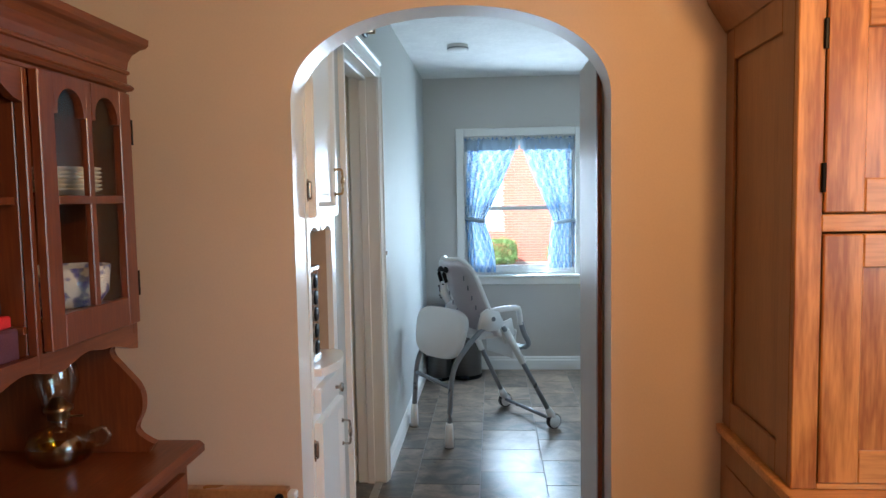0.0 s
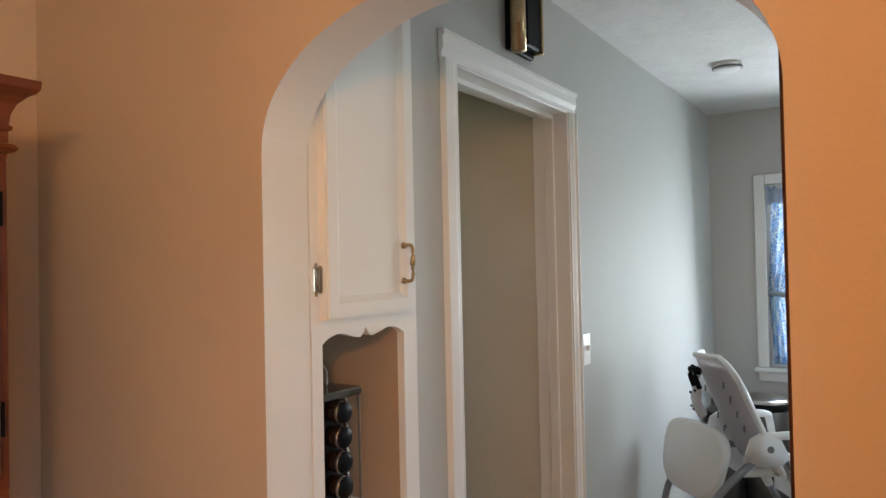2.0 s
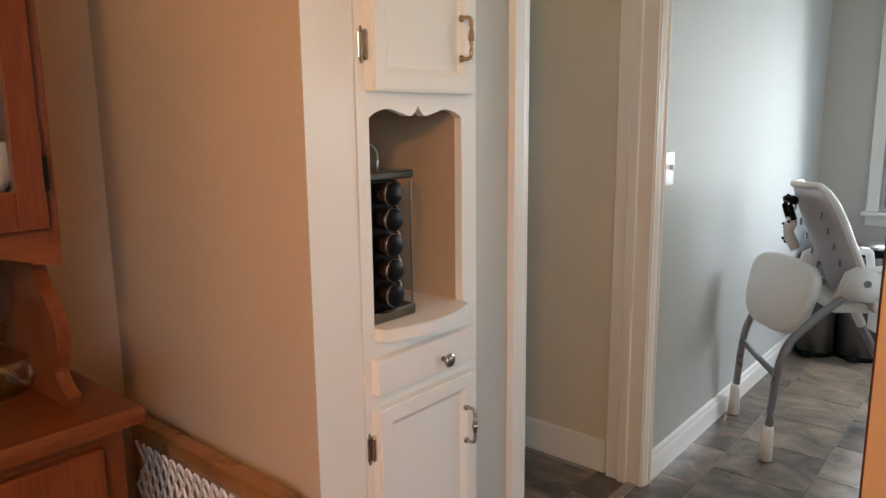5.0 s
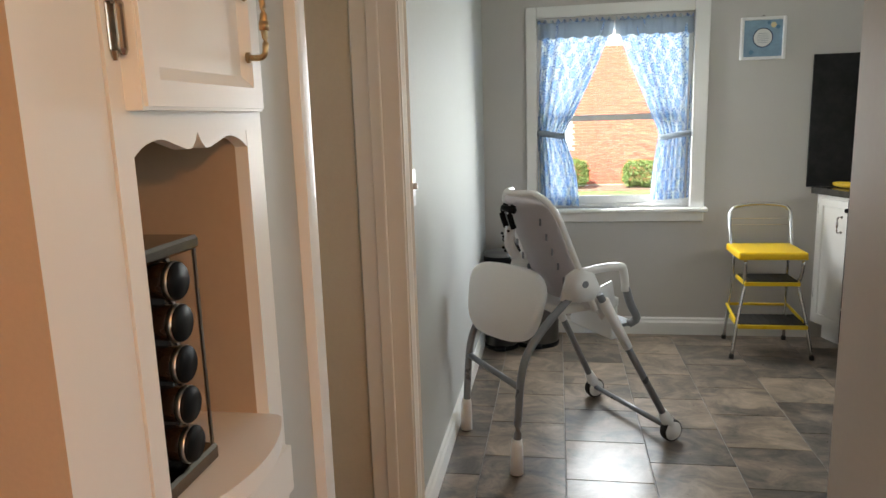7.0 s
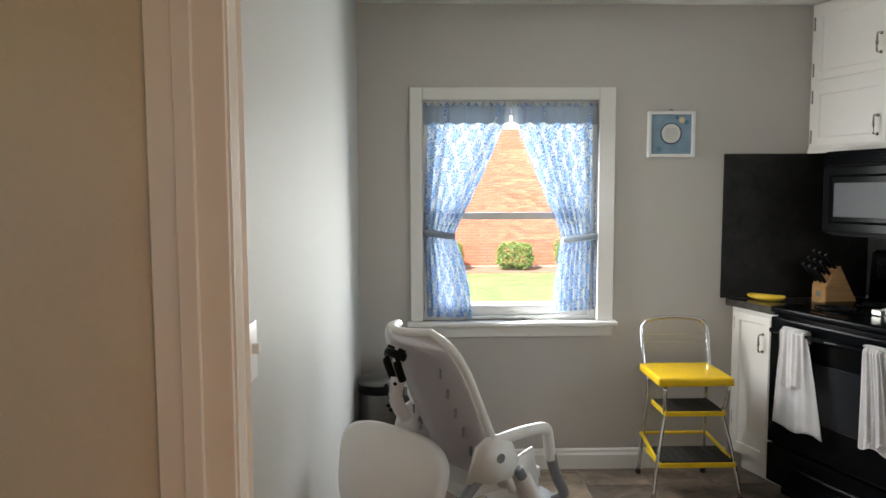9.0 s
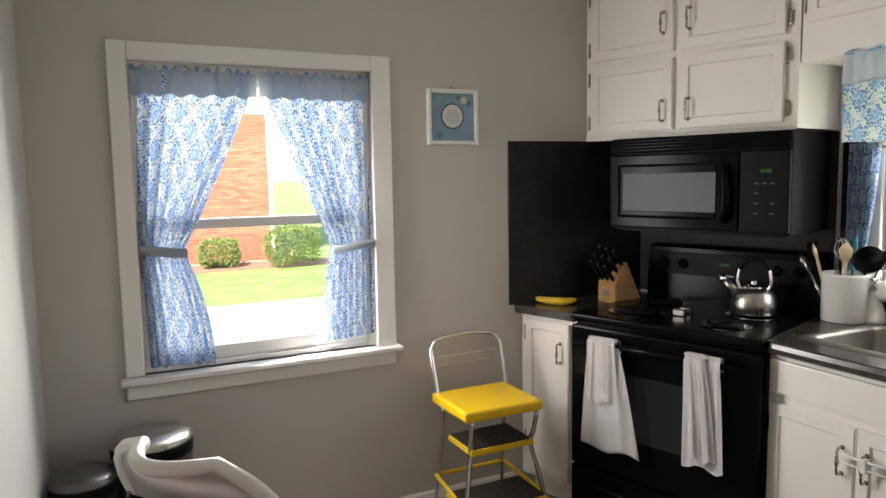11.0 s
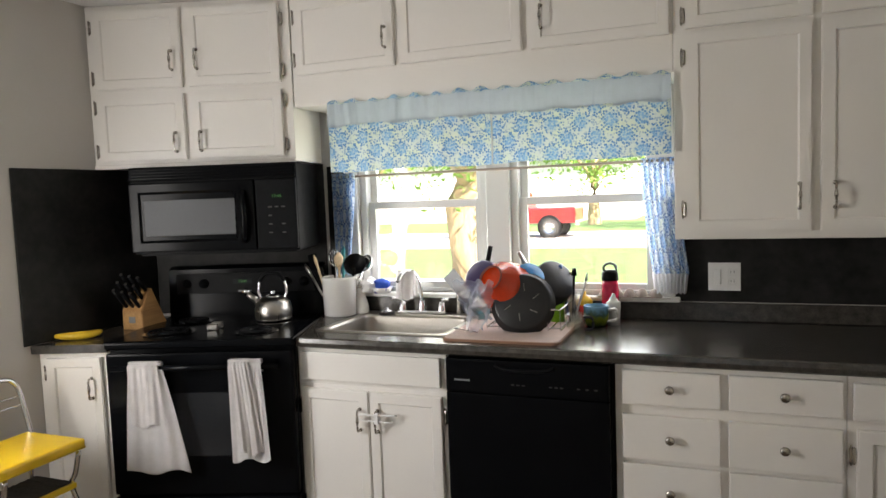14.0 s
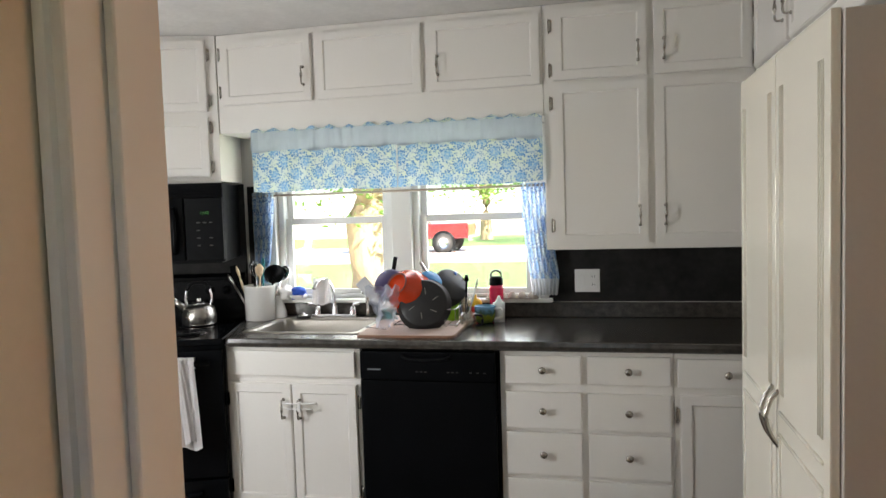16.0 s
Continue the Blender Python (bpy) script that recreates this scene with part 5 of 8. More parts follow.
part("handle", sweep(arc([(0.0, -0.033, 0.085), (0, -0.062, 0.075), (0, -0.06, 0.04), (0, -0.042, 0.025)], 5), 0.005, 8), CREAM, pi_, "", True)
for k, (c_, h_, w_) in enumerate((((0.10, 0.035, 0.06), 0.07, 0.20), ((0.62, 0.02, 0.03), 0.024, 0.19), ((0.03, 0.035, 0.045), 0.034, 0.17), ((0.72, 0.60, 0.52), 0.03, 0.15))):
    z_ = 1.1285 + (0, 0.0705, 0.095, 0.1295)[k]
    cl = thing("folded_cloth", pose(-0.99, 1.347, z_), ("dark plum folded cloth at the bottom of a pile", "red folded cloth in a pile", "dark teal folded cloth in a pile", "cream folded cloth on top of a pile")[k], "cloth", "pile of folded cloths")
    part("cloth", box(-0.14, 0.13 - 0.01 * k, -w_ / 2, w_ / 2 + 0.02, 0.0, h_, min(0.012, h_ * 0.4), seg=3), material("cloth", c_, 0.95, vary=0.1, scale=20, bump=0.3, grain=200), cl)

# oil lamp on the buffet
ol = thing("oil_lamp", pose(-0.99, 1.765, 0.8225), "clear glass oil lamp with tall chimney and amber oil", "oil lamp")
part("font", lathe([(0, 0), (0.058, 0.0), (0.070, 0.012), (0.076, 0.04), (0.066, 0.068), (0.03, 0.078), (0.022, 0.088), (0.020, 0.10)], 28), OILGLASS, ol, "", True)
part("oil", lathe([(0, 0.003), (0.054, 0.003), (0.066, 0.014), (0.070, 0.028), (0, 0.0285)], 28), OIL, ol, "amber lamp oil", True)
part("burner", lathe([(0.021, 0.10), (0.024, 0.102), (0.024, 0.115), (0.032, 0.122), (0.032, 0.130), (0.02, 0.14), (0.012, 0.152), (0, 0.153)], 24), BRASS, ol, "tarnished brass burner", True)
part("chimney", lathe([(0.031, 0.13), (0.034, 0.14), (0.050, 0.185), (0.046, 0.22), (0.034, 0.255), (0.030, 0.30), (0.031, 0.302)], 28), OILGLASS, ol, "clear glass chimney", True)
part("wick_key", sweep([(0.024, 0.0, 0.108), (0.058, 0.004, 0.108)], 0.0025, 6), BRASS, ol)
part("finger_loop", sweep(arc([(0.06, 0.02, 0.06), (0.09, 0.03, 0.07), (0.105, 0.032, 0.05), (0.09, 0.03, 0.03), (0.07, 0.024, 0.03)], 5), 0.006, 8), OILGLASS, ol, "", True)

# ---- oak cabinet ----
OX0, OX1, OY0 = 0.68, 1.66, 1.70
oc = thing("oak_cabinet", pose(0, 0, 0), "tall honey-oak cupboard with framed panel doors", "cupboard")
OZ = 0.80
part("side", box(OX0, OX0 + 0.02, OY0 + 0.02, ARCH - 0.004, OZ, 1.86), OAK_SHADED, oc)
framed("side_frame", oc, OAK_SHADED, [("rail", (OX0 - 0.008, OX0, OY0 + 0.085, ARCH - 0.065, OZ, OZ + 0.075, 0.002)), ("rail", (OX0 - 0.008, OX0, OY0 + 0.085, ARCH - 0.065, 1.775, 1.86, 0.002)),
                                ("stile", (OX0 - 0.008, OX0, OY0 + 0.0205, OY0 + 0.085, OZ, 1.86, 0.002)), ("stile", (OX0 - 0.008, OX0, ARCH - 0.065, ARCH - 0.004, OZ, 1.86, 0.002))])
part("side", box(OX1 - 0.02, OX1, OY0 + 0.02, ARCH - 0.004, OZ, 1.86), OAK_SHADED, oc)
part("back", box(OX0 + 0.02, OX1 - 0.02, ARCH - 0.02, ARCH - 0.004, OZ, 1.86), OAK_SHADED, oc)
part("front_stile", box(OX0 - 0.008, OX0 + 0.045, OY0, OY0 + 0.02, OZ, 1.86, 0.002), OAK, oc)
part("front_stile", box(OX1 - 0.045, OX1, OY0, OY0 + 0.02, OZ, 1.86, 0.002), OAK, oc)
part("front_rail", box(OX0 + 0.045, OX1 - 0.045, OY0, OY0 + 0.02, 1.835, 1.86, 0.002), OAKX, oc)
part("front_rail", box(OX0 + 0.045, OX1 - 0.045, OY0, OY0 + 0.02, 1.348, 1.384, 0.002), OAKX, oc)
part("front_rail", box(OX0 + 0.045, OX1 - 0.045, OY0, OY0 + 0.02, OZ, OZ + 0.012, 0.002), OAKX, oc)


def oak_door(x0, x1, z0, z1):
    r_ = 0.08
    d_ = framed("door", oc, OAK, [("stile", (x0, x0 + r_, OY0 - 0.003, OY0 + 0.017, z0, z1, 0.003)), ("stile", (x1 - r_, x1, OY0 - 0.003, OY0 + 0.017, z0, z1, 0.003))], "oak framed door")
    part("rail", box(x0 + r_, x1 - r_, OY0 - 0.0025, OY0 + 0.017, z0, z0 + 0.07, 0.003), OAKX, d_)
    part("rail", box(x0 + r_, x1 - r_, OY0 - 0.0025, OY0 + 0.017, z1 - 0.07, z1, 0.003), OAKX, d_)
    part("panel", box(x0 + r_ - 0.004, x1 - r_ + 0.004, OY0 + 0.006, OY0 + 0.014, z0 + 0.066, z1 - 0.066), OAK, d_)
    return d_


for x0, x1 in ((OX0 + 0.048, (OX0 + OX1) / 2 - 0.002), ((OX0 + OX1) / 2 + 0.002, OX1 - 0.048)):
    a_ = oak_door(x0, x1, 1.387, 1.832)
    b_ = oak_door(x0, x1, OZ + 0.014, 1.343)
    if x0 < 1:
        for z_ in (1.46, 1.75):
            part("hinge", sweep([(x0 - 0.004, OY0 - 0.004, z_ - 0.03), (x0 - 0.004, OY0 - 0.004, z_ + 0.03)], 0.005, 8), BLACKM, a_, "dark pin hinge")
part("crown_moulding", extrude_poly([(OY0 - 0.0, 1.862), (OY0 - 0.05, 1.93), (OY0 - 0.055, 1.95), (ARCH - 0.004, 1.95), (ARCH - 0.004, 1.862)], OX1 - OX0 + 0.0, "x", OX0), OAKX, oc)
part("crown_return", extrude_poly([(OX0 - 0.0005, 1.85), (OX0 - 0.012, 1.856), (OX0 - 0.058, 1.93), (OX0 - 0.062, 1.95), (OX0 - 0.0005, 1.95)], ARCH - 0.004 - OY0 + 0.055, "y", OY0 - 0.055), OAK_SHADED, oc)
part("base_case", box(OX0 - 0.012, OX1 + 0.012, OY0 - 0.05, ARCH - 0.004, 0.06, OZ - 0.024, 0.003), OAK_SHADED, oc)
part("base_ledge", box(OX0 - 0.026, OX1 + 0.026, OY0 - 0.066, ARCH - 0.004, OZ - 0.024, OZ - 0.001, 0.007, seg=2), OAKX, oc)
part("base_panel", box(OX0 - 0.016, OX0 - 0.0125, OY0 + 0.02, ARCH - 0.06, 0.15, OZ - 0.10, 0.001), OAK_SHADED, oc)
part("plinth", box(OX0 - 0.004, OX1, OY0 - 0.03, ARCH - 0.006, 0.0, 0.06), OAK_SHADED, oc)

# ---- baby gate leaning by the arch ----
gt = thing("baby_gate", pose(0, 0, 0), "wooden baby gate with white plastic netting", "baby gate")
part("top_rail", box(-1.16, -0.545, 2.088, 2.126, 0.570, 0.614, 0.006, seg=2), FLOORW, gt, "honey-coloured wooden rail")
part("bottom_rail", box(-1.16, -0.545, 2.088, 2.126, 0.0, 0.04, 0.006, seg=2), FLOORW, gt)
part("stile", box(-0.585, -0.545, 2.088, 2.126, 0.04, 0.570, 0.004), FLOORW, gt)
part("stile", box(-1.16, -1.12, 2.088, 2.126, 0.04, 0.570, 0.004), FLOORW, gt)
part("latch", sweep([(-0.565, 2.086, 0.595), (-0.565, 2.078, 0.595)], 0.012, 12), BLACKM, gt, "dark bolt hole")
part("clip", box(-0.545, -0.520, 2.090, 2.122, 0.583, 0.607, 0.004), PLASTIC, gt, "white plastic end clip")
net = bmesh.new()
for k in range(-9, 17):
    for s_ in (1, -1):
        x_ = -1.12 + k * 0.034
        pts = [(x_ + s_ * 0.30 * (q / 14) + (0.30 if s_ < 0 else 0), 2.082 + 0.004 * math.sin(q * 1.6), 0.04 + 0.530 * q / 14) for q in range(15)]
        pts = [p_ for p_ in pts if -1.125 < p_[0] < -0.580]
        if len(pts) > 2:
            sweep(pts, 0.0042, 5, net)
part("netting", net, PLASTIC, gt, "white plastic diamond netting")

# ---- curtains ----


def curtain_north(x_out, edge_fn, top_in, label, folds, seed):
    """Tied-back panel: x_out its fixed outer edge, edge_fn(v) its inner edge, v from top to bottom."""
    zt, zb = 1.89, 0.818 + (0.03 if seed else 0.0)
    cu = thing("curtain", pose(0, NORTH, 0), label, "curtain", "print curtains at the single window")

    def p(u, v):
        e = edge_fn(v)
        w = abs(e - x_out)
        x = x_out + (e - x_out) * u
        a = min(0.017, 0.05 * 0.45 / max(0.12, w) * 0.30)
        y = 0.012 + a * math.sin(u * folds * 2 * math.pi * (0.75 + 0.25 * u) + 1.3 * math.sin(3 * v + seed)) * (0.55 + 0.45 * math.sin(u * 9 + seed)) + 0.003 * math.sin(u * folds * 5 + v * 7)
        return (x, y, zt + (zb - zt) * v - 0.012 * u * (1 if v > 0.6 else 0))

    part("panel", sheet(p, 84, 50, uv=lambda u, v: (u * 0.66 + seed, v * 1.07)), PRINT_N, cu, "blue floral print cotton", True)

    def b(u, v):
        x = x_out + (top_in - x_out) * u
        return (x, -0.002 + 0.011 * noise.noise(Vector((u * 13, v * 0.4, seed))) + 0.003 * noise.noise(Vector((u * 40, v, seed + 3))), 1.895 - (0.088 + 0.006 * math.sin(u * 37)) * v)

    part("band", sheet(b, 90, 4), BAND, cu, "sheer grey-white heading band", True)

    def h(u, v):
        x = x_out + (top_in - x_out) * u
        return (x, 0.002 + 0.008 * math.sin(u * 60 + seed), 1.892 + (0.014 + 0.010 * math.sin(u * 75 + seed)) * v)

    part("heading_ruffle", sheet(h, 120, 2, uv=lambda u, v: (u * 0.5, v * 0.03)), PRINT_N, cu, "", True)
    zt_ = 1.245 if not seed else 1.222
    e = edge_fn((1.89 - zt_) / (1.89 - 0.82))
    pts = [(x_out + (e - x_out) * t_ + (0.0), -0.012 - 0.010 * math.sin(math.pi * t_), zt_ + 0.01 * math.cos(3 * t_)) for t_ in [k / 12 for k in range(13)]]
    part("tieback", sweep(pts, 0.018, 8, rz=1.0), BAND, cu, "grey-white cloth tieback", True)
    return cu


def left_edge(v):
    if v < 0.60:
        q = v / 0.60
        return 0.262 + (-0.022 - 0.262) * (q ** 1.15)
    q = (v - 0.60) / 0.40
    return -0.022 + 0.09 * (1 - (1 - q) ** 2)


def right_edge(v):
    if v < 0.62:
        q = v / 0.62
        return 0.272 + (0.532 - 0.272) * (q ** 1.1)
    q = (v - 0.62) / 0.38
    return 0.532 - 0.036 * (1 - (1 - q) ** 2)


curtain_north(WX0 + 0.006, left_edge, 0.262, "blue and white print curtain tied back to the side", 8, 0)
curtain_north(WX1 - 0.006, right_edge, 0.272, "blue and white print curtain tied back to the side", 8, 2)
cr_ = thing("curtain_rod", pose(0, NORTH, 0), "thin white curtain rod inside the window frame", "curtain rod")
part("rod", sweep([(WX0 + 0.002, 0.016, 1.888), (WX1 - 0.002, 0.016, 1.888)], 0.005, 10), TRIM, cr_)

# valance and cafe curtains over the sink
va = thing("valance", face_west(2.086, 4.878), "blue and white print valance with sheer top band", "valance")
VL = 4.878 - 3.418
VB = 5.045 - 3.425


def vp(u, v):
    return (u * VL, 0.007 * math.sin(u * 29) + 0.004 * math.sin(u * 79 + 1) + 0.004 * v * math.sin(u * 47), 1.803 - (0.206 + 0.004 * math.sin(u * 17)) * v)


part("panel", sheet(lambda u, v: vp(u * 0.519, v), 110, 12, uv=lambda u, v: (u * 0.80, v * 0.21)), PRINT_E, va, "damask print cotton", True)
part("panel", sheet(lambda u, v: vp(0.524 + u * 0.476, v), 110, 12, uv=lambda u, v: (u * 0.74 + 0.05, v * 0.21)), PRINT_E, va, "damask print cotton", True)
part("band", sheet(lambda u, v: (u * VL, -0.004 + 0.010 * noise.noise(Vector((u * 34, v * 0.4, 2))) + 0.003 * noise.noise(Vector((u * 120, v, 5))), 1.897 - (0.100 + 0.005 * math.sin(u * 60)) * v), 260, 4), BAND, va, "sheer grey-white heading band", True)
part("heading_ruffle", sheet(lambda u, v: (u * VL, 0.0 + 0.006 * math.sin(u * 100), 1.892 + (0.013 + 0.009 * math.sin(u * 92) + 0.004 * math.sin(u * 31)) * v), 260, 2, uv=lambda u, v: (u * 1.7, v * 0.03)), PRINT_E, va, "", True)
ro = thing("curtain_rod", face_west(EAST - 0.035, 5.045), "thin beige cafe curtain rod across the window", "curtain rod")
part("rod", sweep([(0.0, 0, 1.583), (VB, 0, 1.588)], 0.0062, 10), material("beige_rod", (0.42, 0.34, 0.27), 0.4), ro)


def cafe(y0, y1, yb0, yb1, zb, label, ruffle):
    """Gathered panel hanging from the rod; y0..y1 at the rod, yb0..yb1 at the hem."""
    c_ = thing("cafe_curtain", pose(EAST - 0.04, 0, 0), label, "curtain", "cafe curtains over the sink")

    def p(u, v):
        a, b_ = y0 + (yb0 - y0) * v ** 1.6, y1 + (yb1 - y1) * v ** 1.6
        return (0.016 * math.sin(u * 44) * (1 - 0.35 * v) - 0.012 * v, a + (b_ - a) * u, 1.60 + (zb - 1.60) * v)

    part("panel", sheet(p, 70, 24, uv=lambda u, v: (u * 0.5, v * (1.60 - zb))), PRINT_N, c_, "gathered blue print cotton", True)
    if ruffle:
        part("hem_ruffle", sheet(lambda u, v: (-0.014 + 0.018 * math.sin(u * 52) * (1 + 0.4 * v), yb0 + 0.004 - 0.010 * v + (yb1 - yb0 + 0.018 * v) * u, zb + 0.003 - 0.085 * v), 80, 6), WHITECL, c_, "white hem ruffle", True)


cafe(5.045, 4.915, 5.035, 4.965, 1.10, "gathered blue print cafe curtain beside the splashback", False)
cafe(3.56, 3.415, 3.515, 3.37, 1.115, "blue print cafe curtain with white ruffled hem", True)

# ---- framed print and outlet ----
pf = thing("picture_frame", pose(1.085, NORTH, 1.752), "small white framed print with a round motif", "picture")
framed("frame", pf, PLASTIC, [("bar", (-0.104, 0.104, -0.0255, -0.001, 0.100, 0.117, 0.003)), ("bar", (-0.104, 0.104, -0.0255, -0.001, -0.117, -0.100, 0.003)),
                               ("bar", (-0.121, -0.104, -0.026, -0.001, -0.117, 0.117, 0.003)), ("bar", (0.104, 0.121, -0.026, -0.001, -0.117, 0.117, 0.003))])
part("print", box(-0.104, 0.104, -0.010, -0.002, -0.100, 0.100), material("blue_grey_paper", (0.23, 0.36, 0.48), 0.6, vary=0.12, scale=16), pf, "blue-grey printed card")
part("round_motif", lathe([(0, 0.0), (0.049, 0.0), (0.049, 0.0012), (0, 0.0014)], 32), CERAMIC, pf, "white disc of small writing", False, pose(0.0, -0.0101, 0.004, 90, 0, 0))
part("motif_ring", lathe([(0.049, 0.0), (0.0545, 0.0), (0.0545, 0.0012), (0.049, 0.0012)], 32), material("navy_ink", (0.04, 0.06, 0.12), 0.7), pf, "thin dark ring round the disc", False, pose(0.0, -0.0101, 0.004, 90, 0, 0))
INK = material("grey_ink", (0.35, 0.36, 0.38), 0.7)
for k in range(6):
    w_ = 0.034 - 0.0035 * abs(k - 2.5)
    part("writing", box(-w_, w_, -0.0122, -0.0116, 0.026 - k * 0.010, 0.0285 - k * 0.010), INK, pf, "line of tiny grey writing")
for x_, z_, r_, c_ in ((0.055, 0.072, 0.016, (0.75, 0.62, 0.35)), (0.08, 0.06, 0.012, (0.10, 0.22, 0.34)), (-0.06, -0.075, 0.014, (0.12, 0.26, 0.38)), (0.03, 0.084, 0.010, (0.10, 0.20, 0.30))):
    part("flower", lathe([(0, 0), (r_, 0), (0, 0.001)], 7), material("print_flower", c_, 0.7), pf, "small printed flower", False, pose(x_, -0.0101, z_, 90, 0, 0))
part("hanger", sweep(arc([(-0.012, -0.004, 0.117), (0, -0.004, 0.126), (0.012, -0.004, 0.117)], 4), 0.0016, 6), BLACKM, pf)

ot = thing("outlet", face_west(EAST - 0.006, 3.236, 1.100), "white double outlet and switch plate on black wall", "outlet")
part("plate", box(-0.062, 0.062, -0.006, -0.0005, -0.058, 0.058, 0.003, seg=2), PLASTIC, ot)
part("rocker", box(-0.040, -0.014, -0.010, -0.006, -0.032, 0.032, 0.002), PLASTIC, ot)
for z_ in (-0.02, 0.02):
    part("socket", box(0.016, 0.046, -0.008, -0.006, z_ - 0.014, z_ + 0.014, 0.003), PLASTIC, ot)
    for x_ in (0.025, 0.037):
        part("slot", box(x_ - 0.001, x_ + 0.001, -0.0084, -0.0079, z_ - 0.004, z_ + 0.006), BLACKM, ot)

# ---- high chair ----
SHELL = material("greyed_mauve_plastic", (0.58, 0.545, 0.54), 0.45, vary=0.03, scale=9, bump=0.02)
hc = thing("high_chair", pose(-0.04, 4.50, 0, 0, 0, 32.9), "white plastic baby high chair on grey tube legs", "high chair")
for s in (-1, 1):
    lg = part("rear_leg", sweep(arc([(-0.357, s * 0.224, 0.0), (-0.350, s * 0.223, 0.20), (-0.325, s * 0.220, 0.42), (-0.25, s * 0.214, 0.54), (-0.07, s * 0.208, 0.70)], 6), 0.0155, 12), GREYTUBE, hc, "grey curved tube leg", True)
    part("foot", sweep([(-0.3585, s * 0.224, 0.004), (-0.356, s * 0.224, 0.12), (-0.355, s * 0.224, 0.145)], [0.026, 0.0225, 0.019], 14), PLASTIC, lg, "white plastic foot", True)
    part("rubber_pad", sweep([(-0.3585, s * 0.224, 0.0), (-0.3585, s * 0.224, 0.008)], 0.024, 14), RUBBER, lg)
    lg = part("front_leg", sweep([(0.335, s * 0.262, 0.10), (0.03, s * 0.212, 0.66)], 0.0150, 12), GREYTUBE, hc, "grey straight tube leg", True)
    part("sleeve", sweep([(0.350, s * 0.264, 0.072), (0.318, s * 0.259, 0.132)], [0.028, 0.0195], 14), PLASTIC, lg, "white plastic sleeve", True)
    part("sleeve", sweep([(0.155, s * 0.234, 0.43), (0.045, s * 0.215, 0.635)], [0.019, 0.024], 12), PLASTIC, lg, "white plastic sleeve", True)
    wh = part("wheel", lathe([(0, -0.016), (0.045, -0.016), (0.047, -0.010), (0.047, 0.010), (0.045, 0.016), (0, 0.016)], 28), RUBBER, hc, "caster wheel", True, pose(0.358, s * 0.268, 0.0475, 90, 0, 0))
    for q in (-1, 1):
        part("wheel_cap", lathe([(0, q * 0.0225), (0.036, q * 0.0215), (0.041, q * 0.015)], 24), PLASTIC, wh, "white wheel cap", True)
    hb_ = [(-0.115, 0.66), (-0.085, 0.755), (-0.03, 0.785), (0.03, 0.765), (0.065, 0.69), (0.035, 0.64), (-0.04, 0.645)]
    hp_ = part("hub", extrude_poly([(a_, b_) for a_, b_ in hb_], 0.035, "y", s * 0.208 - 0.0175, 0.010), PLASTIC, hc, "white pivot housing", True)
    part("button", lathe([(0, -0.020), (0.014, -0.020), (0.014, 0.020), (0, 0.020)], 14), GREYPL, hp_, "grey release button", False, pose(-0.012, s * 0.208, 0.715, 90, 0, 0))
    ar = part("armrest", sweep(arc([(-0.04, s * 0.205, 0.755), (0.06, s * 0.205, 0.765), (0.165, s * 0.205, 0.762), (0.185, s * 0.205, 0.735), (0.195, s * 0.205, 0.66)], 5), 0.017, 10), PLASTIC, hc, "white arm", True)
    part("footrest_arm", sweep(arc([(0.196, s * 0.205, 0.675), (0.225, s * 0.200, 0.60), (0.262, s * 0.195, 0.535), (0.245, s * 0.17, 0.505)], 5), 0.017, 10), GREYPL, hc, "grey footrest arm", True)
    part("side_wing", extrude_poly([(0.02, 0.66), (0.15, 0.70), (0.17, 0.60), (0.10, 0.545)], 0.02, "y", s * 0.175 - 0.01, 0.006), PLASTIC, hc, "", True)
part("axle_tube", sweep([(0.352, -0.25, 0.056), (0.352, 0.25, 0.056)], 0.0115, 12), GREYTUBE, hc, "", True)
part("rear_brace", sweep([(-0.338, -0.222, 0.345), (-0.338, 0.222, 0.345)], 0.0125, 12), GREYTUBE, hc, "", True)


def outline(w, h, n=44, e=3.2):
    return [(w * math.copysign(abs(math.cos(q)) ** (2 / e), math.cos(q)), h * math.copysign(abs(math.sin(q)) ** (2 / e), math.sin(q))) for q in (2 * math.pi * k / n for k in range(n))]


def slab_on(name, w, h, thick, m_, mat_, label, taper=0.0, dome=0.0, parent=None):
    """A rounded tray-like panel in its own plane: local x across, z up, thickness along y."""
    bm_ = bmesh.new()
    pts = outline(w, h)
    rings = []
    for k, (d_, s_) in enumerate(((0.0, 0.93), (0.010, 1.0), (thick * 0.8, 1.0), (thick, 0.94), (thick + dome, 0.5))):
        rings.append([bm_.verts.new((x_ * s_ * (1 - taper * (z_ / h)), d_, z_ * s_)) for x_, z_ in pts])
    for a_, b_ in zip(rings, rings[1:]):
        for i in range(len(pts)):
            j = (i + 1) % len(pts)
            bm_.faces.new((a_[i], a_[j], b_[j], b_[i]))
    bm_.faces.new(rings[0])
    bm_.faces.new(rings[-1][::-1])
    return part(name, bm_, mat_, parent or hc, label, True, m_)


# back shell, leaning back, with rim, pad and strap slots
def shell(u, v):
    w = 0.205 * (1 if v < 0.68 else max(0.0, 1 - ((v - 0.68) / 0.33) ** 3) ** 0.34)
    a = (u - 0.5) * 2
    return (-0.045 - 0.205 * v + 0.058 * a * a, a * w, 0.60 + 0.466 * v)


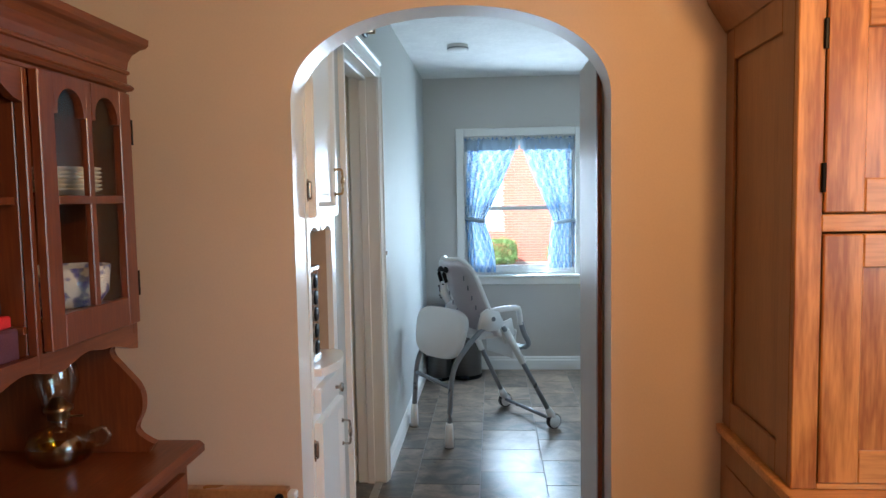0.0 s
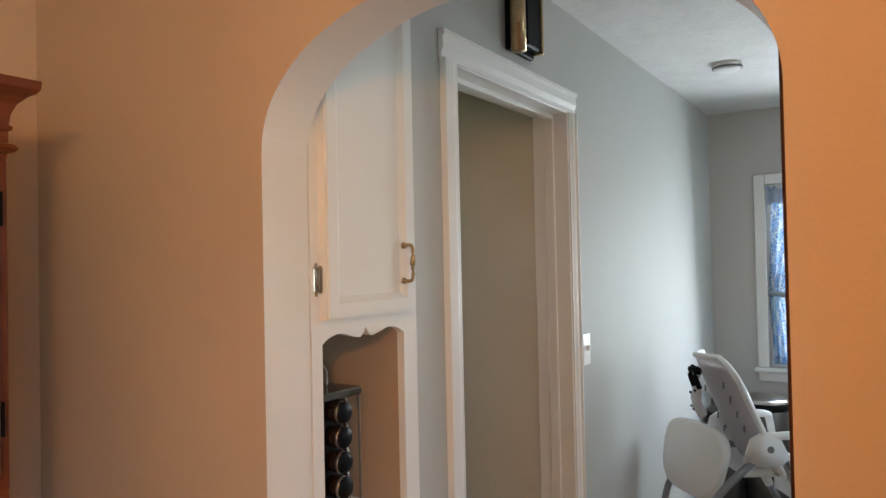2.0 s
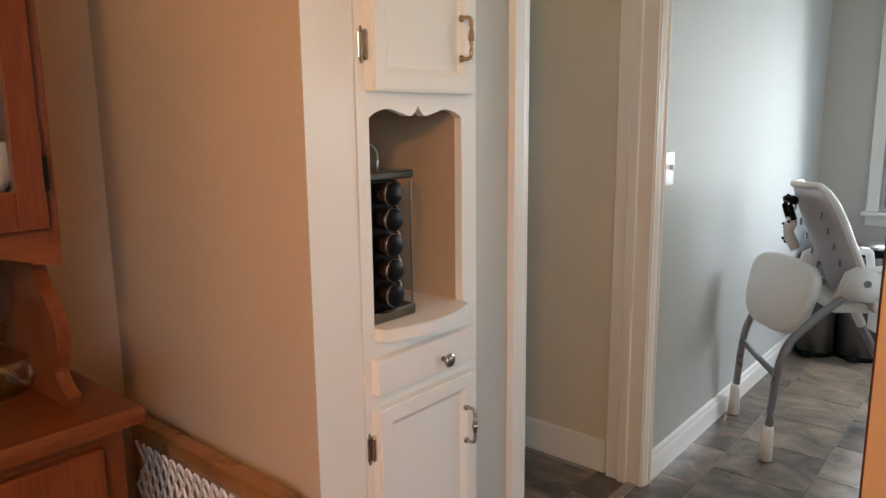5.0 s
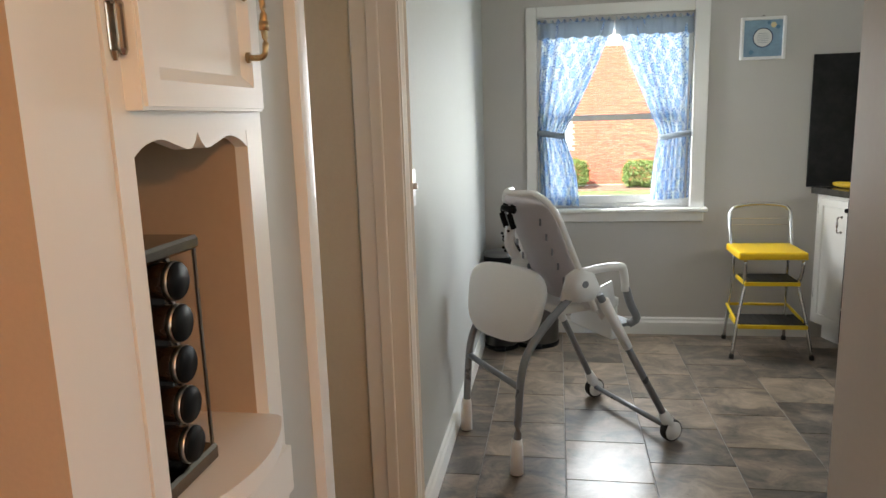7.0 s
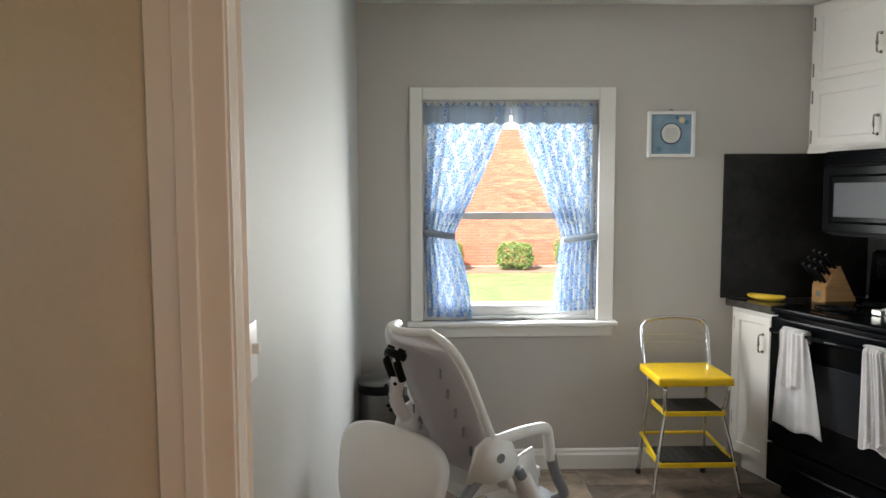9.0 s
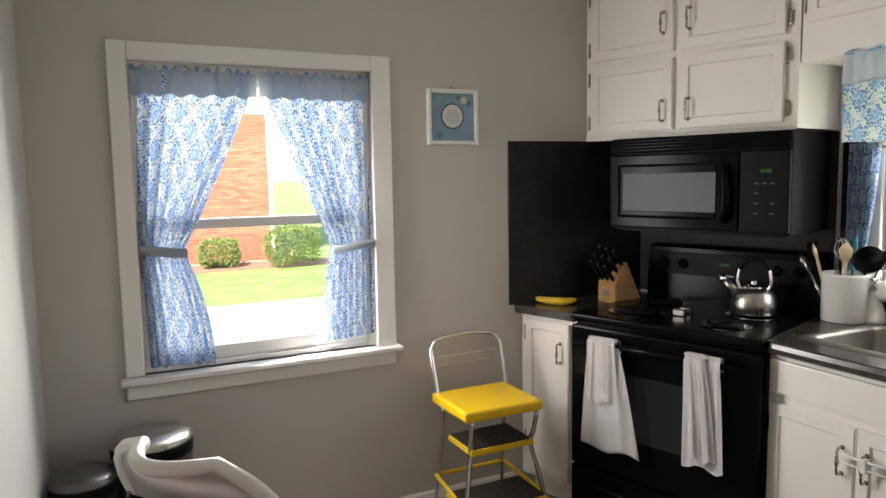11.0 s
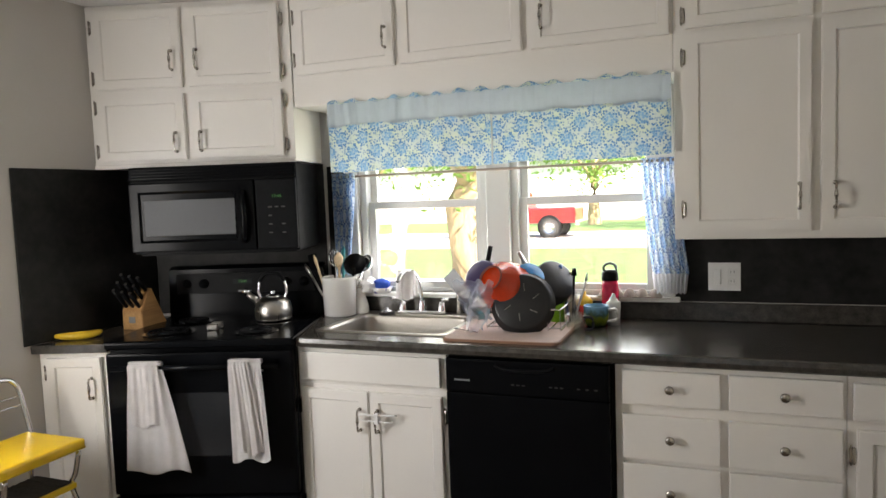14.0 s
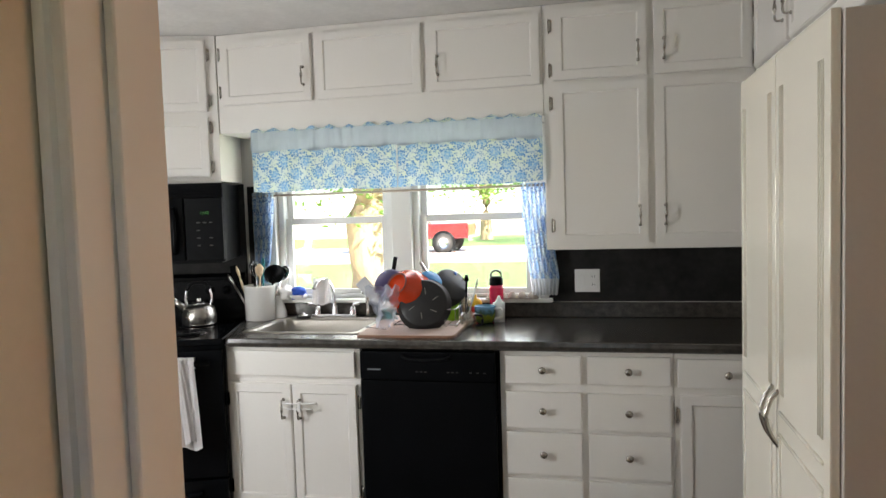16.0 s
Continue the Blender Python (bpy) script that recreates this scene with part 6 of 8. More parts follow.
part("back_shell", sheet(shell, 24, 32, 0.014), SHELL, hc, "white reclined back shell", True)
rim = [shell(0.0, k / 28) for k in range(29)] + [shell(k / 10, 1.0) for k in range(1, 10)] + [shell(1.0, 1 - k / 28) for k in range(29)]
part("rim", sweep(rim, 0.013, 10), PLASTIC, hc, "rolled white rim", True)
part("seat_pad", sheet(lambda u, v: tuple(Vector(shell(0.08 + 0.84 * u, 0.06 + 0.86 * v)) + Vector((0.022, 0, 0.004))), 16, 16, 0.012), PINKISH, hc, "pale mauve wipe-clean pad", True)
for k in range(5):
    for s in (-1, 1):
        c_ = Vector(shell(0.5 + s * 0.33, 0.25 + 0.13 * k)) + Vector((-0.015, 0, 0))
        part("slot", box(c_.x - 0.003, c_.x + 0.003, c_.y - 0.005, c_.y + 0.005, c_.z - 0.014, c_.z + 0.014, 0.001), GREYPL, hc, "dark strap slot")
part("seat", box(-0.10, 0.20, -0.165, 0.165, 0.585, 0.625, 0.018, seg=3), PLASTIC, hc, "white moulded seat", True)
part("seat_front", box(0.17, 0.205, -0.15, 0.15, 0.44, 0.60, 0.014, seg=3), PLASTIC, hc, "", True)
part("footrest", box(0.195, 0.275, -0.17, 0.17, 0.495, 0.512, 0.008, seg=2), material("matte_grey_plastic", (0.17, 0.18, 0.19), 0.75), hc, "grey footrest")
part("tray_post", sweep([(0.01, 0.165, 0.77), (0.01, 0.165, 0.845)], [0.024, 0.021], 14), PLASTIC, hc, "", True)
# folded strap handles behind the back
for s in (-1, 1):
    part("strap", sweep(arc([(-0.258, s * 0.030 - 0.015, 1.02), (-0.275, s * 0.030 - 0.015, 0.985), (-0.258, s * 0.030 - 0.015, 0.93)], 5), 0.012, 8), BLACKM, hc, "black webbing strap", True)
part("strap_loop", sweep(arc([(-0.260, -0.06, 1.0), (-0.282, -0.015, 1.01), (-0.260, 0.03, 1.0)], 5), 0.013, 8), BLACKM, hc, "", True)
part("buckle_sleeve", sweep(arc([(-0.250, -0.005, 0.93), (-0.262, -0.015, 0.87), (-0.235, -0.02, 0.81)], 5), 0.021, 8), WHITECL, hc, "crumpled white spotted strap cover", True)
for k in range(7):
    random.seed(20 + k)
    p_ = (-0.262 + random.uniform(-0.006, 0.006), -0.005 + random.uniform(-0.03, 0.03), 0.83 + 0.014 * k)
    part("spot", sweep([(p_[0] - 0.006, p_[1], p_[2]), (p_[0] - 0.012, p_[1] + 0.006, p_[2] + 0.006)], 0.005, 6), BLACKM, hc, "black spot of the cover")
# tray stored on the rear legs
ty = slab_on("stored_tray", 0.210, 0.152, 0.048, pose(-0.290, 0.02, 0.626, -13, 0, -76), PLASTIC, "white feeding tray hung on the rear legs", -0.10, -0.012)
slab_on("tray_back", 0.160, 0.122, 0.008, pose(-0.282, 0.02, 0.626, -13, 0, -76), CREAM, "cream underside of the tray")

# the seat unit sits a little behind the legs' crossing
for o_ in hc.children:
    if o_.name.split(".")[0] in {"hub", "armrest", "footrest_arm", "side_wing", "seat", "seat_front", "footrest", "tray_post"}:
        o_.location.x -= 0.035

# ---- step stool ----
st = thing("step_stool", pose(1.10, 5.70, 0), "retro step stool, yellow vinyl seat, chrome frame", "step stool")
for s in (-1, 1):
    lg = part("leg", sweep(arc([(s * 0.210, -0.172, 0.0), (s * 0.172, -0.135, 0.24), (s * 0.140, -0.105, 0.40), (s * 0.146, -0.120, 0.46), (s * 0.150, -0.140, 0.545)], 5), 0.0098, 10), CHROME, st, "chrome tube leg", True)
    part("rubber_foot", sweep([(s * 0.210, -0.172, 0.0), (s * 0.207, -0.170, 0.022)], 0.0135, 10), RUBBER, lg)
    lg = part("leg", sweep(arc([(s * 0.170, 0.190, 0.0), (s * 0.158, 0.155, 0.25), (s * 0.150, 0.130, 0.40), (s * 0.150, 0.120, 0.545)], 5), 0.0098, 10), CHROME, st, "chrome tube leg", True)
    part("rubber_foot", sweep([(s * 0.170, 0.190, 0.0), (s * 0.169, 0.188, 0.022)], 0.0135, 10), RUBBER, lg)
hoop = arc([(-0.165, 0.115, 0.545), (-0.168, 0.140, 0.62), (-0.166, 0.190, 0.745), (-0.152, 0.198, 0.785), (-0.12, 0.203, 0.806), (0, 0.205, 0.818), (0.12, 0.198, 0.808), (0.152, 0.190, 0.790), (0.166, 0.178, 0.750), (0.163, 0.135, 0.62), (0.160, 0.115, 0.545)], 5)
bk = part("back_hoop", sweep(hoop, 0.0105, 12), CHROME, st, "bent chrome tube backrest", True)
for z_ in (0.700, 0.735):
    part("wire", sweep([(-0.166, 0.170 + (z_ - 0.700) * 0.3, z_), (0.166, 0.170 + (z_ - 0.700) * 0.3, z_)], 0.0022, 8), CHROME, bk)
part("seat", box(-0.19, 0.165, -0.165, 0.145, 0.554, 0.596, 0.019, seg=4), YELLOW, st, "padded yellow vinyl seat", True)
part("seat_piping", sweep([(-0.185, -0.16, 0.561), (0.16, -0.16, 0.561), (0.16, 0.14, 0.561), (-0.185, 0.14, 0.561)], 0.0055, 8, close=True), YPAINT, st, "", True)
for z_, w_, y0_, y1_ in ((0.425, 0.145, -0.125, 0.085), (0.195, 0.180, -0.175, 0.045)):
    sp_ = part("step", box(-w_, w_, y0_, y1_, z_ - 0.024, z_ - 0.002, 0.005, seg=2), YPAINT, st, "yellow enamelled step")
    part("tread", box(-w_ + 0.008, w_ - 0.008, y0_ + 0.012, y1_ - 0.004, z_ - 0.003, z_ + 0.003, 0.002), RUBBER, sp_, "black ribbed tread")
    for k in range(9):
        x_ = -w_ + 0.02 + k * (2 * w_ - 0.04) / 8
        part("rib", box(x_ - 0.003, x_ + 0.003, y0_ + 0.014, y1_ - 0.006, z_ + 0.0025, z_ + 0.005), RUBBER, sp_)
part("rear_rail", sweep([(-0.158, 0.16, 0.225), (0.158, 0.16, 0.225)], 0.009, 8), YPAINT, st, "yellow rear rail")
for s in (-1, 1):
    part("side_rail", sweep([(s * 0.168, 0.16, 0.225), (s * 0.180, -0.14, 0.19)], 0.009, 8), YPAINT, st, "yellow side rail")

# ---- bins ----


def bin_(x, y, r, h, label, lid_m):
    t_ = thing("pedal_bin", pose(x, y, 0), label, "pedal bin", "pedal bins under the window")
    part("body", lathe([(0, 0.012), (r * 0.96, 0.012), (r, 0.02), (r, h - 0.075), (r * 0.985, h - 0.07)], 36), STEELDARK, t_, "dark steel barrel", True)
    part("base_ring", lathe([(r * 0.9, 0.0), (r * 1.02, 0.0), (r * 1.03, 0.02), (r * 1.0, 0.026)], 36), BLACKM, t_, "", True)
    part("collar", lathe([(r * 0.99, h - 0.072), (r * 1.03, h - 0.07), (r * 1.03, h - 0.03), (r * 1.0, h - 0.026)], 36), BLACKM, t_, "black collar", True)
    part("lid", lathe([(r * 1.03, h - 0.028), (r * 1.035, h - 0.018), (r * 0.9, h - 0.004), (r * 0.5, h + 0.004), (0, h + 0.005)], 36), lid_m, t_, "polished lid", True)
    part("pedal", box(-0.03, 0.03, -r - 0.05, -r + 0.01, 0.012, 0.03, 0.005), BLACKM, t_)
    part("hinge_box", box(-0.04, 0.04, r * 0.98, r + 0.03, h - 0.09, h - 0.02, 0.006), BLACKM, t_)


STEELDARK = material("dark_brushed_steel", (0.14, 0.135, 0.13), 0.32, 0.85, vary=0.1, scale=12, bump=0.03, stretch=(1, 1, 8))
bin_(-0.185, 5.745, 0.128, 0.655, "round dark steel pedal bin with polished lid", STEEL)
bin_(-0.395, 5.66, 0.098, 0.590, "smaller round dark pedal bin in the corner", STEELDARK)

# ---- towels on the oven handle ----


def towel(u0, u1, z_top, ub0, ub1, z_bot, mat_, label, seed, off=0.0, group="towels on the oven handle"):
    t_ = thing("dish_towel", slanted(0, RF), label, "towel", group)

    def p(u, v):
        a, b_ = u0 + (ub0 - u0) * v ** 0.8, u1 + (ub1 - u1) * v ** 0.8
        y = -0.071 - off - 0.006 * math.sin(u * 10 + seed) * (0.3 + v) - 0.0016 * math.sin(u * 31 + 3 * v + seed)
        z = z_top + (z_bot - z_top) * v + 0.012 * math.sin(u * 9 + seed) * v
        if v < 0.06:
            q = 1 - v / 0.06
            y += 0.016 * q * q
            z -= 0.0
        return (a + (b_ - a) * u, y, z)

    part("cloth", sheet(p, 34, 40, 0.004), mat_, t_, "", True)
    part("fold_over", sheet(lambda u, v: (u0 + (u1 - u0) * u, -0.055 + 0.016 * math.sin(math.pi * (v - 0.5)), z_top + 0.002 + 0.006 * math.cos(math.pi * (v - 0.5)) - (0.05 * (v - 0.9) * 10 if v > 0.9 else 0)), 12, 20, 0.003), mat_, t_, "", True)


towel(-0.115, 0.015, 0.834, -0.150, 0.115, 0.385, TERRY2, "thin white cloth draped over the oven handle", 1.0)
towel(-0.118, 0.005, 0.838, -0.110, 0.03, 0.58, TERRY, "white terry towel draped over the oven handle", 2.0, 0.010)
towel(0.295, 0.43, 0.838, 0.293, 0.455, 0.43, TERRY, "white terry towel folded over the oven handle", 4.0, 0.004)
towel(0.305, 0.375, 0.840, 0.335, 0.43, 0.46, TERRY, "second fold of white terry towel on the handle", 0.5, 0.014)

# ---- sink and faucet ----
sk = thing("sink", pose(0, 0, 0), "shallow stainless steel drop-in sink", "sink")
bm = bmesh.new()
rim_o = [(SX0 - 0.022, SY0 - 0.02), (SX1 + 0.075, SY0 - 0.02), (SX1 + 0.075, SY1 + 0.02), (SX0 - 0.022, SY1 + 0.02)]


def rounded(x0, x1, y0, y1, r, z, n=6):
    pts = []
    for cx_, cy_, a0 in ((x1 - r, y1 - r, 0), (x0 + r, y1 - r, 90), (x0 + r, y0 + r, 180), (x1 - r, y0 + r, 270)):
        for k in range(n + 1):
            a = radians(a0 + 90 * k / n)
            pts.append((cx_ + r * math.cos(a), cy_ + r * math.sin(a), z))
    return pts


loops = [rounded(SX0 - 0.022, SX1 + 0.072, SY0 - 0.02, SY1 + 0.02, 0.03, CT + 0.0005), rounded(SX0 - 0.020, SX1 + 0.070, SY0 - 0.018, SY1 + 0.018, 0.03, CT + 0.005),
         rounded(SX0 + 0.012, SX1 - 0.006, SY0 + 0.012, SY1 - 0.012, 0.05, CT + 0.004), rounded(SX0 + 0.018, SX1 - 0.012, SY0 + 0.018, SY1 - 0.018, 0.05, CT - 0.01),
         rounded(SX0 + 0.03, SX1 - 0.024, SY0 + 0.03, SY1 - 0.03, 0.06, CT - 0.15), rounded(SX0 + 0.06, SX1 - 0.055, SY0 + 0.06, SY1 - 0.06, 0.06, CT - 0.168)]
rs_ = [[bm.verts.new(p) for p in lp] for lp in loops]
for a, b in zip(rs_, rs_[1:]):
    for i in range(len(a)):
        j = (i + 1) % len(a)
        bm.faces.new((a[i], a[j], b[j], b[i]))
bm.faces.new(rs_[-1])
part("basin", bm, SINKM, sk, "", True)
part("drain", lathe([(0, CT - 0.166), (0.03, CT - 0.166), (0.042, CT - 0.1665)], 24, cx=2.12, cy=4.57), CHROME, sk, "chrome drain")
fx, fy, fz = 2.352, 4.570, CT + 0.0055
fc = thing("faucet", pose(fx, fy, fz), "chrome two-handle kitchen faucet with side spray", "faucet")
part("deck_plate", box(-0.026, 0.026, -0.125, 0.125, 0.0, 0.016, 0.007, seg=3), CHROME, fc)
part("spout_base", lathe([(0.021, 0.014), (0.018, 0.03), (0.014, 0.055), (0.0125, 0.06)], 18), CHROME, fc, "", True)
part("spout", sweep(arc([(0, 0, 0.05), (0.0, 0.01, 0.14), (-0.03, 0.03, 0.195), (-0.09, 0.055, 0.20), (-0.125, 0.065, 0.165)], 6), [0.0105] * 24 + [0.0115], 12), CHROME, fc, "", True)
for s in (-1, 1):
    part("handle_base", lathe([(0.022, 0.014), (0.019, 0.028), (0.016, 0.048), (0.010, 0.056), (0, 0.058)], 18, cx=0, cy=s * 0.10), CHROME, fc, "", True)
    part("lever", sweep(arc([(0, s * 0.10, 0.05), (-0.015, s * 0.112, 0.068), (-0.035, s * 0.145, 0.074)], 5), 0.0075, 10), CHROME, fc, "", True)
part("side_spray", sweep(arc([(0.012, -0.18, 0.0), (0.012, -0.18, 0.09), (0.0, -0.18, 0.125), (-0.03, -0.172, 0.14)], 5), [0.011] * 10 + [0.014] * 6, 12), CHROME, fc, "", True)
dc = thing("dishcloth", pose(fx, fy, fz), "white dishcloth draped over the faucet spout", "dishcloth")
part("cloth", sheet(lambda u, v: (-0.07 + 0.012 * math.sin(9 * u) - 0.028 * math.cos(math.pi * v) * 1.0, 0.048 - 0.045 + 0.088 * u, 0.214 - 0.135 * abs(2 * v - 1) ** 1.2 + 0.004 * math.sin(14 * u)), 18, 24, 0.004), TERRY, dc, "", True)
sp_ = thing("sink_stopper", pose(2.305, 4.735, CT + 0.006), "black rubber sink stopper with chrome top", "sink stopper")
part("rubber", lathe([(0, 0), (0.038, 0), (0.040, 0.008), (0.034, 0.013), (0, 0.013)], 24), RUBBER, sp_, "", True)
part("cap", lathe([(0.028, 0.013), (0.026, 0.018), (0.01, 0.020), (0.009, 0.028), (0, 0.029)], 20), CHROME, sp_, "chrome cap", True)

# ---- crock of utensils ----
ck = thing("utensil_crock", pose(2.282, 4.973, CT), "white glazed ceramic crock for utensils", "crock")
part("crock", lathe([(0, 0), (0.076, 0), (0.08, 0.004), (0.082, 0.172), (0.085, 0.176), (0.085, 0.186), (0.080, 0.188), (0.077, 0.184), (0.076, 0.012), (0, 0.010)], 36), CERAMIC, ck, "", True)
BONE = material("pale_wood_spoon", (0.60, 0.46, 0.30), 0.6, vary=0.1, scale=20)
TEAL = material("teal_silicone", (0.02, 0.22, 0.24), 0.5)


def utensil(dx, dy, tx, ty, top, mat_, head, label):
    u_ = thing("utensil", pose(2.282 + dx, 4.973 + dy, CT + 0.0125), label, "kitchen utensil", "utensils in the crock")
    end = Vector((tx, ty, top))
    part("handle", sweep([(0, 0, 0), tuple(end)], 0.0058, 8), mat_, u_, "", True)
    d_ = end.normalized()
    if head == "spoon":
        part("bowl", sweep([tuple(end - d_ * 0.01), tuple(end + d_ * 0.02), tuple(end + d_ * 0.045), tuple(end + d_ * 0.07)], [0.006, 0.02, 0.024, 0.006], 12, rz=0.35), mat_, u_, "", True)
    elif head == "ladle":
        part("bowl", lathe([(0, -0.045), (0.03, -0.04), (0.05, -0.012), (0.055, 0.0), (0.052, 0.0), (0.028, -0.034), (0, -0.038)], 20), mat_, u_, "", True, Matrix.Translation(end + d_ * 0.02) @ pose(0, 0, 0, 0, -65, 20))
    elif head == "whisk":
        for k in range(6):
            a = math.pi * k / 6
            n_ = Vector((math.cos(a), math.sin(a), 0)) * 0.028
            part("wire", sweep(arc([tuple(end), tuple(end + d_ * 0.03 + n_), tuple(end + d_ * 0.07 + n_ * 0.8), tuple(end + d_ * 0.09), tuple(end + d_ * 0.07 - n_ * 0.8), tuple(end + d_ * 0.03 - n_), tuple(end)], 4), 0.0013, 5), CHROME, u_, "", True)
    elif head == "turner":
        part("blade", box(-0.035, 0.035, -0.002, 0.002, 0.0, 0.085, 0.0015), mat_, u_, "", False, Matrix.Translation(end) @ pose(0, 0, 0, 0, 10, 70))
    elif head == "ring":
        part("strainer", lathe([(0, -0.03), (0.025, -0.026), (0.042, -0.008), (0.046, 0.002), (0.043, 0.002)], 20), CHROME, u_, "steel mesh strainer", True, Matrix.Translation(end + d_ * 0.03) @ pose(0, 0, 0, 0, -60, -20))


for spec in ((-0.02, 0.035, -0.02, 0.055, 0.215, BONE, "spoon", "pale wooden spoon standing in the crock"), (-0.03, -0.02, -0.01, -0.005, 0.225, BONE, "spoon", "pale wooden spoon standing in the crock"),
             (0.02, 0.02, 0.01, 0.015, 0.215, CHROME, "whisk", "steel wire whisk standing in the crock"), (0.0, -0.04, 0.0, -0.045, 0.215, BLACKM, "ladle", "black plastic ladle standing in the crock"),
             (0.03, 0.0, 0.02, 0.0, 0.25, TEAL, "spoon", "teal silicone spatula standing in the crock"), (0.02, -0.03, 0.03, -0.075, 0.205, CHROME, "ring", "small steel strainer standing in the crock"),
             (-0.01, 0.045, 0.01, 0.09, 0.20, BLACKM, "turner", "black turner standing in the crock"), (0.035, 0.03, 0.02, 0.03, 0.235, BLACKM, "spoon", "black plastic spoon standing in the crock"),
             (-0.04, 0.02, -0.02, 0.095, 0.18, STEEL, "spoon", "steel serving spoon standing in the crock")):
    utensil(*spec)

so = thing("soap_dispenser", pose(2.335, 4.890, CT), "white glass soap bottle with steel pump", "soap dispenser")
part("bottle", lathe([(0, 0), (0.040, 0), (0.043, 0.008), (0.040, 0.04), (0.026, 0.085), (0.019, 0.11), (0.018, 0.125), (0, 0.126)], 26), CERAMIC, so, "", True)
part("pump", lathe([(0.019, 0.124), (0.020, 0.135), (0.007, 0.138), (0.006, 0.165), (0.012, 0.168), (0.012, 0.176), (0, 0.177)], 16), STEEL, so, "steel pump", True)
part("nozzle", sweep([(0, 0, 0.172), (-0.035, -0.01, 0.170)], 0.005, 8), STEEL, so, "", True)
ds = thing("sponge_dish", pose(2.375, 4.79, EZ0), "blue and white dish holding a blue scrubber", "sponge dish")
part("dish", lathe([(0, 0), (0.040, 0), (0.052, 0.028), (0.050, 0.028), (0.038, 0.005), (0, 0.004)], 24), CHINA, ds, "", True)
sb = thing("scrubber", pose(2.375, 4.79, EZ0 + 0.006), "crumpled royal blue scrubber", "scrubber")
bm = bmesh.new()
bmesh.ops.create_icosphere(bm, subdivisions=3, radius=0.040)
for v_ in bm.verts:
    v_.co *= 1 + 0.22 * noise.noise(v_.co * 60)
    v_.co.z = v_.co.z * 0.7 + 0.036
part("pad", bm, material("royal_blue_nylon", (0.01, 0.07, 0.42), 0.8, vary=0.2, scale=60, bump=0.4), sb, "", True)
wc = thing("paper_towel", pose(2.36, 4.855, EZ0), "crumpled white paper towel behind the soap", "paper towel")
bm = bmesh.new()
bmesh.ops.create_icosphere(bm, subdivisions=3, radius=0.042)
for v_ in bm.verts:
    v_.co *= 1 + 0.4 * noise.noise(v_.co * 40)
    v_.co.z = max(0.0, v_.co.z * 1.0 + 0.036)
part("crumple", bm, TERRY2, wc)

# ---- kettle, block, banana ----
kp = CORNER + U18 * (RW1 - 0.20) + N18 * (RF - 0.40)
kt = thing("kettle", pose(kp.x, kp.y, 0.931, 0, 0, TURN18), "polished steel stovetop whistling kettle", "kettle")
part("body", lathe([(0, 0), (0.078, 0), (0.084, 0.006), (0.086, 0.045), (0.078, 0.078), (0.055, 0.098), (0.034, 0.104)], 36), STEEL, kt, "", True)
part("lid", lathe([(0.036, 0.103), (0.034, 0.110), (0.012, 0.115), (0.010, 0.122), (0.014, 0.130), (0, 0.134)], 24), CHROME, kt, "", True)
part("spout", sweep([(-0.060, -0.01, 0.075), (-0.095, -0.015, 0.105), (-0.112, -0.018, 0.125)], [0.020, 0.014, 0.013], 14), STEEL, kt, "", True)
part("whistle", sweep([(-0.110, -0.018, 0.122), (-0.128, -0.02, 0.142)], [0.0155, 0.0145], 14), CHROME, kt, "", True)
part("handle_arm", sweep(arc([(-0.055, 0, 0.09), (-0.066, 0, 0.13), (-0.058, 0, 0.18)], 5), 0.007, 10), CHROME, kt, "", True)
part("handle_arm", sweep(arc([(0.055, 0, 0.09), (0.066, 0, 0.13), (0.058, 0, 0.18)], 5), 0.007, 10), CHROME, kt, "", True)
part("grip", sweep(arc([(-0.058, 0, 0.175), (-0.035, 0, 0.205), (0, 0, 0.212), (0.035, 0, 0.205), (0.058, 0, 0.175)], 5), 0.0095, 10), BLACKM, kt, "black grip", True)
kb = thing("knife_block", pose(1.845, 5.80, CT - 0.0095, 0, 0, 3), "slanted beech knife block with black-handled knives", "knife block")
part("block", extrude_poly([(-0.055, 0), (0.115, 0), (0.02, 0.185), (-0.015, 0.165), (-0.055, 0.085)], 0.115, "y", -0.0575, 0.004), BLOCKW, kb)
part("label_plate", box(-0.0565, -0.0548, -0.018, 0.018, 0.030, 0.060), GREYPL, kb, "small dark label")
for i in range(3):
    for j in range(3):
        y_ = -0.036 + 0.036 * j
        o_ = Vector((-0.045 + 0.026 * i, y_, 0.105 + 0.033 * i))
        d_ = Vector((-0.62, 0.04 * (j - 1), 0.78)).normalized()
        part("knife_handle", sweep([tuple(o_), tuple(o_ + d_ * 0.03), tuple(o_ + d_ * (0.09 + 0.01 * j))], [0.008, 0.010, 0.0095], 8), BLACKM, kb, "black knife handle", True)
        part("rivet_end", sweep([tuple(o_ + d_ * (0.09 + 0.01 * j)), tuple(o_ + d_ * (0.094 + 0.01 * j))], 0.0075, 8), STEEL, kb)
bn = thing("banana", pose(1.545, 5.875, CT - 0.0095, 0, 0, -50), "ripe yellow banana on the worktop", "banana")
bpts = arc([(-0.085, 0.030, 0.018), (-0.05, 0.008, 0.018), (0.0, -0.006, 0.018), (0.05, 0.002, 0.018), (0.085, 0.026, 0.020), (0.10, 0.040, 0.024)], 5)
n_ = len(bpts)
part("fruit", sweep(bpts, [0.005 + 0.013 * math.sin(math.pi * min(1, (i + 1) / n_ * 1.02)) ** 0.6 for i in range(n_)], 8), material("banana_skin", (0.72, 0.46, 0.03), 0.5, vary=0.12, scale=25), bn, "", True)
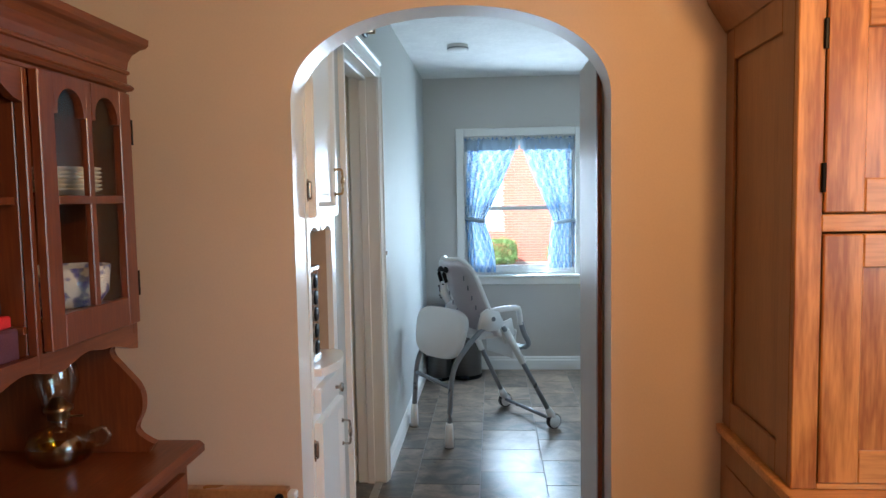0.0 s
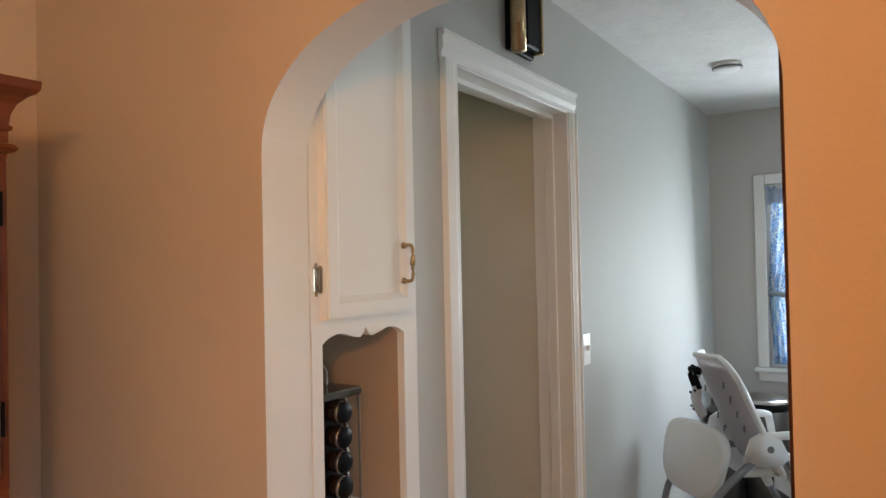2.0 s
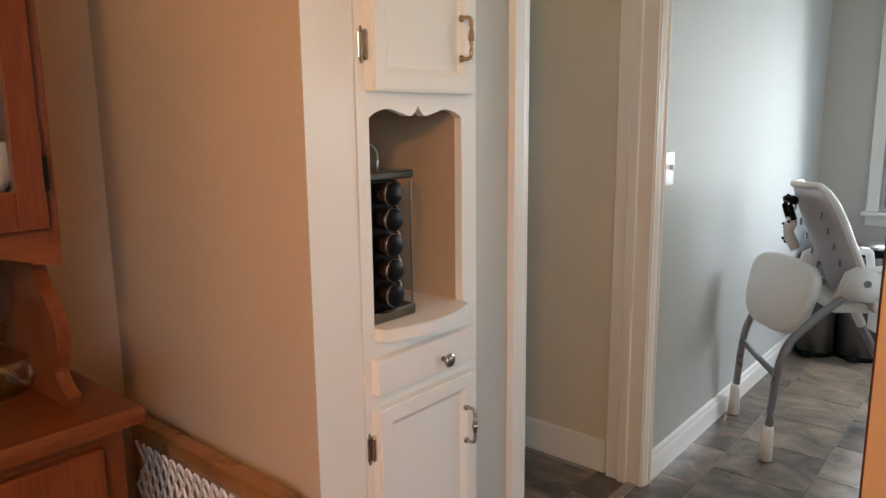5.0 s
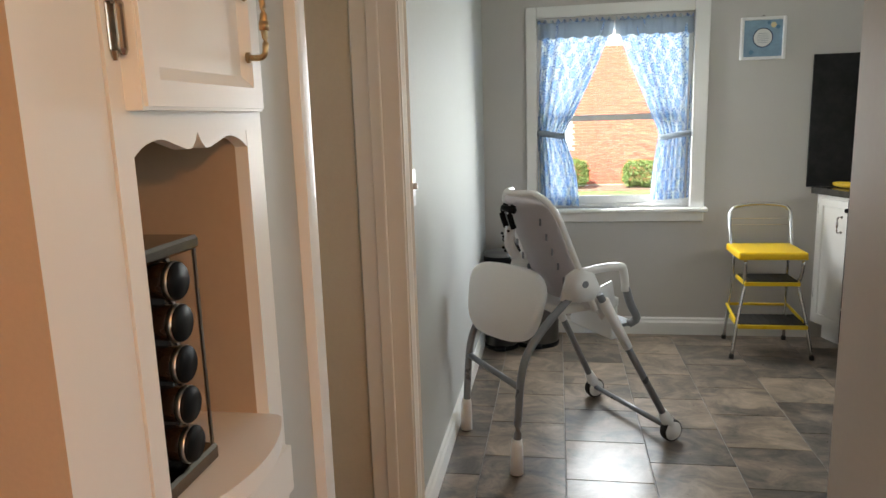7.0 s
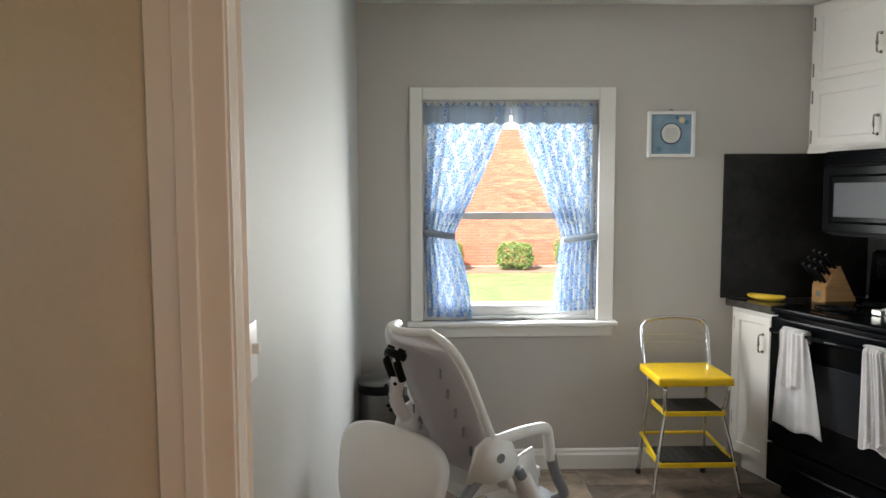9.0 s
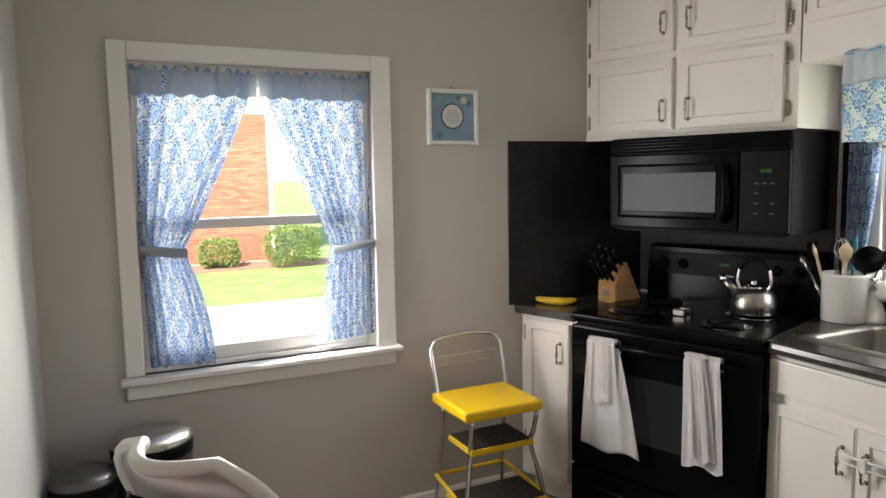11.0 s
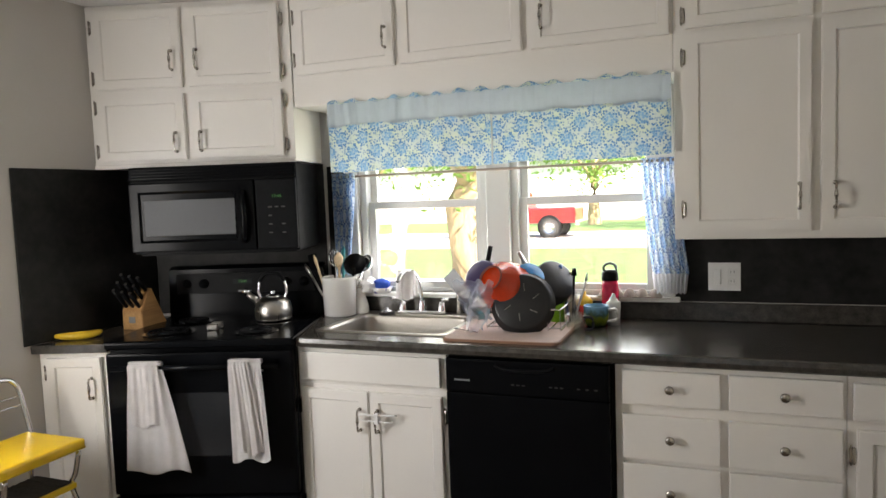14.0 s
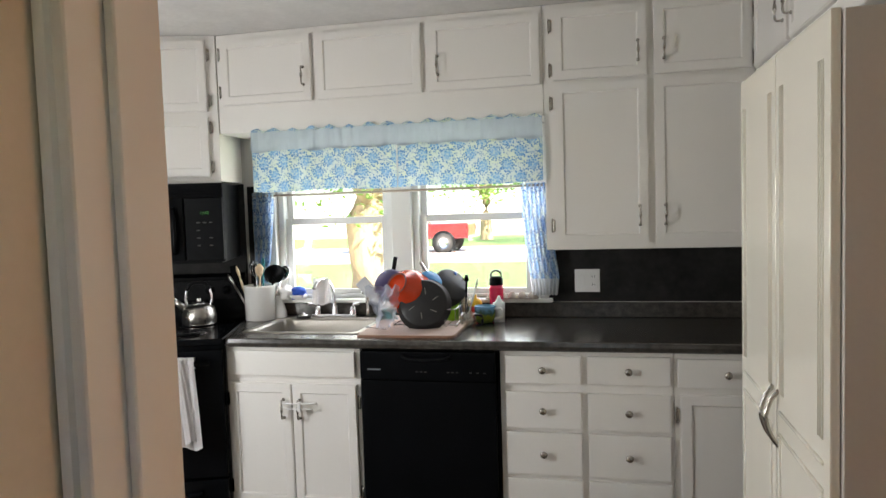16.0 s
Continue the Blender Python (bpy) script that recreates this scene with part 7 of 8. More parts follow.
part("stalk", sweep([tuple(bpts[0]), tuple(bpts[0] + Vector((-0.025, 0.018, 0.004)))], [0.005, 0.004], 6), material("banana_stalk", (0.16, 0.10, 0.03), 0.7), bn)

# ---- drying mat and dishes ----
mt = thing("drying_mat", pose(0, 0, 0), "pale pink drying mat with a brown rim", "drying mat")
for nm_, ins, z0_, z1_, m_ in (("rim", 0.0, CT + 0.0005, CT + 0.010, material("brown_rim", (0.25, 0.12, 0.07), 0.6)), ("pad", 0.007, CT + 0.003, CT + 0.0125, material("pale_pink_fabric", (0.60, 0.46, 0.41), 0.9, vary=0.08, scale=18, bump=0.4, grain=220))):
    bm = bmesh.new()
    lo = [bm.verts.new((x_, y_, z0_)) for x_, y_, _ in rounded(1.80 + ins, 2.365 - ins, 3.80 + ins, 4.262 - ins, 0.035, 0)]
    hi = [bm.verts.new((v_.co.x, v_.co.y, z1_)) for v_ in lo]
    bm.faces.new(lo)
    bm.faces.new(hi[::-1])
    for i in range(len(lo)):
        j = (i + 1) % len(lo)
        bm.faces.new((lo[i], lo[j], hi[j], hi[i]))
    part(nm_, bm, m_, mt)
MT = CT + 0.013
PANM = material("dark_nonstick", (0.020, 0.020, 0.021), 0.38, 0.2, vary=0.25, scale=14, bump=0.08)


def facing(eye_dir, at, roll=0):
    """A pose whose local z points along eye_dir."""
    return Matrix.Translation(at) @ Vector(eye_dir).to_track_quat("Z", "Y").to_matrix().to_4x4() @ pose(0, 0, 0, 0, 0, roll)


# wire rack that holds it all
rk = thing("dish_rack", pose(2.13, 3.985, MT), "low chrome wire dish rack under the dishes", "dish rack")
for z_ in (0.012, 0.085):
    part("hoop", sweep([(-0.13, -0.15, z_), (0.15, -0.15, z_), (0.15, 0.15, z_), (-0.13, 0.15, z_)], 0.003, 6, close=True), CHROME, rk, "", True)
for k in range(7):
    y_ = -0.15 + 0.05 * k
    part("wire", sweep([(-0.13, y_, 0.085), (-0.13, y_, 0.003), (0.15, y_, 0.003), (0.15, y_, 0.085)], 0.002, 6), CHROME, rk)
pan = thing("frying_pan", facing((-0.93, -0.12, 0.36), (1.980, 3.982, MT + 0.118)), "dark non-stick frying pan propped upside down", "frying pan")
part("pan", lathe([(0, 0.0), (0.104, 0.0), (0.114, -0.006), (0.127, -0.045), (0.130, -0.046), (0.128, -0.052), (0.110, -0.014), (0, -0.010)], 40), PANM, pan, "", True)
for k in range(6):
    a = 2 * math.pi * k / 6 + 0.3
    part("scratch", sweep([(0.045 * math.cos(a), 0.045 * math.sin(a), 0.0002), (0.075 * math.cos(a + 0.15), 0.075 * math.sin(a + 0.15), 0.0002)], 0.0016, 6), STEEL, pan, "bright star-pattern mark")
part("handle", sweep(arc([(-0.125, 0.02, -0.045), (-0.16, 0.03, -0.05), (-0.22, 0.04, -0.035)], 5), 0.010, 8, rz=0.6), BLACKM, pan, "", True)
rp = thing("mixing_bowl", facing((-0.80, 0.36, 0.48), (1.99, 4.108, MT + 0.208)) @ Matrix.Scale(1.18, 4), "orange-red glazed bowl lying on its side", "bowl")
ORED = material("orange_red_enamel", (0.62, 0.05, 0.012), 0.22, vary=0.08, scale=8, bump=0.0)
part("bowl", lathe([(0, 0.0), (0.045, 0.0), (0.046, -0.008), (0.078, -0.035), (0.097, -0.09), (0.094, -0.09), (0.074, -0.04), (0, -0.014)], 36), ORED, rp, "", True)
part("foot_ring", lathe([(0.040, -0.002), (0.048, 0.004), (0.046, 0.008), (0.040, 0.004)], 32), material("dark_foot", (0.20, 0.05, 0.03), 0.6), rp, "", True)
sa = thing("saucepan", facing((-0.55, -0.62, 0.55), (2.19, 3.885, MT + 0.185)), "black non-stick saucepan upside down on the rack", "saucepan")
part("pot", lathe([(0, 0.0), (0.082, 0.0), (0.09, -0.006), (0.094, -0.095), (0.098, -0.097), (0.094, -0.10), (0.086, -0.012), (0, -0.008)], 36), PANM, sa, "", True)
part("handle", sweep(arc([(-0.06, 0.07, -0.06), (-0.085, 0.105, -0.05), (-0.12, 0.15, -0.02)], 5), 0.011, 8, rz=0.6), STEEL, sa, "steel handle", True)
PURP = material("dark_purple_plastic", (0.035, 0.025, 0.09), 0.35)
pu = thing("plastic_pan", facing((-0.8, 0.3, 0.45), (2.215, 4.235, MT + 0.190)), "dark purple pan with black handle behind the bowl", "pan")
part("pan", lathe([(0, 0), (0.07, 0), (0.078, -0.005), (0.086, -0.04), (0.083, -0.04), (0.07, -0.01), (0, -0.008)], 30), PURP, pu, "", True)
part("handle", sweep([(0.0, 0.085, -0.03), (0.0, 0.15, -0.02)], 0.011, 8), BLACKM, pu, "", True)
tu = thing("turner", pose(2.03, 4.23, MT + 0.16, 0, 0, 0), "pale grey plastic turner leaning out of the rack", "turner")
part("blade", box(-0.004, 0.004, -0.032, 0.032, 0.0, 0.085, 0.003), material("pale_grey_plastic", (0.50, 0.52, 0.55), 0.4), tu, "", False, pose(0, 0.02, 0, -42, 0, 0))
part("handle", sweep([(0, 0.02, 0), (0.02, -0.10, -0.13)], 0.007, 8), material("pale_grey_handle", (0.45, 0.47, 0.5), 0.4), tu)
wp = thing("chopping_sheet", facing((-0.85, 0.2, 0.3), (2.20, 4.20, MT + 0.13)), "white plastic board behind the bowl", "board")
part("board", box(-0.06, 0.06, -0.075, 0.075, -0.004, 0.0, 0.002), PLASTIC, wp)
bg_ = thing("plastic_bag", pose(1.945, 4.19, MT), "clear crumpled plastic bag drying on the rack", "plastic bag")
BAG = film("clear_plastic", (0.62, 0.68, 0.82), 0.36)
part("film", sheet(lambda u, v: (0.03 * math.sin(7 * u + 4 * v) - 0.01 + 0.03 * noise.noise(Vector((u * 5, v * 5, 1))), -0.085 + 0.17 * u * (0.45 + 0.55 * v) + 0.055 * (1 - v) - 0.03 + 0.02 * noise.noise(Vector((u * 4, v * 6, 3))), 0.005 + 0.200 * v + 0.02 * noise.noise(Vector((u * 6, v * 3, 5)))), 26, 26), BAG, bg_, "", False)
tl = thing("teal_cup", pose(2.235, 4.225, MT), "teal and white plastic cup on the mat", "cup")
part("cup", lathe([(0, 0), (0.026, 0), (0.032, 0.09), (0.030, 0.09), (0.024, 0.004), (0, 0.004)], 22), TEAL, tl, "", True)
bl = thing("lid", facing((-0.6, -0.5, 0.6), (2.075, 3.965, MT + 0.215)), "bright blue plastic lid behind the frying pan", "lid")
part("disc", lathe([(0, 0), (0.055, 0), (0.058, -0.004), (0.058, -0.010), (0, -0.008)], 28), material("bright_blue_plastic", (0.02, 0.25, 0.60), 0.35), bl, "", True)
cad = thing("cutlery_caddy", pose(2.235, 3.84, MT), "clear glass jar with upright cutlery", "cutlery jar")
part("jar", lathe([(0, 0), (0.040, 0), (0.042, 0.115), (0.040, 0.115), (0.038, 0.004), (0, 0.004)], 26), OILGLASS, cad, "", True)
for k, (dx, dy, tx, ty, h_, m_, nm_, lab) in enumerate(((0.01, 0.01, 0.0, 0.03, 0.20, material("blue_brush", (0.02, 0.09, 0.30), 0.5), "bottle_brush", "blue bottle brush in the jar"), (-0.01, -0.01, -0.01, -0.012, 0.19, BLACKM, "knife", "black-handled knife in the jar"), (0.0, 0.0, 0.02, 0.0, 0.17, BONE, "wooden_spoon", "wooden spoon in the jar"), (0.015, -0.015, 0.0, -0.05, 0.165, PLASTIC, "straw", "white straw leaning in the jar"))):
    ut = thing(nm_, pose(2.235 + dx, 3.84 + dy, MT + 0.006), lab, "cutlery", "cutlery in the jar")
    part("shaft", sweep([(0, 0, 0), (tx, ty, h_)], [0.0045, 0.0055], 8), m_, ut, "", True)
    part("tip", sweep([(tx, ty, h_), (tx * 1.1, ty * 1.1, h_ + 0.03)], [0.012 if k < 2 else 0.006, 0.008 if k < 2 else 0.004], 10), m_, ut, "", True)
GRN = glass_mat("green_plastic", (0.35, 0.85, 0.08), 0.12)
gc = thing("green_cup", pose(2.225, 3.895, MT), "lime green translucent plastic cup", "cup")
part("cup", lathe([(0, 0), (0.030, 0), (0.036, 0.15), (0.034, 0.15), (0.028, 0.004), (0, 0.004)], 24), material("lime_plastic", (0.25, 0.62, 0.03), 0.3), gc, "", True)
mc = thing("measuring_cup", pose(2.09, 3.79, CT), "small glass measuring cup with black handle", "measuring cup")
part("cup", lathe([(0, 0), (0.036, 0), (0.040, 0.07), (0.038, 0.07), (0.034, 0.004), (0, 0.004)], 24), OILGLASS, mc, "", True)
part("handle", sweep(arc([(-0.02, -0.036, 0.062), (-0.035, -0.07, 0.06), (-0.035, -0.07, 0.02), (-0.02, -0.038, 0.012)], 5), 0.0055, 8), BLACKM, mc, "black wire handle", True)
mg = thing("mug", pose(2.205, 3.728, CT), "painted mug with blue sky and green field", "mug")
MUGM = bpy.data.materials.new("painted_mug")
MUGM.use_nodes = True
mn, ml = MUGM.node_tree.nodes, MUGM.node_tree.links
tc_, sx_, rp_, nz_ = mn.new("ShaderNodeTexCoord"), mn.new("ShaderNodeSeparateXYZ"), mn.new("ShaderNodeValToRGB"), mn.new("ShaderNodeTexNoise")
nz_.inputs["Scale"].default_value = 45
ml.new(tc_.outputs["Object"], sx_.inputs[0])
ml.new(tc_.outputs["Object"], nz_.inputs["Vector"])
ad_ = mn.new("ShaderNodeMath")
ad_.operation = "MULTIPLY_ADD"
ad_.inputs[1].default_value = 0.05
ml.new(nz_.outputs["Fac"], ad_.inputs[0])
ml.new(sx_.outputs["Z"], ad_.inputs[2])
mr_ = mn.new("ShaderNodeMapRange")
mr_.inputs["From Min"].default_value, mr_.inputs["From Max"].default_value = 0.02, 0.12
ml.new(ad_.outputs[0], mr_.inputs["Value"])
ml.new(mr_.outputs[0], rp_.inputs["Fac"])
rp_.color_ramp.elements[0].color, rp_.color_ramp.elements[0].position = (0.02, 0.05, 0.03, 1), 0.05
rp_.color_ramp.elements[1].color, rp_.color_ramp.elements[1].position = (0.12, 0.32, 0.50, 1), 0.85
el = rp_.color_ramp.elements.new(0.42)
el.color = (0.22, 0.28, 0.02, 1)
el = rp_.color_ramp.elements.new(0.60)
el.color = (0.05, 0.12, 0.10, 1)
ml.new(rp_.outputs["Color"], mn["Principled BSDF"].inputs["Base Color"])
mn["Principled BSDF"].inputs["Roughness"].default_value = 0.15
part("cup", lathe([(0, 0), (0.036, 0), (0.046, 0.012), (0.052, 0.05), (0.052, 0.086), (0.049, 0.088), (0.048, 0.05), (0.034, 0.006), (0, 0.006)], 32), MUGM, mg, "", True)
part("handle", sweep(arc([(-0.008, -0.050, 0.072), (-0.012, -0.084, 0.072), (-0.012, -0.088, 0.035), (-0.008, -0.046, 0.022)], 5), 0.0062, 10), CERAMIC, mg, "white handle", True)
wb = thing("water_bottle", pose(2.345, 3.690, CT), "pink-red sports bottle with black flip lid", "water bottle")
part("body", lathe([(0, 0), (0.034, 0), (0.036, 0.01), (0.036, 0.155), (0.033, 0.175), (0, 0.176)], 26), material("pink_red_plastic", (0.66, 0.015, 0.07), 0.2), wb, "", True)
part("lid", lathe([(0.035, 0.174), (0.036, 0.18), (0.035, 0.205), (0.024, 0.218), (0, 0.219)], 26), BLACKM, wb, "black lid", True)
part("carry_loop", sweep(arc([(0, -0.026, 0.205), (0, -0.024, 0.235), (0, 0, 0.247), (0, 0.024, 0.235), (0, 0.026, 0.205)], 5), 0.006, 8), GREYPL, wb, "", True)
ty_ = thing("sippy_cup", pose(2.335, 3.80, CT), "yellow and red toddler cup", "cup")
part("cup", lathe([(0, 0), (0.030, 0), (0.034, 0.07), (0, 0.071)], 22), material("red_plastic", (0.62, 0.02, 0.015), 0.3), ty_, "", True)
part("lid", lathe([(0.036, 0.068), (0.036, 0.085), (0.026, 0.10), (0.010, 0.108), (0.009, 0.125), (0, 0.126)], 22), material("yellow_plastic", (0.75, 0.45, 0.02), 0.3), ty_, "yellow lid", True)
bb_ = thing("baby_bottle", pose(2.255, 3.665, CT), "small white baby bottle with a teat", "baby bottle")
part("bottle", lathe([(0, 0), (0.026, 0), (0.028, 0.06), (0.029, 0.075), (0.029, 0.095), (0.020, 0.10), (0.009, 0.118), (0.005, 0.13), (0, 0.131)], 22), PLASTIC, bb_, "", True)
fk = thing("fork", pose(1.93, 4.20, MT + 0.002, 0, 0, 65), "dark fork lying on the drying mat", "fork")
part("fork", sweep([(-0.06, 0, 0.003), (0.03, 0, 0.005), (0.06, 0, 0.006)], [0.004, 0.003, 0.011], 8, rz=0.3), BLACKM, fk, "", True)
eg = thing("egg_tray", pose(EAST - 0.012, 3.62, EZ0), "grey moulded pulp tray on the window sill", "egg tray")
for k in range(5):
    part("cup", lathe([(0.028, 0.0), (0.026, 0.012), (0.012, 0.034), (0.008, 0.036), (0, 0.036)], 12, cx=-0.02, cy=-0.11 + 0.052 * k), material("grey_pulp", (0.38, 0.33, 0.29), 0.95, bump=0.4), eg, "", True)
part("strip", box(-0.045, 0.006, -0.14, 0.13, 0.0, 0.006, 0.002), material("grey_pulp_strip", (0.38, 0.33, 0.29), 0.95, bump=0.4), eg)

# ---- outdoors ----
GZ = -0.45
GRASS = material("mown_grass", (0.115, 0.215, 0.052), 0.9, vary=0.35, scale=2.5, bump=0.5, grain=60)
CONC = material("pale_concrete", (0.50, 0.48, 0.45), 0.85, vary=0.06, scale=2, bump=0.2)
ROADM = material("grey_asphalt", (0.20, 0.20, 0.205), 0.9, vary=0.1, scale=3, bump=0.3)
MULCH = material("brown_mulch", (0.17, 0.11, 0.075), 0.95, vary=0.4, scale=12, bump=0.6)
BRICK = material("red_brick", (0.36, 0.095, 0.055), 0.85, vary=0.25, scale=14, bump=0.3, rand=0.35)
MORTAR = material("pale_mortar", (0.60, 0.54, 0.47), 0.95, vary=0.1, scale=20)
BARK = material("ridged_bark", (0.36, 0.265, 0.15), 0.95, vary=0.25, scale=9, bump=1.0, grain=30, stretch=(1, 1, 0.2))
LEAF = sheer("fresh_leaf", (0.20, 0.34, 0.075), 0.5)
SHRUB = sheer("shrub_leaf", (0.13, 0.20, 0.055), 0.4)
SIDING = material("white_siding", (0.72, 0.72, 0.70), 0.6, vary=0.04, scale=3)
structure("ground", box(-400, 400, -400, 500, GZ - 0.3, GZ), GRASS, "green mown lawn round the house", "ground")
structure("driveway", box(-8, 14, 6.6, 14.3, GZ - 0.2, GZ + 0.02), CONC, "sunlit pale concrete driveway", "driveway")
structure("road", box(22.5, 31.5, -60, 80, GZ - 0.2, GZ + 0.015), CONC, "sunlit pale street", "road")
structure("flower_bed", box(-8, 4.6, 18.6, 19.9, GZ - 0.2, GZ + 0.03), MULCH, "brown mulched bed below the brick house", "flower bed")
structure("foundation", box(-2.5, EAST + 0.13, BACK - 4.0, NORTH + 0.17, GZ - 0.2, -0.121), CONC, "concrete foundation of the house", "foundation")


def leaf_cloud(n_, rx, ry, rz_, size, seed, hollow=0.55, clipped=False):
    rnd = random.Random(seed)
    bm_ = bmesh.new()
    for _ in range(n_):
        a, c_ = rnd.uniform(0, 2 * math.pi), rnd.uniform(-1, 1)
        s_ = math.sqrt(1 - c_ * c_)
        d_ = Vector((s_ * math.cos(a), s_ * math.sin(a), c_))
        q = (hollow + (1 - hollow) * rnd.random()) * (0.80 + (0.16 if clipped else 0.35) * noise.noise(d_ * 2.2 + Vector((seed, 0, 0))))
        if clipped:  # hedge shears leave flat sides and rounded corners
            q *= (d_.x ** 4 + d_.y ** 4 + d_.z ** 4) ** -0.25
        p_ = Vector((d_.x * rx * q, d_.y * ry * q, d_.z * rz_ * q))
        e_ = Euler((rnd.uniform(-1.2, 1.2), rnd.uniform(-1.2, 1.2), rnd.uniform(0, 6.3))).to_matrix()
        w_ = size * rnd.uniform(0.6, 1.3)
        vs_ = [bm_.verts.new(p_ + e_ @ Vector(k)) for k in ((0, -w_, 0), (w_ * 0.45, 0, w_ * 0.12), (0, w_, 0), (-w_ * 0.45, 0, w_ * 0.12))]
        bm_.faces.new(vs_)
    return bm_


def tree(x, y, r, h, crown, label, seed, n_=2200):
    t_ = thing("tree", pose(x, y, GZ), label, "tree")
    rnd = random.Random(seed)
    pts = [(0.02 * rnd.uniform(-1, 1) * k, 0.02 * rnd.uniform(-1, 1) * k, h * k / 6) for k in range(7)]
    tr = part("trunk", sweep([(0, 0, -0.2)] + pts, [r * 1.5] + [r * (1.25 - 0.12 * k) for k in range(7)], 14), BARK, t_, "ridged brown trunk", True)
    for k in range(6):
        a = k * 1.05 + seed
        z_ = h * (0.55 + 0.07 * k)
        part("limb", sweep(arc([(0, 0, z_), (0.9 * math.cos(a), 0.9 * math.sin(a), z_ + 0.8), (2.0 * math.cos(a), 2.0 * math.sin(a), z_ + 1.6)], 4), [0.12] * 4 + [0.07] * 4 + [0.03], 8), BARK, tr, "", True)
    c_ = part("crown", leaf_cloud(n_, crown, crown, crown * 0.75, 0.055 if x < 12 else 0.17, seed), LEAF, t_, "airy light green crown", m=Matrix.Translation((0, 0, h * 1.12)))
    c_["kind"] = "stuff"
    return t_


tree(8.2, 6.30, 0.36, 3.6, 3.2, "tall street tree with ridged trunk and light leaves", 3, 15000)
tree(34, 2.5, 0.3, 4.5, 4.6, "large leafy tree across the street", 7)
tree(38, 9.5, 0.3, 4.2, 4.4, "large leafy tree across the street", 9)
tree(36, 22, 0.3, 5, 4.8, "large leafy tree across the street", 11)
for x_, y_, r_, sd_ in ((3.45, 18.75, 0.62, 1), (1.95, 19.2, 0.45, 2), (0.2, 19.2, 0.5, 4), (-2.0, 19.2, 0.55, 5)):
    s_ = thing("shrub", pose(x_, y_, GZ), "clipped boxy green shrub in the mulch bed", "shrub", "shrubs by the brick house")
    part("stem", sweep([(0, 0, 0), (0, 0, r_ * 0.6)], 0.03, 8), BARK, s_)
    c_ = part("foliage", leaf_cloud(4200, r_ * 1.2, r_ * 0.95, r_ * 0.85, 0.034, sd_, 0.78, True), SHRUB, s_, m=Matrix.Translation((0, 0, r_ * 0.8)))
    c_["kind"] = "stuff"

# brick house
bh = thing("brick_house", pose(0, 0, 0), "red brick neighbouring house with gabled roof", "house")
HX1, HYF, HH = 3.25, 20.0, 3.9
part("wall", box(-9, HX1 - 0.02, HYF + 0.02, HYF + 8, GZ - 0.1, HH), MORTAR, bh)
part("roof", extrude_poly([(HYF - 0.4, HH - 0.05), (HYF + 4, HH + 2.4), (HYF + 8.4, HH - 0.05), (HYF + 8.4, HH + 0.1), (HYF + 4, HH + 2.6), (HYF - 0.4, HH + 0.1)], 12.6, "x", -9.2), ROADM, bh, "grey shingle roof")
wn_ = part("window", box(-0.9, 0.3, HYF - 0.01, HYF + 0.03, 0.5, 1.9), TRIM, bh, "white framed window")
part("pane", box(-0.82, 0.22, HYF - 0.014, HYF - 0.011, 0.58, 1.82), PALEGLASS, wn_)
dp_ = part("downpipe", box(HX1 + 0.005, HX1 + 0.085, HYF - 0.075, HYF - 0.004, GZ + 0.12, HH - 0.1, 0.012), TRIM, bh, "white square downpipe")
for z_ in (0.3, 2.0):
    part("bracket", box(HX1 - 0.025, HX1 + 0.09, HYF - 0.079, HYF + 0.001, z_, z_ + 0.03), TRIM, dp_)
# pickup truck
RED = material("red_car_paint", (0.17, 0.006, 0.010), 0.2, vary=0.05, scale=4, bump=0.0, coat=0.6)
tk = thing("pickup_truck", pose(28.3, 8.55, GZ + 0.02), "parked red pickup truck", "pickup truck")
part("bed", box(-0.95, 0.95, 0.0, 1.95, 0.58, 1.22, 0.06, seg=2), RED, tk)
part("cab", extrude_poly([(1.95, 0.58), (3.9, 0.58), (3.9, 1.20), (3.75, 1.24), (3.3, 1.82), (2.2, 1.84), (1.97, 1.22)], 1.86, "x", -0.93, 0.05), RED, tk)
part("hood", box(-0.92, 0.92, 3.88, 5.3, 0.58, 1.18, 0.10, seg=3), RED, tk)
for s in (-1, 1):
    part("side_window", extrude_poly([(2.25, 1.28), (3.5, 1.28), (3.22, 1.74), (2.3, 1.75)], 0.02, "x", s * 0.935 - 0.01), DARKGLASS, tk)
    part("tail_light", box(s * 0.90 - 0.06, s * 0.90 + 0.06, -0.015, 0.05, 0.80, 1.12, 0.02), material("tail_lamp_red", (0.5, 0.01, 0.01), 0.2), tk, "red tail light")
    for y_ in (1.05, 4.55):
        part("wheel_arch", lathe([(0.40, -0.02), (0.50, -0.02), (0.50, 0.02), (0.40, 0.02)], 28), BLACKM, tk, "", True, pose(s * 0.95, y_, 0.42, 0, 90, 0))
        w_ = part("wheel", lathe([(0.2, -0.12), (0.38, -0.12), (0.41, -0.09), (0.41, 0.09), (0.38, 0.12), (0.2, 0.12)], 30), RUBBER, tk, "black tyre", True, pose(s * 0.86, y_, 0.41, 0, 90, 0))
        part("rim", lathe([(0, s * 0.09), (0.08, s * 0.10), (0.22, s * 0.11), (0.26, s * 0.125)], 20), CHROME, w_, "bright alloy rim", True)
part("rear_bumper", box(-0.92, 0.92, -0.16, 0.02, 0.50, 0.66, 0.03, seg=2), CHROME, tk, "chrome rear bumper")
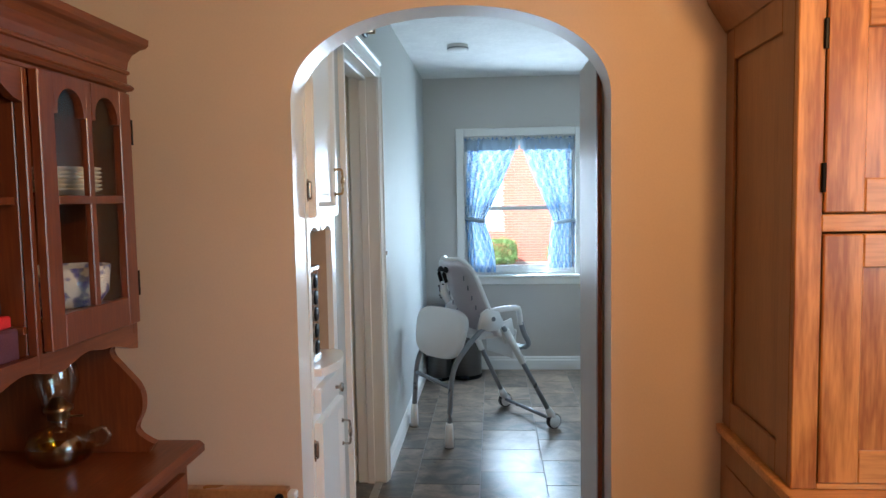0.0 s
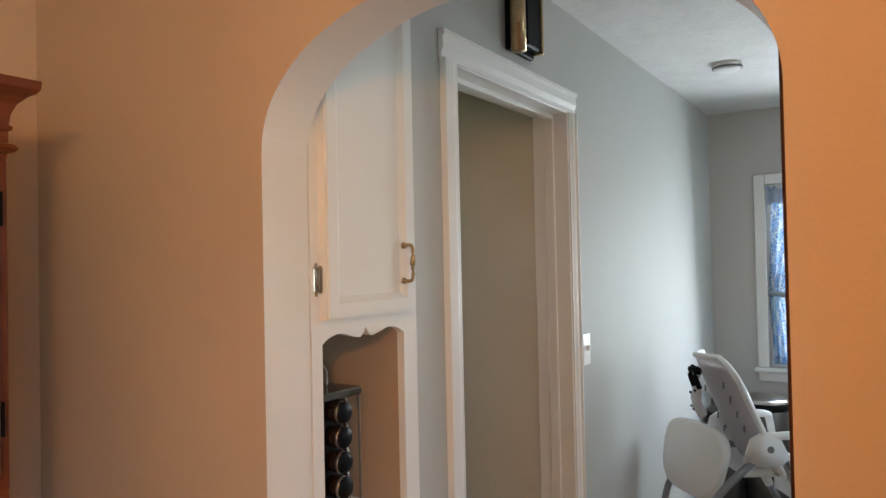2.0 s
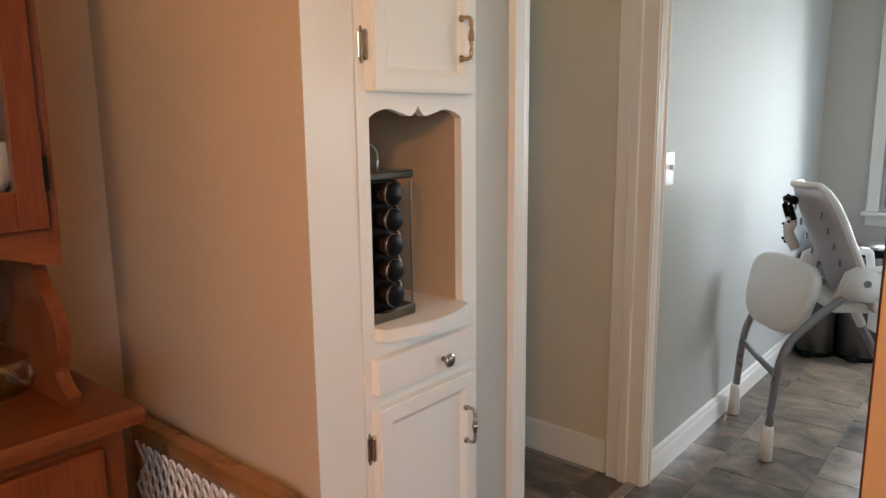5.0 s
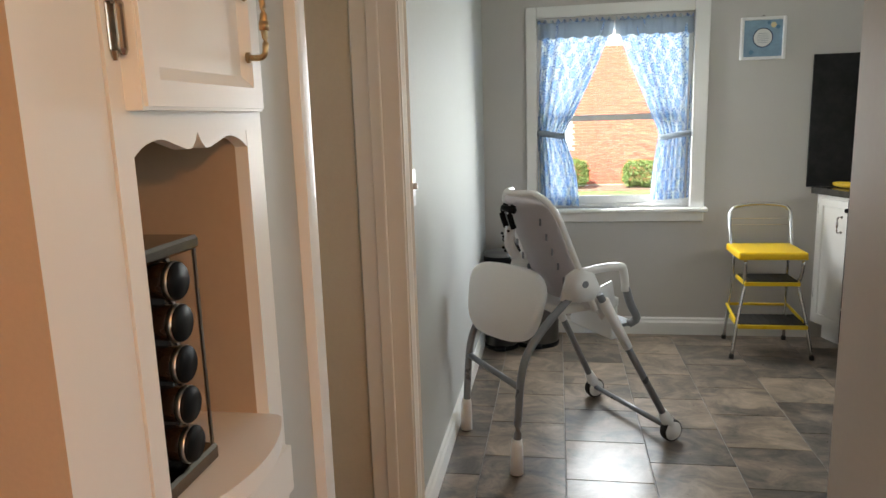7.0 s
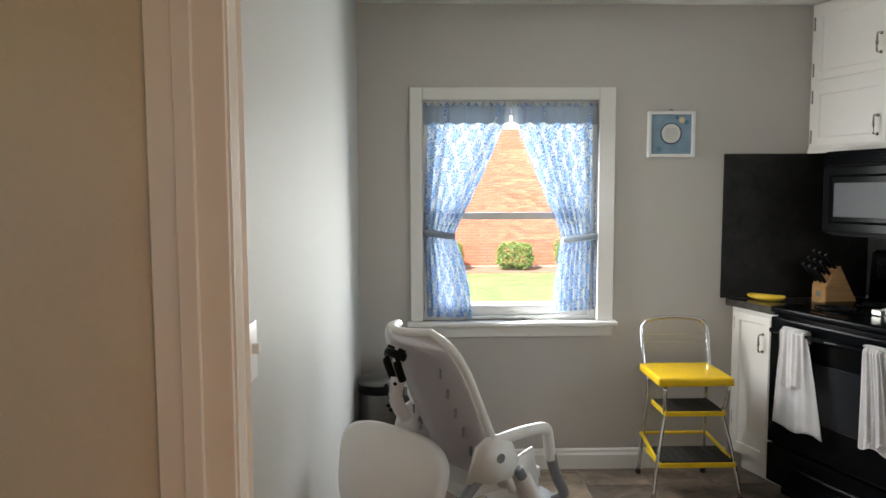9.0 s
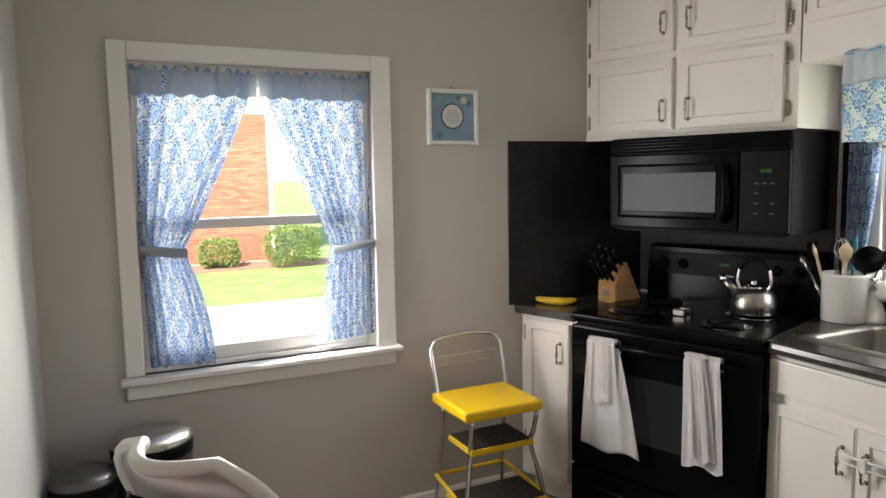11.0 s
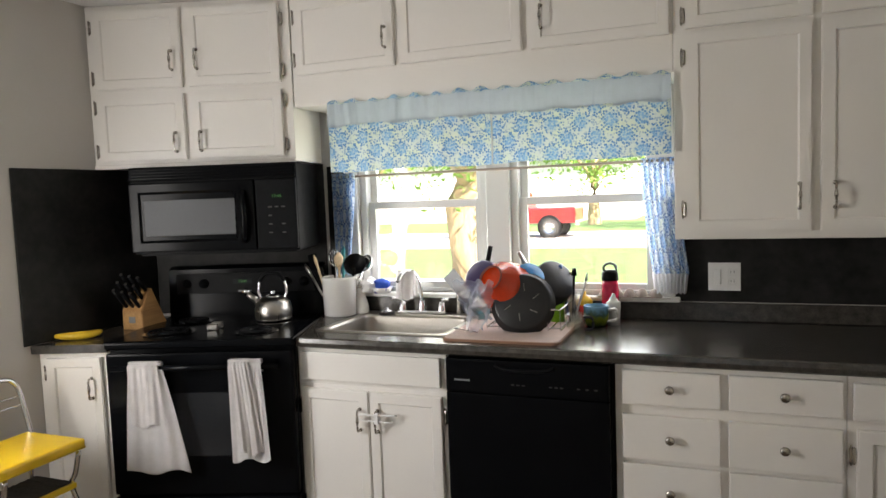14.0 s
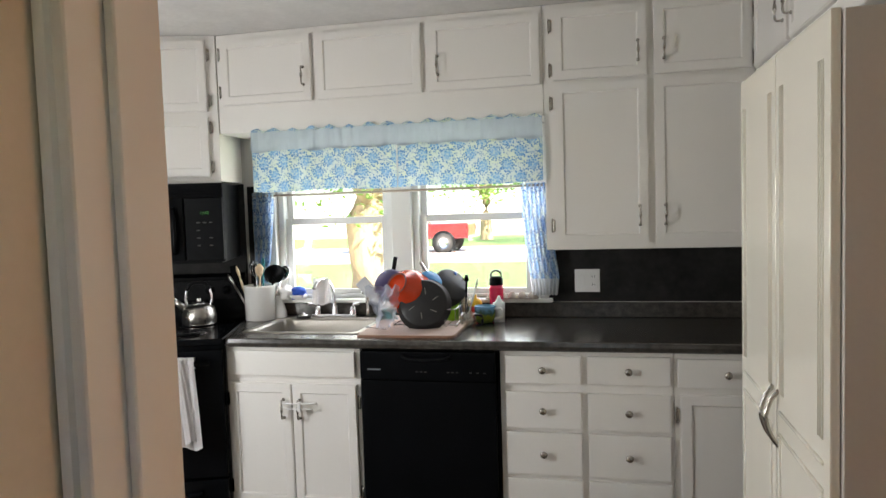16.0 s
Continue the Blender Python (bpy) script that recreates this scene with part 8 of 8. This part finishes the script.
# house across the street
ah = thing("white_house", pose(0, 0, 0), "pale sided house across the street", "house")
part("wall", box(44, 52, 8, 30, GZ, 3.4), SIDING, ah)
part("roof", extrude_poly([(43.4, 3.4), (48, 5.6), (52.6, 3.4)], 23, "y", 7.5), ROADM, ah, "grey roof")
for y_ in (11, 15, 19, 23):
    w_ = part("window", box(43.95, 44.0, y_, y_ + 1.2, 0.9, 2.3), TRIM, ah)
    part("pane", box(43.93, 43.948, y_ + 0.08, y_ + 1.12, 0.98, 2.22), PALEGLASS, w_)

# bricks of the neighbouring house: those in the window's stretch singly, the rest joined
brick_me = None
rest = bmesh.new()
row, z_ = 0, GZ + 0.05
while z_ < 3.0:
    x_ = -3.0 + (0.105 if row % 2 else 0.0)
    while x_ < HX1 - 0.03:
        w_ = min(0.20, HX1 - x_)
        if 1.45 < x_ and 0.02 < z_ < 2.45 and w_ > 0.19:
            if brick_me is None:
                b0 = box(0, 0.2, 0, 0.05, 0, 0.062)
                brick_me = bpy.data.meshes.new("brick")
                bmesh.ops.recalc_face_normals(b0, faces=b0.faces)
                b0.to_mesh(brick_me)
                b0.free()
                brick_me.materials.append(BRICK)
            o_ = new("brick", brick_me)
            o_.parent, o_.location = bh, (x_, HYF + 0.004 * ((row * 7 + int(x_ * 31)) % 3 - 1) * 0.5, z_)
        elif not (-0.95 < x_ + 0.1 < 0.35 and 0.45 < z_ < 1.95):
            box(x_, x_ + w_, HYF, HYF + 0.05, z_, z_ + 0.062, bm=rest)
        x_ += 0.21
    z_ += 0.073
    row += 1
rb = part("brickwork", rest, material("red_brick_far", (0.36, 0.095, 0.055), 0.85, vary=0.35, scale=7, bump=0.3), bh, "weathered red brick courses")
rb["kind"] = "stuff"

# kitchen floor tiles
fl = bpy.data.objects["floor"]
T = 0.328
tile_me = None
cols = range(-6, 10)
for ci in cols:
    x0_ = -0.032 + ci * T
    y0_ = 4.590 + (0.0 if ci % 2 else T / 2) - 12 * T
    for k in range(24):
        y_ = y0_ + k * T
        if y_ + T < BACK - 0.05 or y_ > NORTH - 0.02 or x0_ > EAST - 0.02:
            continue
        if x0_ + T < WEST and not (2.75 < y_ + T / 2 < 3.75):
            continue
        if tile_me is None:
            b0 = box(0.0015, T - 0.0015, 0.0015, T - 0.0015, -0.004, 0.0, 0.0012)
            tile_me = bpy.data.meshes.new("tile")
            bmesh.ops.recalc_face_normals(b0, faces=b0.faces)
            b0.to_mesh(tile_me)
            b0.free()
            tile_me.materials.append(SLATE)
        o_ = new("tile", tile_me)
        o_.parent, o_.location = fl, (x0_, y_, 0)
